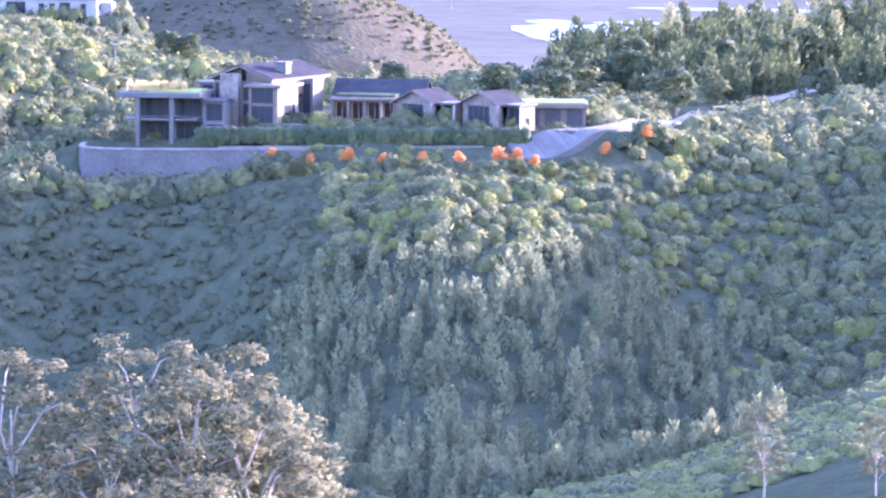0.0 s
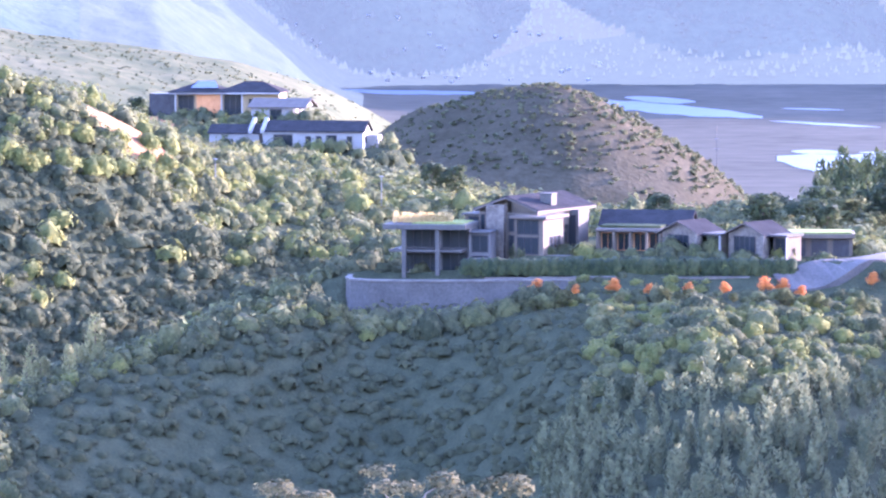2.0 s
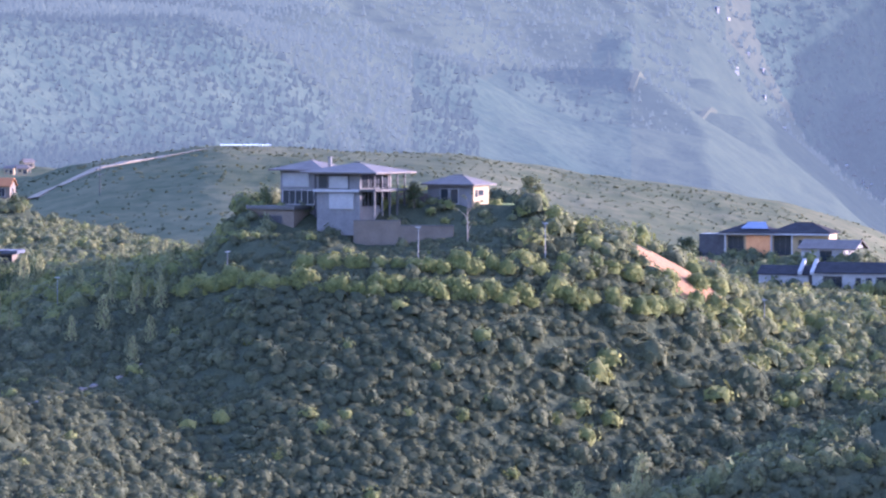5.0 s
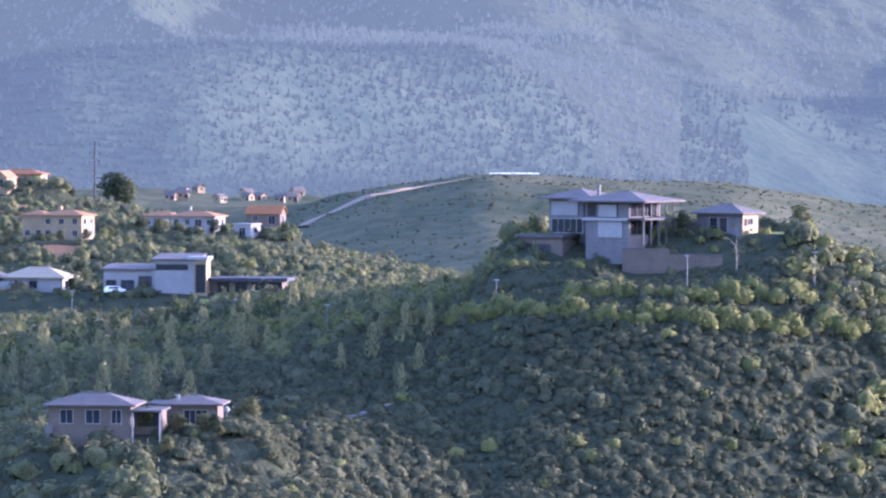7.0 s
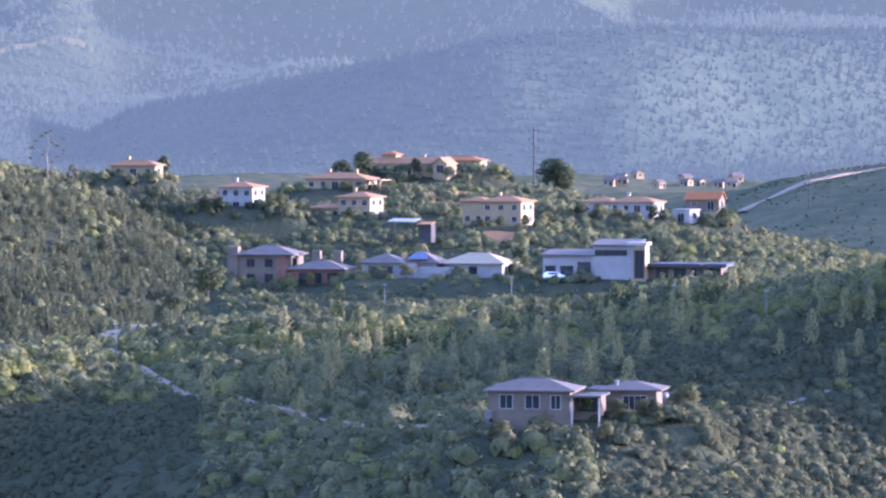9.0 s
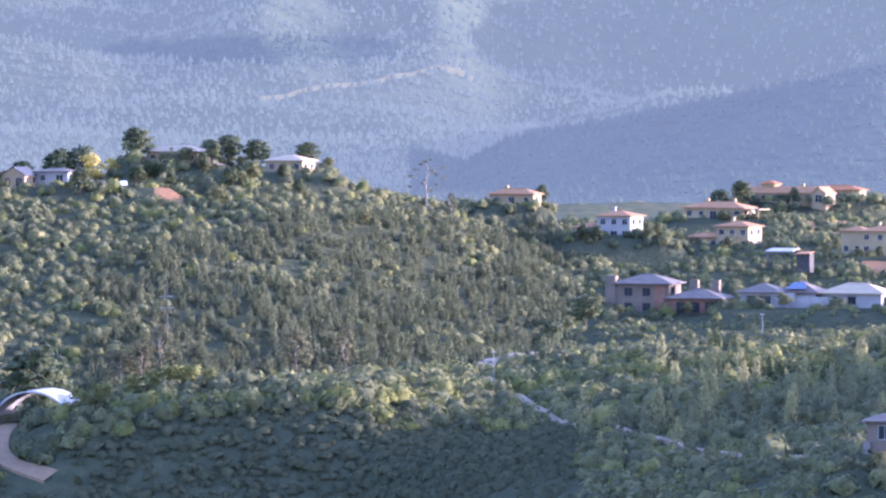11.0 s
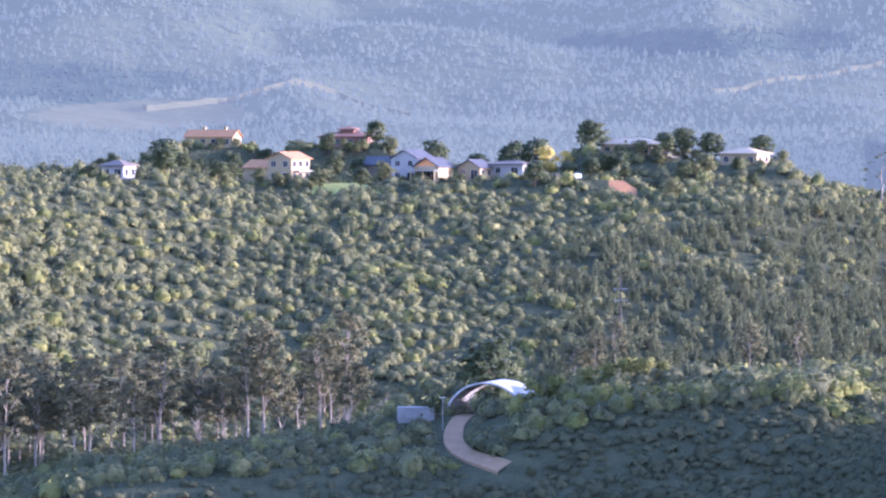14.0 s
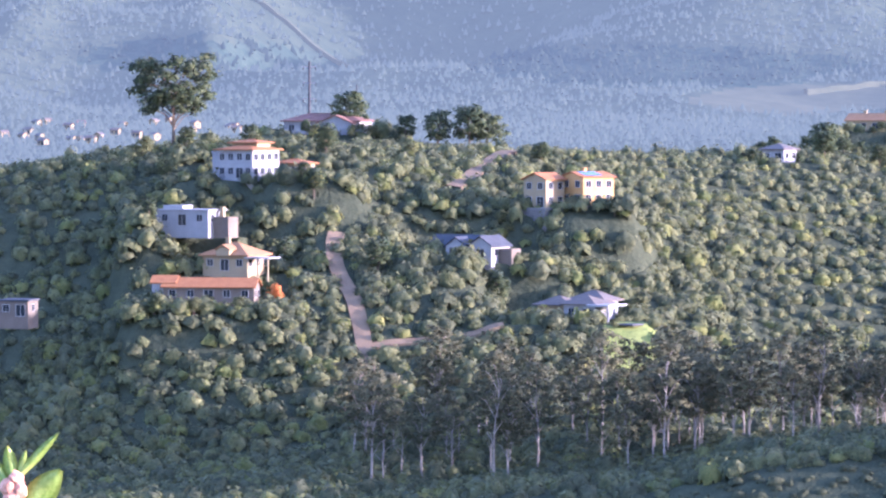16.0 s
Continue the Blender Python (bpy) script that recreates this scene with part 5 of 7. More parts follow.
def chimney_house():
    r = thing("house", stand(-24.0, 820, 115.3, -16), "taupe two-storey house with tall chimney and tiled roof", "house")
    wall(r, -7.0, 4.2, 0, 9, -3, 5.7, "taupe")
    hip(r, -7, 4.2, 0, 9, 5.7, 2.0, "greyroof", 0.9)
    wall(r, -9.2, -7.0, -0.4, 2, -3, 7.4, "taupe", "chimney_tower")
    wall(r, 4.2, 14.5, -1, 7.5, -3, 2.9, "brickwall", "low_wall", "red-brown plaster")
    hip(r, 4.4, 15, -1, 7.5, 2.9, 1.9, "greyroof", 0.9, "low_roof")
    for x in (-5.2, -1.4):
        win(r, "f", 0, x, x + 1.6, 3.4, 4.9, "dark", 1)
        win(r, "f", 0, x, x + 1.6, 0.3, 1.9, "dark", 1)
    wall(r, 1.2, 3.4, -0.3, 0.05, 0, 5.5, "brickwall", "brown_panel")
    win(r, "r", 4.2, 1.4, 3.4, 3.4, 5.2, "dark", 1)
    for x in (6, 9, 12):
        win(r, "f", -1, x, x + 1.8, 0.2, 2.2, "dark", 1)
    for x in (8.0, 12.5):
        chimney(r, x, 5.5, 4, 6.4, 1.7, "taupe")
    h = thing("house", stand(-22.1, 818, 116.4, -14), "low white house with pyramid roofs and solar panels", "house")
    wall(h, -9, 2, 0, 8, -3, 2.9, "white")
    hip(h, -9.2, -1, 0, 8, 2.9, 2.0, "greyroof", 0.8)
    hip(h, -1.5, 6, 2, 10, 2.9, 2.4, "greyroof", 0.8, "roof_b")
    wall(h, -1.5, 6, 2, 10, -3, 2.9, "white", "rear_wall")
    tilt(h, [(0, 1.3, 3.7), (4.4, 1.3, 3.7), (3.4, 4.4, 4.95), (1.0, 4.4, 4.95)], 0.1, "panel", "solar_panel", "blue solar panels")
    win(h, "f", 0, -7.6, -2.8, 0.1, 2.3, "dark", 0, "garage_door", "dark")
    wall(h, 2, 10, 0.4, 1, -3, 2.2, "white", "yard_wall")
    g = thing("house", stand(-21.1, 818, 116.4, -18), "white bungalow with pale hipped roof", "house")
    wall(g, -7, 5.5, 0, 8, -3, 2.8, "white")
    hip(g, -7, 5.5, 0, 8, 2.8, 2.1, "buff", 0.8)
    for x in (-5.5, -1.5):
        win(g, "f", 0, x, x + 1.6, 0.8, 2.2, "dark", 1)
    for y in (1.6, 4.6):
        win(g, "r", 5.5, y, y + 1.8, 0.6, 2.2, "dark", 1)


modern_house()
chimney_house()


# ---- house in the dark hollow ----
def hollow_house():
    r = thing("house", stand(-20.25, 547, 109.2, -10), "grey single-storey house with faded tile roof", "house", "hollow")
    wall(r, -6.6, 4.6, 0, 7.5, -5, 2.9, "taupe")
    hip(r, -6.6, 4.6, 0, 7.5, 2.9, 1.6, "greyroof", 0.8)
    wall(r, -7.0, -6.0, -0.7, 0.2, -5, 0.3, "rock", "plinth")
    for x, w in ((-5.0, 1.7), (-1.5, 1.9), (2.0, 1.3)):
        win(r, "f", 0, x, x + w, 0.6, 2.4, "trim", 1)
    wall(r, 4.6, 8.4, 2.5, 7, -5, 2.2, "taupe", "patio_wall")
    slab(r, 4.4, 9, -1, 7, 2.2, 2.5, "concrete", "patio_roof", "pale patio roof")
    for x in (5, 8.7):
        post(r, x, -0.7, -4.5, 2.2, 0.22, "trim")
    win(r, "f", 2.5, 5.2, 8.0, 0.1, 2.0, "dark", 2)
    h = thing("house", stand(-19.0, 556, 108.6, -8), "grey upper cottage with tiled roof and wide window", "house", "hollow")
    wall(h, -5, 4.4, 0, 6.5, -2.5, 3.0, "taupe")
    hip(h, -3, 4.4, 0, 6.5, 3.0, 1.2, "greyroof", 0.9)
    slab(h, -5.2, -2.6, -0.4, 6.5, 3.0, 3.3, "concrete", "side_roof")
    win(h, "f", 0, -0.2, 3.0, 0.2, 2.3, "trim", 3)
    win(h, "f", 0, -4.4, -3.6, 0.6, 2.0, "trim", 0)
    chimney(h, -1.2, 1, 3, 4.2, 0.4, "trim")
    bm = bmesh.new()
    bmesh.ops.create_uvsphere(bm, u_segments=12, v_segments=8, radius=0.45)
    for v in bm.verts:
        v.co = v.co + Vector((5.6, 0.5, 2.4))
    part("dish", bm, M["trim"], h, "round white antenna dome")
    tube(bm2 := bmesh.new(), (5.6, 0.5, -2), (5.6, 0.5, 2.0), 0.06, 0.06, 6)
    part("dish_pole", bm2, M["steel"], h)


hollow_house()

# ---- red-roofed houses on the far knoll ----
K = "knoll houses"


def twin(label, az, d, z, rot, a, b, group=K, wall_m="cream", roof_m="palered", off=0.0):
    """Two joined volumes: a taller one and a lower one set back beside it. a, b: width, depth, floors."""
    r = villa(label, az, d, z, rot, a[0], a[1], a[2], "hip", wall_m, roof_m, 1.5, max(2, int(a[0] / 3)), 2, 1, group=group)
    x0 = -a[0] / 2 - b[0]
    H = 2.9 * b[2]
    wall(r, x0, -a[0] / 2, off, off + b[1], -2.5, H, wall_m, "wing_wall")
    hip(r, x0, -a[0] / 2 + 0.5, off, off + b[1], H, 1.3, roof_m, 0.6, "wing_roof")
    for i in range(max(1, int(b[0] / 3))):
        win(r, "f", off, x0 + 0.8 + i * 3, x0 + 2.0 + i * 3, 0.8, 2.2, "trim", 1)
    return r


twin("cream two-storey villa with clay tile roof", -20.75, 1012, 121.6, -24, (11, 8, 2), (6, 6, 2), off=2)
twin("villa with faded clay roof and twin chimneys", -22.83, 1032, 122.4, -26, (9, 8, 2), (9, 6, 1), off=1.5)
r = villa("long terracotta villa with shaded verandah", -23.1, 1082, 129.2, -22, 17, 9, 1, "hip", "cream", "palered", 1.7, 5, 2, 2, group=K)
slab(r, 8.5, 14, -2, 6, 2.5, 2.8, "cream", "verandah_roof")
for x in (9, 11.3, 13.6):
    post(r, x, -1.6, -2, 2.5, 0.35, "cream")
r = villa("hilltop villa with small tower and tile roofs", -22.15, 1132, 132.7, -22, 20, 8, 1, "gable", "cream", "palered", 1.6, 6, 2, 2, group=K)
wall(r, -7, -3, 3, 7, 2.9, 5.2, "cream", "tower")
hip(r, -7, -3, 3, 7, 5.2, 1.2, "terracotta", 0.6, "tower_roof")
wall(r, 10, 14, -1.5, 6, -2.5, 2.9, "cream", "end_wall")
gable(r, 10, 14, -1.5, 6, 2.9, 1.6, "palered", 0.4, "y", "cream", name="end_roof")
win(r, "f", -1.5, 11, 13, 0.4, 2.4, "trim", 1)
villa("low house with long terracotta roof behind the hilltop", -21.35, 1146, 133.2, -15, 13, 7, 1, "hip", "cream", "terracotta", 1.4, 3, 1, 0, group=K)
twin("white villa with arched loggia and red roof", -18.9, 1044, 123.6, -20, (12, 8, 1), (8, 6, 1), wall_m="white", off=1)
r = villa("small white pavilion with lean-to wall", -18.2, 1034, 121.8, -30, 5, 5, 1, "flat", "white", "white", 1, 1, 1, 0, group=K)
villa("dark red roofed cottage at the end of the knoll", -17.9, 1060, 124.2, -15, 9, 6, 1, "gable", "taupe", "terracotta", 1.8, 2, 1, 0, group=K)
twin("white villa with terracotta roofs on the slope", -24.5, 1022, 125.2, -24, (9, 8, 2), (7, 6, 1), wall_m="white", off=1)
r = villa("red roofed house half hidden by the hillside", -25.95, 1042, 133.4, -20, 12, 6, 1, "hip", "cream", "palered", 1.5, 3, 1, 1, group=K)
r = thing("carport", stand(-22.05, 982, 120.7, -18), "open carport with white sloping roof", "carport", K)
tilt(r, [(-5, -2, 2.6), (2, -2, 2.6), (2, 3, 3.2), (-5, 3, 3.2)], 0.18, "trim", "roof")
for x, y in ((-4.6, -1.6), (1.6, -1.6), (-4.6, 2.6), (1.6, 2.6)):
    post(r, x, y, -3, 2.8, 0.18, "dark")
tilt(r, [(2.4, -1.5, 2.0), (6, -1.5, 2.0), (6, 3, 2.5), (2.4, 3, 2.5)], 0.15, "palered", "shed_roof")
wall(r, 2.6, 5.8, -0.6, 2.8, -2.5, 2.0, "dark", "shed_wall")

# ---- houses along the middle ridge ----
R = "ridge houses"
r = villa("long bungalow with buff tile roof and white balustrade", -30.75, 1018, 144.5, -24, 14, 8, 1, "hip", "cream", "buff", 1.7, 4, 2, 0, group=R)
rail(r, 7, 13, -1.5, 0, "trim", 1.0)
slab(r, 7, 13, -1.7, 5, -0.35, -0.02, "concrete", "deck")
villa("second bungalow with pale tile roof", -29.17, 1013, 142.2, -24, 10, 8, 1, "hip", "cream", "buff", 1.6, 3, 2, 0, group=R)
r = villa("cream villa with pink tile roof above a lawn", -35.66, 988, 138.3, -35, 7, 8, 2, "gable", "cream", "palered", 1.5, 2, 3, 0, group=R, along="y")
wall(r, -12, -3.5, 2, 9, -2.5, 3.6, "cream", "wing_wall")
gable(r, -12, -3.5, 2, 9, 3.6, 1.7, "palered", 0.5, "x", "cream", name="wing_roof")
slab(r, 3.5, 5.2, 1, 7, 2.6, 2.9, "trim", "balcony")
r = villa("wide house with blue-grey roofs and timber gables", -33.9, 993, 138.4, -28, 7, 9, 2, "gable", "white", "blueroof", 1.9, 2, 2, 0, group=R, along="y")
wall(r, -13, -3.5, 3, 9, -2.5, 4.2, "taupe", "wing_wall")
gable(r, -13, -3.5, 3, 9, 4.2, 1.8, "blueroof", 0.5, "x", "taupe", name="wing_roof")
wall(r, 3.5, 10, -1, 7, -2.5, 3.8, "cream", "front_wall")
gable(r, 3.5, 10, -1, 7, 3.8, 2.0, "blueroof", 0.6, "y", "timber", name="front_roof")
win(r, "f", -1, 4.2, 9.4, 0.2, 2.6, "trim", 3)
slab(r, 3.3, 10.2, -3.2, -1.0, 2.6, 2.8, "trim", "balcony")
rail(r, 3.3, 10.2, -3.1, 2.8, "trim", 0.9)
for x in (3.5, 6.8, 10.0):
    post(r, x, -3.0, -2, 2.6, 0.3, "cream")
r = villa("small cottage with timber gable and blue-grey roof", -32.98, 994, 139.0, -26, 6, 7, 1, "gable", "cream", "blueroof", 1.8, 2, 2, 0, group=R, along="y")
villa("white garage cottage with flat tiled roof", -32.45, 997, 139.6, -26, 9, 6, 1, "hip", "white", "greyroof", 1.0, 2, 2, 0, group=R)
r = villa("dark red pagoda-roofed house among trees", -34.75, 1048, 146.4, -15, 13, 8, 1, "hip", "brickwall", "brickwall", 1.5, 4, 2, 0, group=R)
wall(r, -1.5, 2, 2.5, 5.5, 3.5, 4.8, "brickwall", "lantern")
hip(r, -1.5, 2, 2.5, 5.5, 4.8, 0.9, "brickwall", 0.8, "lantern_roof")
villa("cream house with several tiled gables and chimney", -36.66, 1056, 146.5, -20, 13, 7, 1, "gable", "cream", "palered", 1.6, 4, 2, 2, group=R)
r = villa("small two-storey house with grey pyramid roof", -38.02, 953, 139.6, -30, 6, 6, 1, "hip", "white", "greyroof", 1.6, 2, 2, 0, group=R)
slab(r, -4, 5, -2.5, 6, -0.4, -0.03, "concrete", "deck")
wall(r, -3.6, 4.6, -1.5, 5.8, -4, -0.4, "taupe", "lower_wall")
wall(r, -9, -4, 2, 6, -3, 2.0, "stone", "side_shed")
rail(r, -4, 5, -2.4, -0.03, "trim", 1.0)

# ---- houses on the street ----
S = "street houses"
r = villa("white two-storey villa with arches and red tiles", -45.62, 832, 137.6, -38, 9, 9, 2, "hip", "white", "terracotta", 1.3, 4, 4, 0, group=S)
wall(r, -3.5, 3, 3.4, 8, 5.8, 7.2, "cream", "attic")
hip(r, -3.5, 3, 3.4, 8, 7.2, 0.8, "terracotta", 0.7, "attic_roof")
wall(r, -7.5, -4.5, 2, 8, -2.5, 5.2, "white", "side_wall")
slab(r, -7.7, -4.5, 1.8, 8.2, 5.2, 5.5, "white", "side_roof")
r = villa("low tiled annexe with white garden walls", -44.87, 838, 137.6, -30, 7, 5, 1, "hip", "cream", "terracotta", 1.0, 2, 2, 0, group=S)
wall(r, 3.8, 7.5, -1.2, -0.9, -2, 2.3, "white", "garden_wall")
r = villa("ochre two-storey house with terracotta roof and shutters", -40.85, 834, 132.0, -52, 7.5, 8, 2, "gable", "ochre", "terracotta", 1.0, 2, 3, 1, group=S, along="y")
wall(r, -3.9, -3.75, 0.3, 7.7, -0.5, 2.4, "timber", "shutter_panel")
tilt(r, [(0.3, 1.0, 6.85), (3.2, 1.0, 6.1), (3.2, 5.5, 6.1), (0.3, 5.5, 6.85)], 0.12, "panel", "solar_panel", "pale solar panels")
wall(r, -4.5, 5, -1, 10, -5, -0.02, "rock", "terrace_base", "yellow rock terrace")
r = villa("pale gabled house with orange tiles beside the ochre one", -41.38, 832, 131.6, -40, 6, 6, 2, "gable", "cream", "terracotta", 1.2, 2, 2, 0, group=S, along="y")
wall(r, -4.2, 4.2, -1.6, 7, -5, -0.02, "rock", "terrace_base")
r = villa("white cottage with blue slate roof and twin gables", -42.15, 812, 121.5, -28, 5, 8, 1, "gable", "white", "blueroof", 1.8, 1, 2, 0, group=S, along="y")
wall(r, -13, -2.5, 3, 9, -2.5, 2.7, "white", "long_wall")
gable(r, -13, -2.5, 3, 9, 2.7, 2.0, "blueroof", 0.6, "x", "white", name="long_roof")
wall(r, -8.2, -3.6, 0.5, 4, -2.5, 2.7, "white", "bay_wall")
gable(r, -8.2, -3.6, 0.5, 6, 2.7, 1.7, "blueroof", 0.4, "y", "white", name="bay_roof")
win(r, "f", 0.5, -7.2, -4.6, 0.1, 2.3, "dark", 1)
wall(r, 2.5, 5.5, 3, 7, -2.5, 2.2, "taupe", "shed_wall")
r = villa("grey-roofed white house with several pitched roofs", -40.75, 794, 110.4, -30, 7, 7, 1, "hip", "white", "greyroof", 1.8, 2, 2, 0, group=S)
wall(r, -10, -3.5, 1, 7, -2.5, 2.6, "cream", "wing_wall")
hip(r, -10, -3.5, 1, 7, 2.6, 1.9, "greyroof", 0.9, "wing_roof")
wall(r, -5.5, 2, 6, 12, -2.5, 3.4, "white", "rear_wall")
hip(r, -5.5, 2, 6, 12, 3.4, 2.0, "greyroof", 0.9, "rear_roof")
slab(r, 2.5, 7.5, -1.5, 6, 2.7, 3.1, "trim", "verandah_roof", "white verandah roof")
for x in (4.2, 7.2):
    post(r, x, -1.2, -1.5, 2.7, 0.3, "white")
slab(r, 7, 13.5, -2.5, 3, -0.8, -0.5, "concrete", "pool_deck")
slab(r, 8.5, 13, -1.8, 1.5, -0.497, -0.44, "blueroof", "pool", "still blue pool water")
r = villa("white cubic house with stepped parapets", -46.37, 812, 128.5, -30, 12, 7, 1, "flat", "white", "white", 1, 3, 2, 0, group=S)
wall(r, -5.5, -1, 2, 6, 3.25, 4.0, "white", "upper_block")
wall(r, 6, 9.5, 2, 6, -2.5, 1.7, "taupe", "side_wall")
chimney(r, 7, 4, 1.7, 3.6, 0.8, "cream")
r = villa("cream villa with broad red tile roof and dormer", -45.77, 802, 119.8, -30, 10, 9, 1, "hip", "cream", "palered", 2.6, 3, 3, 1, group=S)
wall(r, -1.5, 1.5, -0.8, 2, 2.9, 4.2, "cream", "dormer")
gable(r, -1.5, 1.5, -0.8, 2.5, 4.2, 0.8, "palered", 0.3, "y", "cream", name="dormer_roof")
slab(r, 5, 10.5, -1, 4, 2.5, 2.75, "trim", "pergola")
for x in (5.6, 8, 10.2):
    post(r, x, -0.8, -2, 2.5, 0.3, "cream")
r = villa("long low house with red tile roof", -46.0, 788, 114.3, -12, 18, 6, 1, "gable", "taupe", "terracotta", 1.5, 5, 2, 0, group=S)
wall(r, -11.5, -7, 1, 6, -2.5, 3.6, "white", "end_wall")
gable(r, -11.5, -7, 1, 6, 3.6, 1.2, "terracotta", 0.4, "x", "white", name="end_roof")
r = villa("wide ridge house with dark red roofs", -44.4, 902, 146.3, -22, 18, 8, 1, "hip", "white", "brickwall", 1.8, 5, 2, 0, group=S)
wall(r, 0, 8, -1.8, 1, -2, 2.6, "white", "front_wall")
gable(r, 0, 8, -1.8, 4, 2.6, 1.6, "brickwall", 0.5, "y", "white", name="front_roof")
villa("grey house at the edge of the hollow", -48.75, 790, 111.5, -20, 6, 6, 1, "flat", "taupe", "blueroof", 1, 2, 1, 0, group=S)


# ---- arched gate, container, cars ----
def arch_gate():
    r = thing("gate_arch", stand(-32.62, 680, 102.9, -22), "curved white sheet-metal arch roof over the estate gate", "gate")
    bm, n = bmesh.new(), 20
    rows = []
    for i in range(n + 1):
        u = radians(12 + 156 * i / n)
        x, z = -7.2 * math.cos(u), 6.0 * math.sin(u) - 0.4
        rows.append([bm.verts.new(p) for p in ((x, -4, z), (x, 5, z), (x * 0.965, 5, z - 0.3), (x * 0.965, -4, z - 0.3))])
    for a, b in zip(rows[:-1], rows[1:]):
        for k in range(4):
            bm.faces.new((a[k], b[k], b[(k + 1) % 4], a[(k + 1) % 4]))
    bm.faces.new(rows[0][::-1]), bm.faces.new(rows[-1])
    bmesh.ops.recalc_face_normals(bm, faces=bm.faces)
    part("arch_roof", bm, M["trim"], r, "pale corrugated curved roof")
    for x in (-6.6, 6.6):
        part("pier", box(bmesh.new(), x - 0.5, x + 0.5, -3.5, 4.5, -2, 1.2), M["stone"], r)
    wall(r, 1.8, 4.8, 0, 3.5, -0.5, 2.6, "brickwall", "guardhouse")
    win(r, "f", 0, 2.2, 4.4, 1.0, 2.2, "dark", 1)
    c = thing("container", stand(-33.72, 672, 103.6, 6), "pale blue steel shipping container by the gate", "container")
    bm = bmesh.new()
    box(bm, -3, 3, 0, 2.4, -1.6, 1.0)
    part("body", bm, M["steel"], c)
    for i in range(19):
        x = -2.85 + i * 0.317
        part("rib", box(bmesh.new(), x - 0.07, x + 0.07, -0.05, -0.002, -1.5, 0.9), M["steel"], c)


arch_gate()


def car(az, d, z, rot, label, m="paint_white"):
    r = thing("car", stand(az, d, z, rot), label, "car", "parked cars")
    bm = bmesh.new()
    prof = [(-2.1, 0.35), (2.1, 0.35), (2.15, 0.8), (1.3, 0.95), (0.7, 1.45), (-1.4, 1.5), (-2.0, 0.95)]
    a = [bm.verts.new((x, -0.85, q)) for x, q in prof]
    b = [bm.verts.new((x, 0.85, q)) for x, q in prof]
    bm.faces.new(a), bm.faces.new(b[::-1])
    for i in range(len(prof)):
        j = (i + 1) % len(prof)
        bm.faces.new((b[i], b[j], a[j], a[i]))
    bmesh.ops.recalc_face_normals(bm, faces=bm.faces)
    bmesh.ops.bevel(bm, geom=bm.edges[:], offset=0.07, segments=2, affect="EDGES")
    body = part("body", bm, M[m], r)
    for y in (-0.86, 0.835):
        part("side_window", box(bmesh.new(), -1.3, 0.75, y, y + 0.025, 0.98, 1.36), M["glass"], body)
    for x in (-1.3, 1.3):
        for y in (-0.8, 0.62):
            w = part("wheel", tube(bmesh.new(), (x, y, 0.33), (x, y + 0.2, 0.33), 0.33, 0.33, 12), M["rubber"], r)
            part("rim", tube(bmesh.new(), (x, y - 0.01, 0.33), (x, y + 0.21, 0.33), 0.18, 0.18, 8), M["steel"], w)
    return r


car(-32.0, 986, 138.95, 20, "white hatchback parked on the ridge drive")
car(-31.45, 988, 138.95, 100, "white pickup parked by the clay bank")
car(-31.75, 991, 138.95, 60, "dark car parked behind the white ones", "dark")
car(-20.0, 797.5, 116.95, 8, "white car parked in front of the modern house")
car(-32.5, 678, 103.0, 80, "dark car under the gate arch", "dark")


# ---- poles, lamps, panels ----
def street_lamp(az, d, h=5.5, label="thin steel street lamp beside the estate road"):
    r = thing("street_lamp", stand(az, d, ground_z(az, d) - 0.3, 0), label, "lamp", "street lamps")
    part("pole", tube(bmesh.new(), (0, 0, 0), (0, 0, h), 0.09, 0.06, 8), M["steel"], r)
    bm = box(bmesh.new(), -0.45, 0.45, -0.18, 0.18, h, h + 0.16)
    part("lamp_head", bm, M["trim"], r, "white lamp head")


for a, d in ((-7.0, 668), (-4.65, 690), (-11.9, 630), (-10.1, 640), (-14.6, 628), (-17.0, 650), (-18.3, 700), (-22.4, 770), (-20.6, 775), (-33.35, 668), (-26.2, 700), (-3.0, 566)):
    street_lamp(a, d)


def pylon(az, d, z, h, label, arms=3, thick=0.22):
    r = thing("power_pole", stand(az, d, z, 0), label, "pylon", "power line")
    part("mast", tube(bmesh.new(), (0, 0, -4), (0, 0, h), thick, thick * 0.6, 8), M["dark"], r)
    for i in range(arms):
        q = h * (0.62 + 0.16 * i)
        a = part("cross_arm", box(bmesh.new(), -1.5, 1.5, -0.1, 0.1, q, q + 0.22), M["steel"], r)
        for x in (-1.4, 1.4):
            part("insulator", tube(bmesh.new(), (x, 0, q - 0.7), (x, 0, q), 0.09, 0.12, 6), M["rubber"], a)


pylon(-44.57, 930, 140, 23, "tall grey power pylon rising behind the ridge", thick=0.42)
pylon(-43.9, 960, 140, 18, "slim power pole behind the ridge", 1)
pylon(-20.28, 1190, 130, 15.5, "tall steel power pole on the knoll", thick=0.34)
pylon(-30.83, 850, ground_z(-30.83, 850), 15, "weathered power pole on the conifer slope", 2)
pylon(-30.73, 800, ground_z(-30.73, 800), 9, "leaning power pole in the scrub", 2)
pylon(-16.4, 1650, ground_z(-16.4, 1650), 14, "distant steel pole below the far hill", 2)
pylon(0.1, 2600, 2, 40, "distant pylon standing in the marsh", 2)


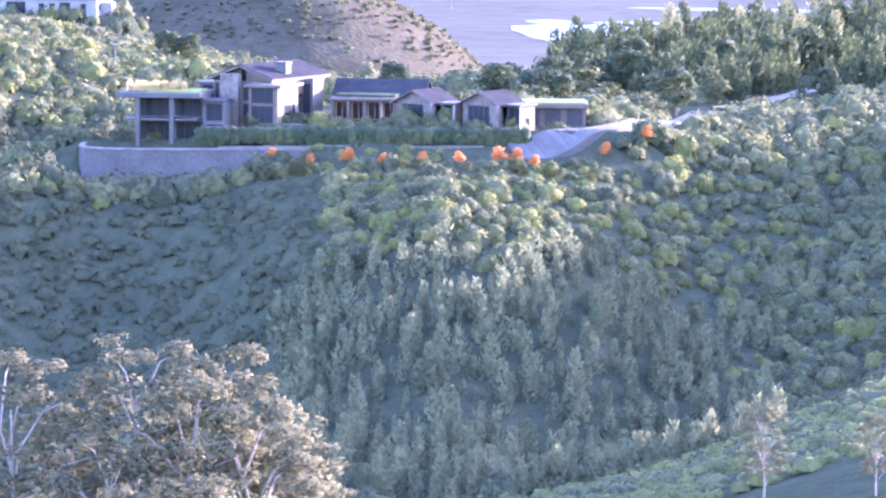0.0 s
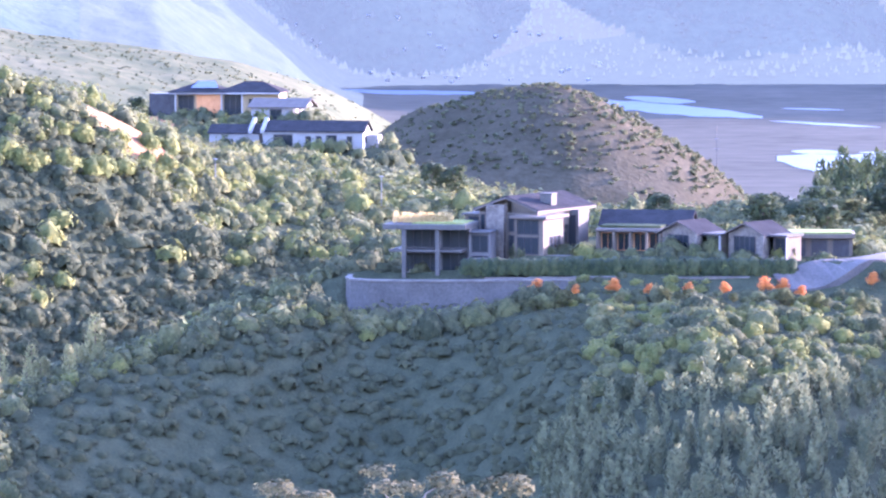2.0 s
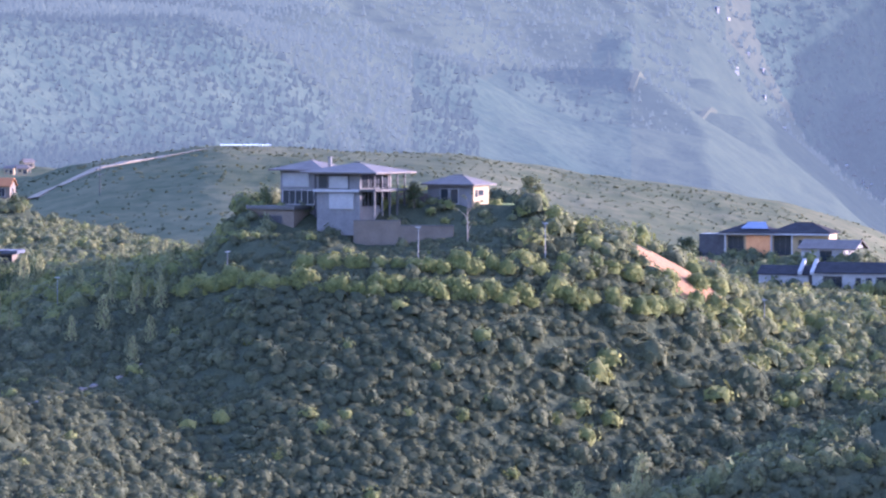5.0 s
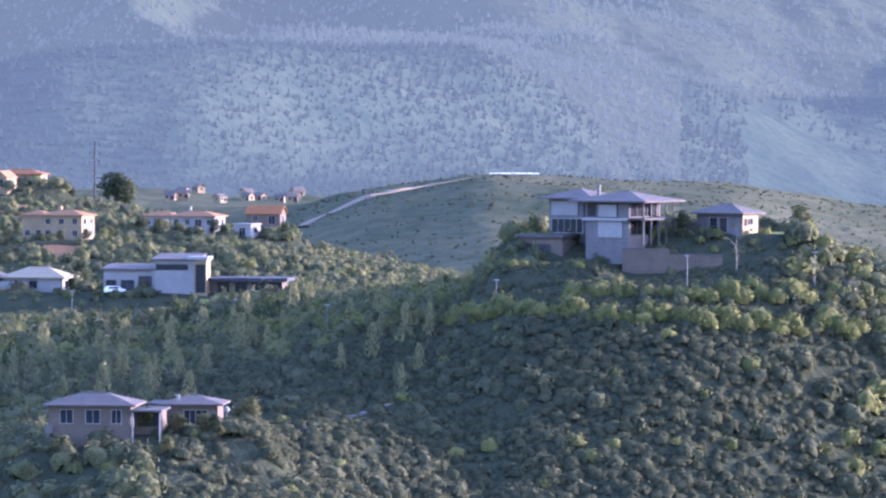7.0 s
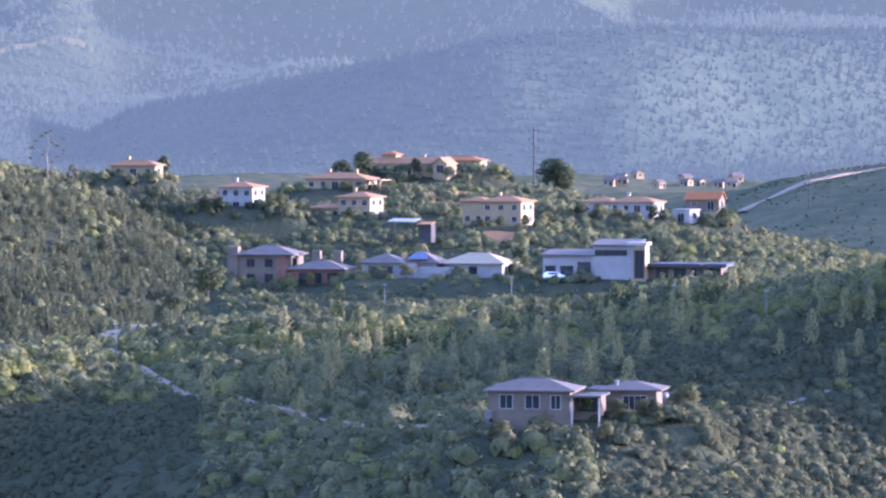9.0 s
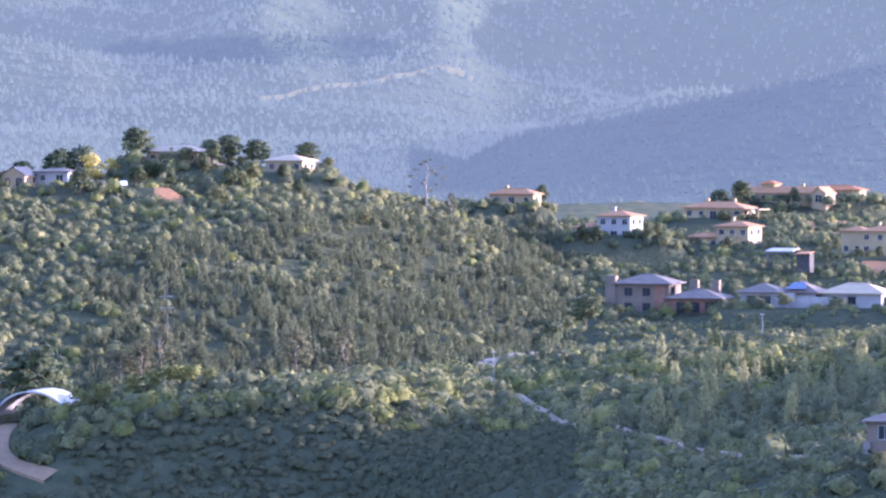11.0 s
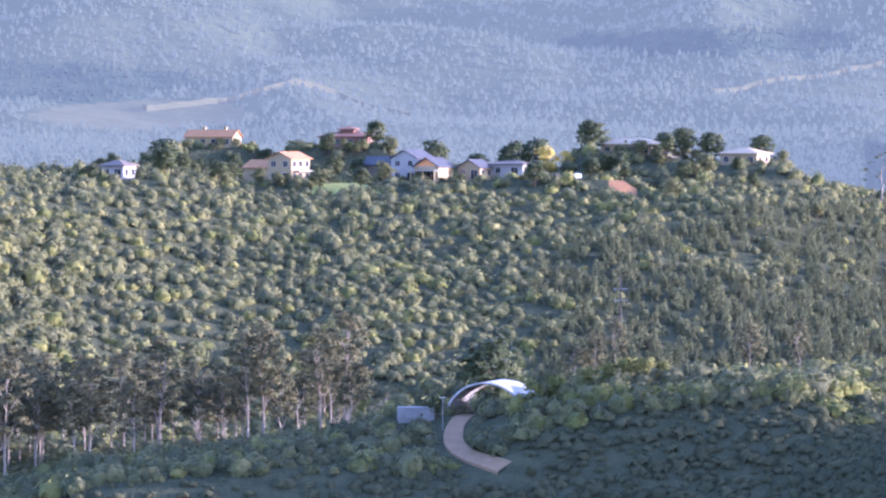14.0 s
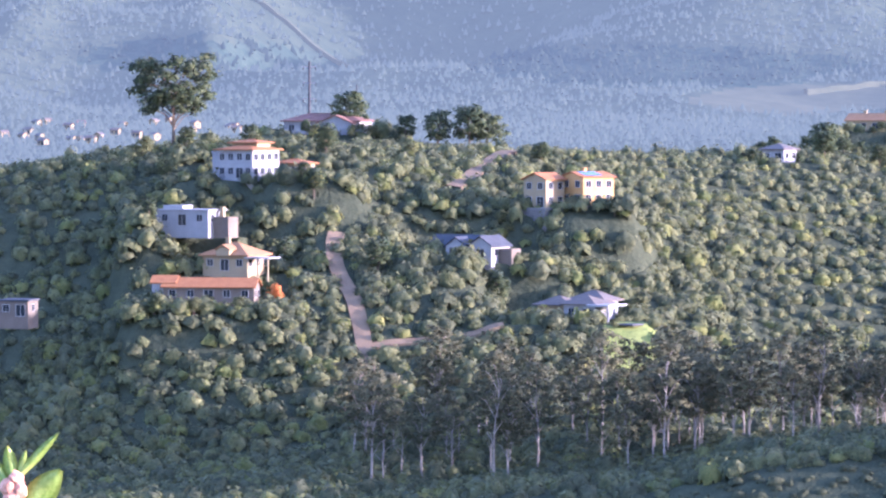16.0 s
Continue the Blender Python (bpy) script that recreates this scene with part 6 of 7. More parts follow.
def far_panels():
    r = thing("solar_array", stand(-14.35, 1790, ground_z(-14.35, 1790), 0), "long solar array on the far hill, sun glint painted white", "solar panels")
    for i in range(8):
        # sun glint put in as white paint on panels laid nearly flat
        tilt(r, [(-11 + i * 2.8, 0, 1.5), (-8.4 + i * 2.8, 0, 1.5), (-8.4 + i * 2.8, 9, 1.7), (-11 + i * 2.8, 9, 1.7)], 0.12, "paint_white", "panel")
        post(r, -9.7 + i * 2.8, 2, -2, 1.9, 0.2, "steel")


far_panels()
villa("grey farm shed beside a green field by the lagoon", -0.4, 1950, ground_z(-0.4, 1950) + 2, -15, 16, 9, 1, "gable", "grey", "slate", 2, 3, 2, 0)

# far town in the valley
rng_t = random.Random(4)
T = "valley town"
town = shore = None
for i in range(88):
    if i < 16:
        az, d = rng_t.uniform(-19.6, -17.2), rng_t.uniform(2130, 2270)
    elif i < 46:
        az, d = rng_t.uniform(-49.3, -45.6), rng_t.uniform(2500, 2850)
    else:
        az, d = rng_t.uniform(-8, -1.5), rng_t.uniform(4500, 4640)
    m = stand(az, d, ground_z(az, d) + 0.6, rng_t.uniform(-60, 60))
    if town is None:
        town = villa("small white house in the distant valley town", az, d, ground_z(az, d) + 0.6, 0, 5.5, 5, 1, "gable", "cream", "greyroof", 1.3, 2, 1, 0, group=T, deep=6)
    elif i < 46:
        copy_thing(town, m)
    elif shore is None:
        shore = villa("white cottage scattered on the far shore's slope", az, d, ground_z(az, d) + 0.6, 20, 7, 5, 1, "gable", "white", "trim", 1.3, 0, 0, 0, group="shore houses", deep=6)
    else:
        copy_thing(shore, m @ Matrix.Scale(rng_t.uniform(0.45, 0.8), 4))


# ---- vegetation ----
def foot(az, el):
    """The distance at which the camera's ray of that bearing and elevation meets the ground."""
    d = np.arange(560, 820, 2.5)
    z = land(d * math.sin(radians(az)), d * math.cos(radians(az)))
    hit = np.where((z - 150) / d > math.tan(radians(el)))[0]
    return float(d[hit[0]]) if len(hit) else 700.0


def plant():
    rng = np.random.RandomState(3)
    rich = [crown(rng, 2, 110, 0.2, 0.95) for _ in range(7)]
    usual = [crown(rng, 1, 44, 0.24, 0.92) for _ in range(14)]
    low = [crown(rng, 1, 26, 0.24, 0.75, -0.1, 0.35) for _ in range(10)]
    fir = [spire(rng, 74, 0.17 + 0.05 * (i % 3)) for i in range(6)]
    thin = [spire(rng, 36, 0.27) for i in range(6)]
    p = np.concatenate([spots(-50.5, 8.5, 360, 640, 2.55, rng), spots(-50.5, 8.5, 640, 1090, 2.9, rng, 0.0007), spots(-50.5, -38.5, 690, 780, 4.2, rng), spots(-50, -43.5, 700, 800, 3.0, rng), spots(-26.5, -16.5, 1100, 1185, 3.6, rng), spots(-48.5, -38.5, 780, 890, 3.4, rng), spots(-14, -4, 540, 650, 1.9, rng), spots(-19.5, -11, 480, 640, 2.0, rng), spots(-34.5, -25, 606, 655, 1.9, rng), spots(-10, -1.6, 458, 536, 1.9, rng), spots(1, 7, 340, 415, 1.8, rng)])
    for q in np.arange(-5.2, -2.4, 0.25):
        CLEAR.append((*at(q, 551, 0).xy, 4.5))
    p = p[free(p, -0.8)]
    for slot, a0, a1, d0, d1 in PATCHES:
        if d1 < 1100 and slot in (3, 4):
            p = p[((p[:, 2] - (a0 + a1) / 2) / ((a1 - a0) / 2)) ** 2 + ((p[:, 3] - (d0 + d1) / 2) / ((d1 - d0) / 2)) ** 2 > 0.8]
    a, d = p[:, 2], p[:, 3]
    z = land(p[:, 0], p[:, 1])
    patch = fbm(p[:, 0] / 45, p[:, 1] / 45, 3)
    fine = fbm(p[:, 0] / 14 + 9, p[:, 1] / 14, 2)
    spur = np.interp(a, (-17, -13, -10.8, -8.4, -5.7, -3), (478, 480, 500, 522, 537, 540))
    # stretches of the plan
    meadow = (a > -10) & (a < -1.6) & (d < spur - 6) & (d > 455)
    shade = (a > -14) & (a < -4) & (d > 540) & (d < 650)
    heath = (a > -19.5) & (a <= -11) & (d < 640) & (d > 470)
    knoll = (a < -25) & (d < 650)
    right = (a > 3.4) & (d < 590) & (d > 415)
    bank = (a > 1) & (d <= 415)
    nose = (a > -2.2) & (a < 4.6) & (d > 470) & (d < 552)
    burnt = (a < -25.2) & (a > -32) & (d > 730) & (d < 985 + (a + 28) * 20) & (fine + (d < 880) * 0.1 > -0.2 - (a + 28) * 0.02)
    crest = (d > 640) & (d < 720) & (a > -28) & (a < -3)
    dens = np.full(len(p), 0.95) + patch * 0.5
    dens[meadow] = 0.7 + patch[meadow] * 1.2
    dens[shade] = 1.0
    dens[heath] = 0.95 + patch[heath] * 0.5
    dens[knoll] = 1.0
    dens[(d < 430) & (a < -12)] = 0
    steep = np.degrees(np.arctan2(z - 150, d))
    seen = in_view(a, d, z) & (steep > np.interp(a, (-22, -19, -15, -12, -6), (-5.9, -6.0, -6.6, -8, -11))) & (a < 6.8)
    keep = np.where(seen, 1.0, 9.0) * rng.rand(len(p))
    k = keep < np.clip(dens, 0, 1)
    p, a, d, z, patch, fine = p[k], a[k], d[k], z[k], patch[k], fine[k]
    meadow, shade, heath, knoll, right, nose, burnt, crest, bank = (q[k] for q in (meadow, shade, heath, knoll, right, nose, burnt, crest, bank))
    n = len(p)
    r = rng.rand(n)
    pos = np.stack([p[:, 0], p[:, 1], z - 0.25], 1)
    size = 1.5 + 1.5 * rng.rand(n) ** 2 + patch * 0.9
    tall = np.where(rng.rand(n) < 0.08, 1.25 + 0.4 * rng.rand(n), 0.85 + 0.3 * rng.rand(n))
    flat = meadow | (shade & (r < 0.9)) | knoll | (heath & (r < 0.75)) | bank
    size[flat] = 0.9 + 0.9 * rng.rand(flat.sum()) ** 2
    tall[flat] = 0.85 + 0.4 * rng.rand(flat.sum())
    size[d > 830] *= 0.87
    size[heath & ~flat] *= 0.72
    size[right] *= 0.8
    size[nose] *= 0.75
    size[(a > -3.2) & (a < 2.9) & (d > 530) & (d < 556)] *= 0.7
    size[(a < -17) & (a > -25.5) & (d > 740) & (d < 812)] *= 0.6
    size[(a < -10.5) & (a > -15) & (d > 625) & (d < 660)] *= 0.6
    kind = np.where(r < 0.62, 0, np.where(r < 0.9, 1, 2))
    # shaded stretches take grey scrub, sunlit ones brighter shrubs: light set by colour
    kind[(meadow | shade | heath | knoll) & (kind == 2) & (rng.rand(n) < 0.8)] = 1
    kind[nose & (rng.rand(n) < 0.3)] = 2
    kind[bank & (rng.rand(n) < 0.5)] = 2
    kind[crest & (rng.rand(n) < 0.2)] = 2
    firs = ((a > -2.4) & (a < 4.8) & (d < 505) & (d > 410) & (fine + (495 - d) / 120 > -0.12)) | ((a > -24.5) & (a < -14) & (d > 590) & (d < 745) & (fine > 0.16)) | ((a > 1.5) & (d > 660) & (fine > -0.2))
    kind[firs] = 3
    kind[burnt & (rng.rand(n) < 0.85)] = 4
    detail = ((d < 560) & (a > -3.5) & ~flat)
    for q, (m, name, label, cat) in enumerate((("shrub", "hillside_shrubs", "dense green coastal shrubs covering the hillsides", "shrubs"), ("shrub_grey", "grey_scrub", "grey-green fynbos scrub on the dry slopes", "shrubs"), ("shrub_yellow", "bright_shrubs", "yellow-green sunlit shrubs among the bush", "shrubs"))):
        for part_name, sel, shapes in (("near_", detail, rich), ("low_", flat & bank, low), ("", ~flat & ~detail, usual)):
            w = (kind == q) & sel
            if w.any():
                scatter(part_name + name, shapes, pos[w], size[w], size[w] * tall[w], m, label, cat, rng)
    w = flat & ~bank & (kind < 3)
    scatter("low_scrub", low, pos[w], size[w], size[w] * tall[w], "low_scrub", "low grey-green scrub in the shade of the slopes", "shrubs", rng)
    # rows of rounded bushes along the crest roads, placed to fit the camera's view
    row = []
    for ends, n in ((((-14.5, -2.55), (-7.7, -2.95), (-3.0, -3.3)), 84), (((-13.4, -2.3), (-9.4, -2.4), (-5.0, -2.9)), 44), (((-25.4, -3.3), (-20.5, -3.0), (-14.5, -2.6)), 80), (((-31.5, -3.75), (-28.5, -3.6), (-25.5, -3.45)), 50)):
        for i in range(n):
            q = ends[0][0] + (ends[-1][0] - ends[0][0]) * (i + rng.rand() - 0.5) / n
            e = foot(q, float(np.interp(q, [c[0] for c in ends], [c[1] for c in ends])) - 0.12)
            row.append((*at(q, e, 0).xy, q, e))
    row = np.array(row)
    row = row[free(row, 0.5)]
    big = 1.5 + 1.1 * rng.rand(len(row))
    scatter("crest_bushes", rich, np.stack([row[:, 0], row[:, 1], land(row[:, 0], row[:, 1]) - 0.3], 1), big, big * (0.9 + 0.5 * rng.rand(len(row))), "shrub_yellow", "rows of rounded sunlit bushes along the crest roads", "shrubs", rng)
    w = kind == 3
    hgt = 2.3 + 3.2 * rng.rand(w.sum()) ** 1.5
    back = d[w] > 655
    hgt[back & (a[w] > 1)] *= 1.7
    for name, sel, m, label in (("young_conifers", ~back, "conifer", "stand of young feathery grey-green conifers"), ("back_conifers", back, "dark_tree", "dark green conifers along the crests")):
        scatter(name, fir, pos[w][sel], hgt[sel] * 1.05, hgt[sel], m, label, "trees", rng)
    q = np.where(kind == 4)[0]
    q = np.concatenate([q, q, q])
    jit = pos[q] + np.stack([rng.randn(len(q)) * 1.3, rng.randn(len(q)) * 1.3, np.zeros(len(q))], 1)
    jit[:, 2] = land(jit[:, 0], jit[:, 1]) - 0.2
    hgt = 1.8 + 2.4 * rng.rand(len(q)) ** 1.5
    scatter("dry_woodland", thin, jit, hgt * 0.9, hgt, "dry_wood", "thin grey-brown dry woodland on the hillside", "trees", rng)
    # far forest
    tree = []
    for _ in range(4):
        v, n = [(0, 0, 1.0)], [(0, 0, 1)]
        for j in range(5):
            u = 6.2832 * j / 5 + rng.rand() * 0.6
            v.append((0.3 * math.cos(u) * (0.7 + 0.6 * rng.rand()), 0.3 * math.sin(u) * (0.7 + 0.6 * rng.rand()), 0.1 + 0.2 * rng.rand()))
            n.append((math.cos(u), math.sin(u), 3.0))
        tree.append(wind(v, [(0, 1 + j, 1 + (j + 1) % 5) for j in range(5)], n))
    p = np.concatenate([spots(-50.5, -11, 2260, 3500, 7.0, rng, 0.0001), spots(-27, -11, 2300, 3200, 7.5, rng, 0.0001), spots(-50.5, -8, 3500, 4860, 11, rng, 0.0001), spots(-9, 2.5, 4520, 4900, 9, rng), spots(-5, 1, 1420, 1600, 3.6, rng), spots(-21, -4, 1450, 1850, 5.5, rng), spots(-6, 8, 1230, 2300, 13, rng)])
    z = land(p[:, 0], p[:, 1])
    patch = fbm(p[:, 0] / 240, p[:, 1] / 240, 3)
    d = p[:, 3]
    ok = ((z > 14) | (d < 2300)) & ((d < 2300) | (d > 4500) | (far_cover(p[:, 2], d, z) != 7)) & (rng.rand(len(p)) < np.clip(0.9 + patch * 0.7, 0.1, 1))
    p, z, d = p[ok], z[ok], d[ok]
    h = np.where(d > 2200, (3.5 + 6.5 * rng.rand(len(p)) ** 2) * np.clip(d / 3900, 0.5, 1.2), np.where((p[:, 2] < -4) & (d > 1440), 0.5 + 0.9 * rng.rand(len(p)), 0.9 + 1.3 * rng.rand(len(p))))
    w = np.where(d > 2200, h * (0.8 + 0.5 * rng.rand(len(p))), 4.5)
    q = d > 2200
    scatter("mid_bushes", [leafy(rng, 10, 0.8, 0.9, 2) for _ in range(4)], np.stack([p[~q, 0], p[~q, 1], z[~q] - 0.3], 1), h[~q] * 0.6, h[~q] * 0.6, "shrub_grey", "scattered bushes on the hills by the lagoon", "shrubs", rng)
    p, z, w, h, d = p[q], z[q], w[q], h[q], d[q]
    # trees on the darkened faces take the shaded colour too
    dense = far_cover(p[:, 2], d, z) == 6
    for name, sel, m, label in (("far_forest", ~dense, "far_tree", "hazy forest on the distant mountain slopes"), ("far_plantation", dense, "shade_wood_tree", "dark blue-green wood on the mountain spurs, shade put in its colour")):
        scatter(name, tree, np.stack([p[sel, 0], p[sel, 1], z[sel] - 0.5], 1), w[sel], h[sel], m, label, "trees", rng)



plant()


def lone_trees():
    gums = [limb_tree("gum_tree", 11 + i, 17 + 2 * i, 4.6, 0.42, 22, 1.5, "gum", "bark", "tall gum tree with pale trunk and brownish crown", trunk=0.3) for i in range(4)]
    wide = [limb_tree("gum_tree", 31 + i, 20 + 2 * i, 6.5, 0.3, 36, 1.45, "gum", "bark", "broad gum tree with pale limbs and lit tan foliage", trunk=0.36, sprays=150, leaf=0.19, squash=0.65) for i in range(3)]
    dark = [limb_tree("tree", 51 + i, 7, 2.7, 0.3, 16, 1.5, "dark_tree", "bark_dark", "dark green round-crowned tree beside the ridge houses", trunk=0.25) for i in range(3)]
    green = [limb_tree("tree", 61 + i, 5, 2.2, 0.25, 12, 1.3, "shrub", "bark_dark", "mid-green bushy tree among the shrubs", trunk=0.18) for i in range(3)]
    bare = [limb_tree("bare_tree", 71, 9, 3.4, 0.4, 14, 0.45, "shrub_grey", "bark", "nearly bare tree with thin pale branches", trunk=0.16)]
    yellow = limb_tree("blossom_tree", 81, 6, 1.8, 0.3, 12, 1.1, "yellow", "bark_dark", "yellow blossoming tree on the ridge", trunk=0.16)
    orange = limb_tree("flowering_bush", 82, 2.4, 0.6, 0.35, 8, 0.7, "orange", "bark_dark", "small round bush covered in orange flowers", "bush", trunk=0.08)
    umbrella = limb_tree("umbrella_tree", 83, 19, 8.5, 0.42, 66, 1.95, "dark_tree", "bark_dark", "lone tall flat-topped tree on the ridge", trunk=0.45, flat=0.8)
    lit = limb_tree("bright_bush", 84, 3.2, 1.2, 0.25, 10, 1.0, "shrub_yellow", "bark_dark", "yellow-green sunlit bush on the crest", "bush", trunk=0.1)
    pine = []
    for i in range(3):
        rng = np.random.RandomState(90 + i)
        r = tagged(new("pine_tree"), "narrow dark pine tree on the lower slope", "tree")
        part("trunk", tube(bmesh.new(), (0, 0, -1), (0, 0, 9), 0.2, 0.05, 7), M["bark_dark"], r)
        v, f, n = spire(rng, 170, 0.21)
        # the first model is dark green, the others carry the painted sunlit tone
        c = new("crown", mesh_from("crown", v * 10, f, M["sunlit_conifer" if i else "dark_tree"], True, n))
        c.parent = r
        pine.append(r)
    models = gums + wide + dark + green + bare + [yellow, orange, umbrella, lit] + pine
    rr = random.Random(5)
    # near gum trees at the foot of the view
    for a, d, s in ((-6.1, 325, 1.15), (-5.5, 335, 1.0), (-4.9, 318, 0.95), (-4.3, 330, 1.18), (-3.75, 322, 1.2), (-3.2, 332, 1.33), (-2.7, 318, 1.2), (-2.2, 325, 0.95), (-3.6, 300, 0.95), (-4.6, 300, 0.85), (4.6, 325, 0.34), (6.2, 318, 0.3)):
        put_tree(rr.choice(wide), a, d, s, rr.uniform(0, 360), group="near gum trees")
    # gum trees in the valley
    for i in range(58):
        a = rr.uniform(-44.4, -34.6)
        put_tree(rr.choice(gums), a, rr.uniform(690, 752) + max(0, -42 - a) * 2, rr.uniform(0.62, 0.98), rr.uniform(0, 360), group="valley gum trees")
    for i in range(26):
        put_tree(bare[0], rr.uniform(-44, -33.2), rr.uniform(700, 765), rr.uniform(0.8, 1.3), rr.uniform(0, 360), group="bare trees")
    put_tree(dark[0], -32.68, 725, 1.9, 20, label="dark dense tree standing behind the arched gate")
    for a, d in ((-33.75, 664), (-33.7, 660), (-32.1, 642.2), (-33.6, 668)):
        put_tree(rr.choice(green), a, d, rr.uniform(0.26, 0.38), rr.uniform(0, 360), group="gate bushes")
    put_tree(gums[2], -27.55, 575, 0.75, 60)
    for a, d in ((-31.5, 690), (-31.2, 694), (-30.9, 690), (-29.0, 690), (-28.3, 700)):
        put_tree(rr.choice(gums), a, d, 0.5, rr.uniform(0, 360))
    # ridge trees
    for a, d, s in ((-37.3, 1010, 1.25), (-35.88, 1040, 1.0), (-33.45, 1035, 1.25), (-32.85, 1010, 0.9), (-32.35, 1012, 1.25), (-32.05, 1015, 1.3), (-31.25, 1020, 1.2), (-29.95, 1020, 1.05), (-29.55, 1020, 1.1), (-28.85, 1022, 1.0), (-34.3, 1040, 0.9), (-44.0, 905, 1.3), (-42.75, 893, 1.1), (-42.3, 893, 1.35), (-42.05, 895, 1.2), (-37.3, 965, 1.0), (-20.0, 1150, 1.4), (-19.85, 1148, 1.2), (-23.0, 1130, 1.0), (-22.7, 1125, 0.9), (-21.2, 1160, 0.9), (-24.9, 800, 0.9), (-25.4, 770, 0.8), (-3.92, 716, 0.85), (-3.6, 716, 0.85), (-2.2, 640, 0.75), (-12.9, 1010, 1.0), (-8.1, 895, 0.9)):
        put_tree(rr.choice(dark), a, d, s, rr.uniform(0, 360), group="ridge trees")
    put_tree(yellow, -31.87, 1012, 1.35, 0)
    k = 0
    while k < 85:
        a, d = (rr.uniform(-38.3, -27.8), rr.uniform(972, 1040)) if k < 60 else (rr.uniform(-47.5, -40), rr.uniform(800, 880))
        p = at(a, d, 0)
        if free(np.array([[p.x, p.y, a, d]]), 2.5)[0]:
            put_tree(rr.choice(green + dark), a, d, rr.uniform(0.45, 0.95), rr.uniform(0, 360), group="trees among houses")
            k += 1
    put_tree(bare[0], -27.15, 1022, 1.5, 30, label="sparse bare tree on the ridge skyline")
    put_tree(gums[0], -26.8, 1020, 0.35, 30)
    put_tree(bare[0], -11.2, 640, 0.9, 10, label="leafless tree below the guest cottage")
    put_tree(orange, -45.05, 792, 1.6, 0)
    # orange bushes along the drive
    for a in (-2.45, -1.9, -1.35, -0.85, -0.3, 0.22, 0.78, 1.3, 2.3, 2.88):
        put_tree(orange, a, 539 + rr.uniform(-0.8, 0.8) + max(0, a - 1.5) * 9, rr.uniform(0.6, 0.95), rr.uniform(0, 360), -0.1, group="orange bushes")
    for i in range(16):
        put_tree(green[i % 3], rr.uniform(-2.6, 2.6), 536 + rr.uniform(-5, 0), rr.uniform(0.25, 0.42), rr.uniform(0, 360), group="garden bushes")
    # lit yellow bushes by the gate
    for a in (-32.05, -31.75, -31.3, -31.0, -30.75, -30.5):
        put_tree(lit, a, 662, rr.uniform(0.8, 1.1), rr.uniform(0, 360), group="gate bushes")
    # trees behind the house and on the right-hand crest
    for i in range(46):
        a = rr.uniform(-1.5, 6.8)
        put_tree(rr.choice(green + dark), a, rr.uniform(610, 700) + a * 6, rr.uniform(0.6, 1.1), rr.uniform(0, 360), group="back trees")
    for i in range(40):
        a = rr.uniform(1.8, 7)
        put_tree(rr.choice(pine[:1] * 3 + pine), a, rr.uniform(690, 740) + a * 5, rr.uniform(0.7, 1.15), rr.uniform(0, 360), group="crest pines")
    # pines in the hollow and on the dark slopes
    for i in range(46):
        a = rr.uniform(-14.2, -8.6)
        d = float(np.interp(a, (-14.2, -13, -10.8, -9.2, -8.4), (478, 480, 500, 515, 522))) + rr.uniform(-4, 12)
        put_tree(rr.choice(pine if a < -10.5 else pine[1:]), a, d, rr.uniform(0.45, 0.85), rr.uniform(0, 360), group="hollow pines")
    for i in range(70):
        a = rr.uniform(-25, -15.2)
        put_tree(rr.choice(pine[1:]), a, rr.uniform(600, 700), rr.uniform(0.35, 0.7), rr.uniform(0, 360), group="slope pines")
    for i in range(10):
        put_tree(rr.choice(pine[:1] + pine), rr.uniform(-30.5, -26.5), rr.uniform(545, 575), rr.uniform(0.7, 0.95), rr.uniform(0, 360), group="foot pines")
    put_tree(pine[1], -25.35 + 2.2, 640, 1.1, 0, label="tall lit pine above the hollow house")
    # bushes round the houses of the ridges and the street
    for i in range(150):
        pa, pd, pz, w, q = rr.choice(PADS[8:])
        side = rr.uniform(-1, 1)
        a = pa + math.degrees((w + 1.5) * side / pd)
        front = abs(side) < 0.85
        put_tree(rr.choice(green + dark[:1]), a, pd + ((-q - rr.uniform(1.5, 4)) if front and rr.random() < 0.7 else (q + rr.uniform(0, 4))), rr.uniform(0.3, 0.55) if front else rr.uniform(0.4, 0.8), rr.uniform(0, 360), group="garden shrubs")
    # the models themselves take places of their own
    spare = [(-39.2, 735), (-36.2, 728), (-35.1, 720), (-41.8, 742), (-2.5, 322), (-5.0, 322), (-6.6, 318), (-36.3, 1030), (-30.2, 1026), (-43.2, 895), (1.0, 650), (3.0, 655), (-2.9, 650), (-34.9, 740), (-31.6, 1018), (1.05, 541), (-46.5, 862), (-30.2, 664), (-12.2, 488), (-18.2, 650), (4.6, 735)]
    for o, (a, d) in zip(models, spare):
        o.matrix_world = stand(a, d, ground_z(a, d), 15) @ Matrix.Scale(1.0 if o is umbrella else 0.8, 4)


lone_trees()


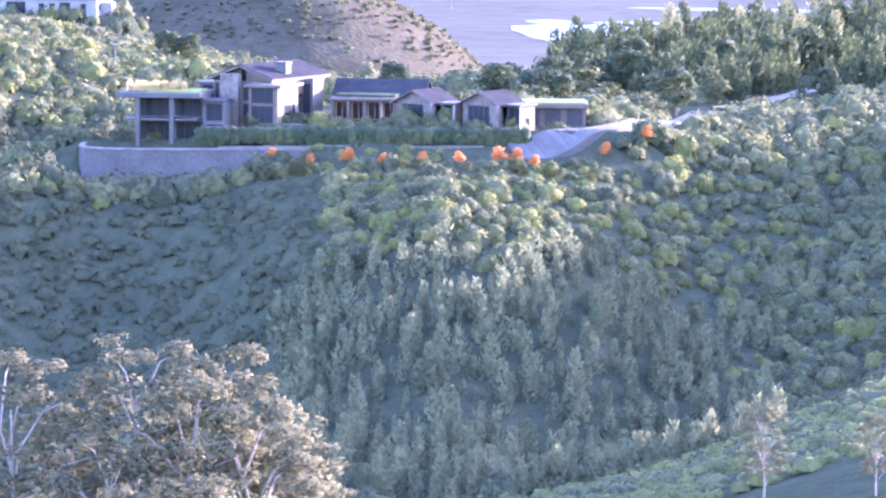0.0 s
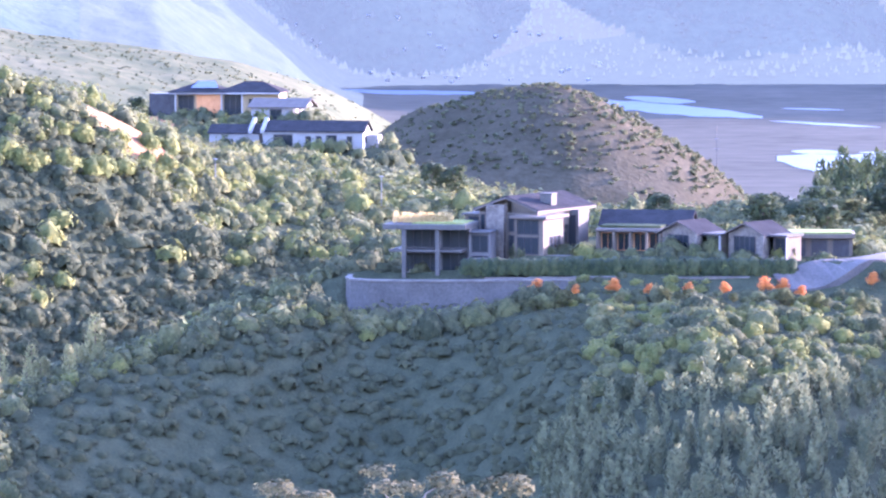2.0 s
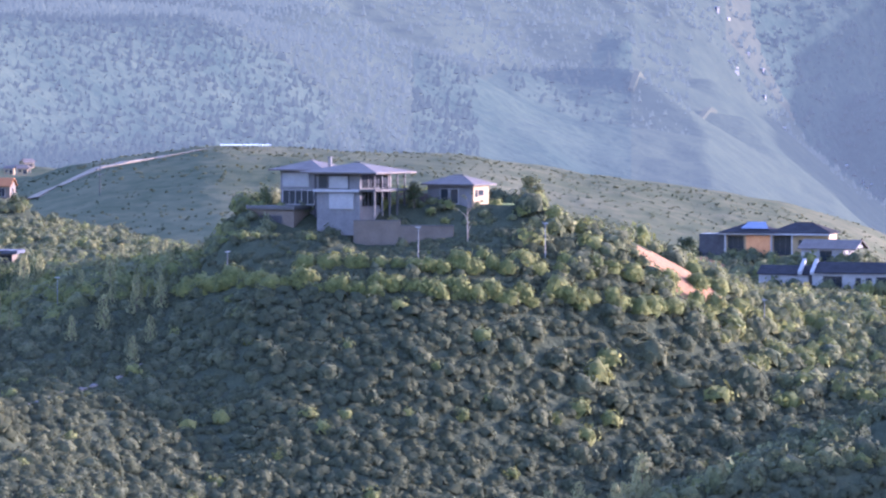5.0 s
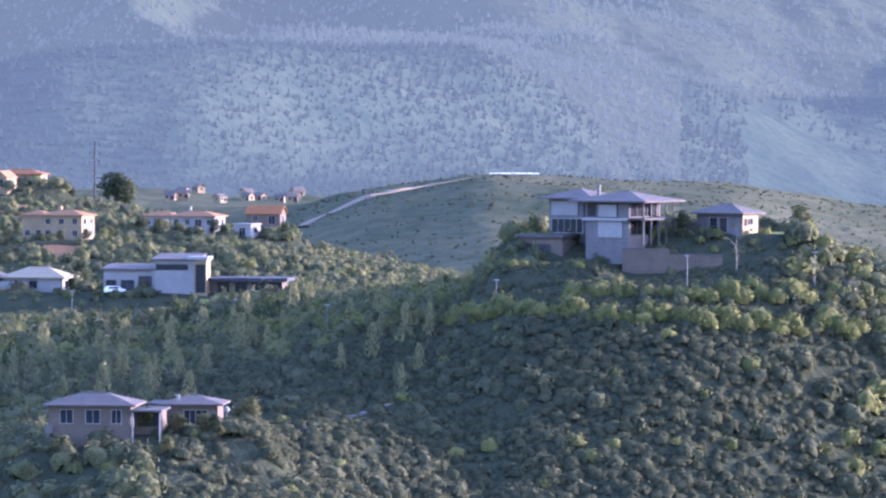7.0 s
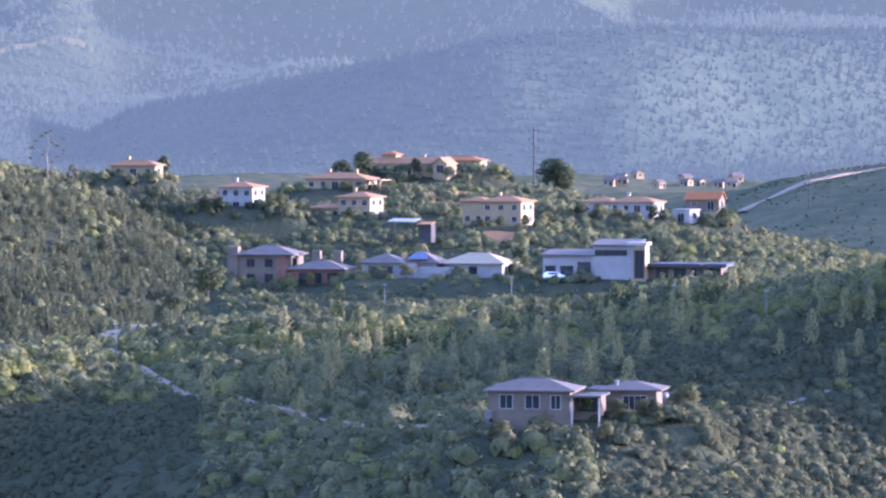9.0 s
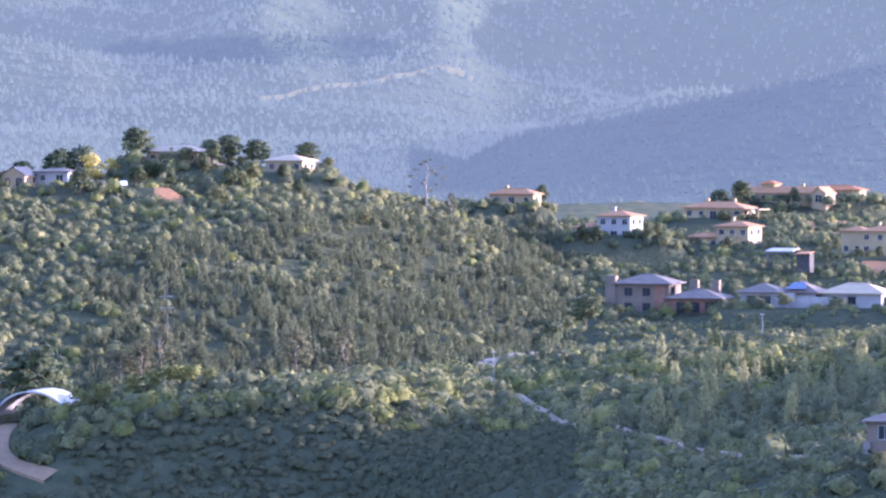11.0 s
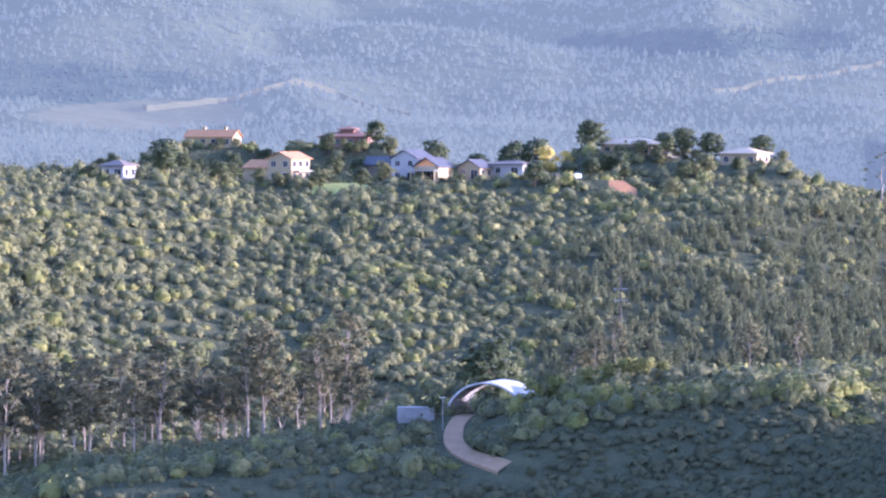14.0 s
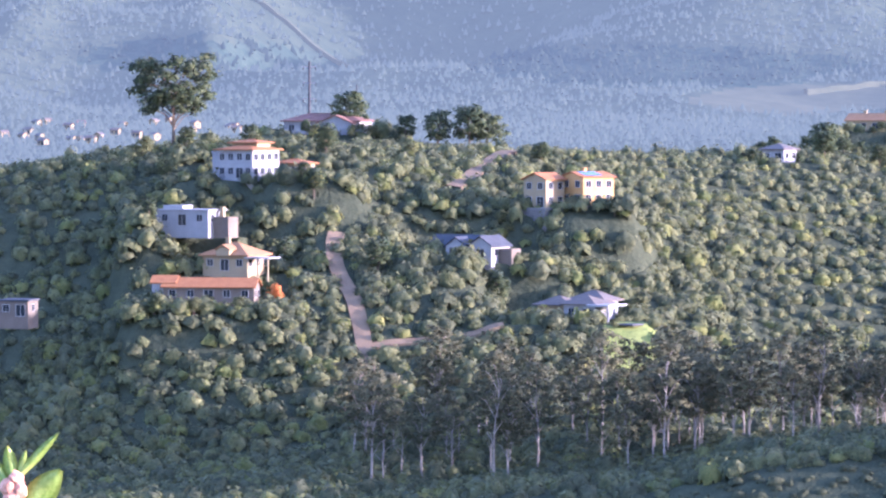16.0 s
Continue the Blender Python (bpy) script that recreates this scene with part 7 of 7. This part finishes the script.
def hedge():
    """A clipped hedge along the terrace and a strip of tall dry grass."""
    rng = np.random.RandomState(8)
    shapes = [bush(rng, 0.9, 3, 60, 0.2) for _ in range(4)]
    a = np.arange(-3.45, 1.15, 0.085)
    pos = np.array([tuple(at(q, 548.2 + rng.rand() * 0.6, 106.8 + rng.rand() * 0.2)) for q in a])
    r = tagged(new("hedge"), "long dark green hedge along the terrace wall", "hedge")
    r.location = at(-1.15, 548.5, 106.8)
    for k in range(0, len(a), 3):
        q = pos[k:k + 3] - np.array(r.location)
        v, f, n = join(shapes, q, np.full(len(q), 1.05), np.full(len(q), 2.1), rng.rand(len(q)) * 6, rng.randint(4, size=len(q)))
        ob = new("hedge_section", mesh_from("hedge_section", v, f, M["dark_tree"], True, n))
        ob.parent = r
    blades = [spire(rng, 26, 0.35) for _ in range(4)]
    for name, base, half, label in (("ornamental_grass", at(-4.05, 556, 113.55), 4.0, "tall golden ornamental grass on the roof"), ("dry_grass", at(-6.0, 552, 105.0), 4.6, "strip of dry golden grass on the bank")):
        k = 70
        pos = np.stack([base.x + rng.uniform(-half, half, k), base.y + rng.uniform(-1.2, 1.2, k), np.full(k, base.z)], 1)
        if name == "dry_grass":
            pos[:, 2] = land(pos[:, 0], pos[:, 1])
        h = rng.uniform(0.9, 1.6, k)
        v, f, n = join(blades, pos, h, h, rng.rand(k) * 6, rng.randint(4, size=k))
        tagged(new(name, mesh_from(name, v, f, M["thatch"], True, n)), label, "grass")


hedge()


def sprig():
    """The sprig of a plant close to the lens, at the end of the swing."""
    f = aim(42.679, -1.855)
    right = Vector((f.y, -f.x, 0)).normalized()
    up = right.cross(f)
    s = 4.0 / 7159

    def P(x, y, deep=0.0):
        return EYE + f * (4.0 + deep) + right * (x - 784) * s + up * (441 - y) * s
    r = tagged(new("plant_sprig"), "fresh green sprig with a reddish bud near the lens", "plant")
    for name, a, b, w in (("leaf", (25, 850), (104, 765), 9), ("leaf", (40, 910), (108, 832), 27), ("leaf", (20, 850), (12, 790), 13), ("leaf", (30, 852), (45, 797), 8), ("leaf", (10, 860), (-30, 800), 14)):
        a, b = Vector(a), Vector(b)
        side = Vector((-(b - a).y, (b - a).x)).normalized() * w
        bm = bmesh.new()
        rows = []
        for i in range(9):
            t = i / 8
            k = math.sin(math.pi * min(0.97, t * 0.9 + 0.08)) ** 0.8
            c = a.lerp(b, t)
            dip = 0.004 * math.sin(math.pi * t)
            rows.append([bm.verts.new(P(*(c + side * k * e), dip + 0.004 * abs(e))) for e in (-1, -0.5, 0, 0.5, 1)])
        for p, q in zip(rows[:-1], rows[1:]):
            for i in range(4):
                bm.faces.new((p[i], p[i + 1], q[i + 1], q[i])).smooth = True
        bmesh.ops.solidify(bm, geom=bm.faces[:], thickness=0.0006)
        part(name, bm, M["leaf_near"], r)
    for c, rad in (((28, 848), 15), ((15, 862), 17), ((34, 868), 16), ((22, 884), 18), ((30, 905), 15)):
        bm = bmesh.new()
        bmesh.ops.create_icosphere(bm, subdivisions=2, radius=rad * s, matrix=Matrix.Translation(P(*c)))
        for q in bm.verts:
            q.co += Vector([noise.noise(q.co * 400 + Vector((i * 9, 0, 0))) for i in range(3)]) * 0.003
        part("bud", bm, M["stem"], r, "reddish bud")
    part("stem", tube(bmesh.new(), P(22, 890), P(10, 1400, -0.2), 0.006, 0.008, 8), M["stem"], r)
    base = P(10, 1400, -0.2)
    part("stalk", tube(bmesh.new(), base, (base.x, base.y, ground_z(math.degrees(math.atan2(base.x, base.y)), math.hypot(base.x, base.y)) - 0.1), 0.008, 0.012, 8), M["stem"], r)


sprig()
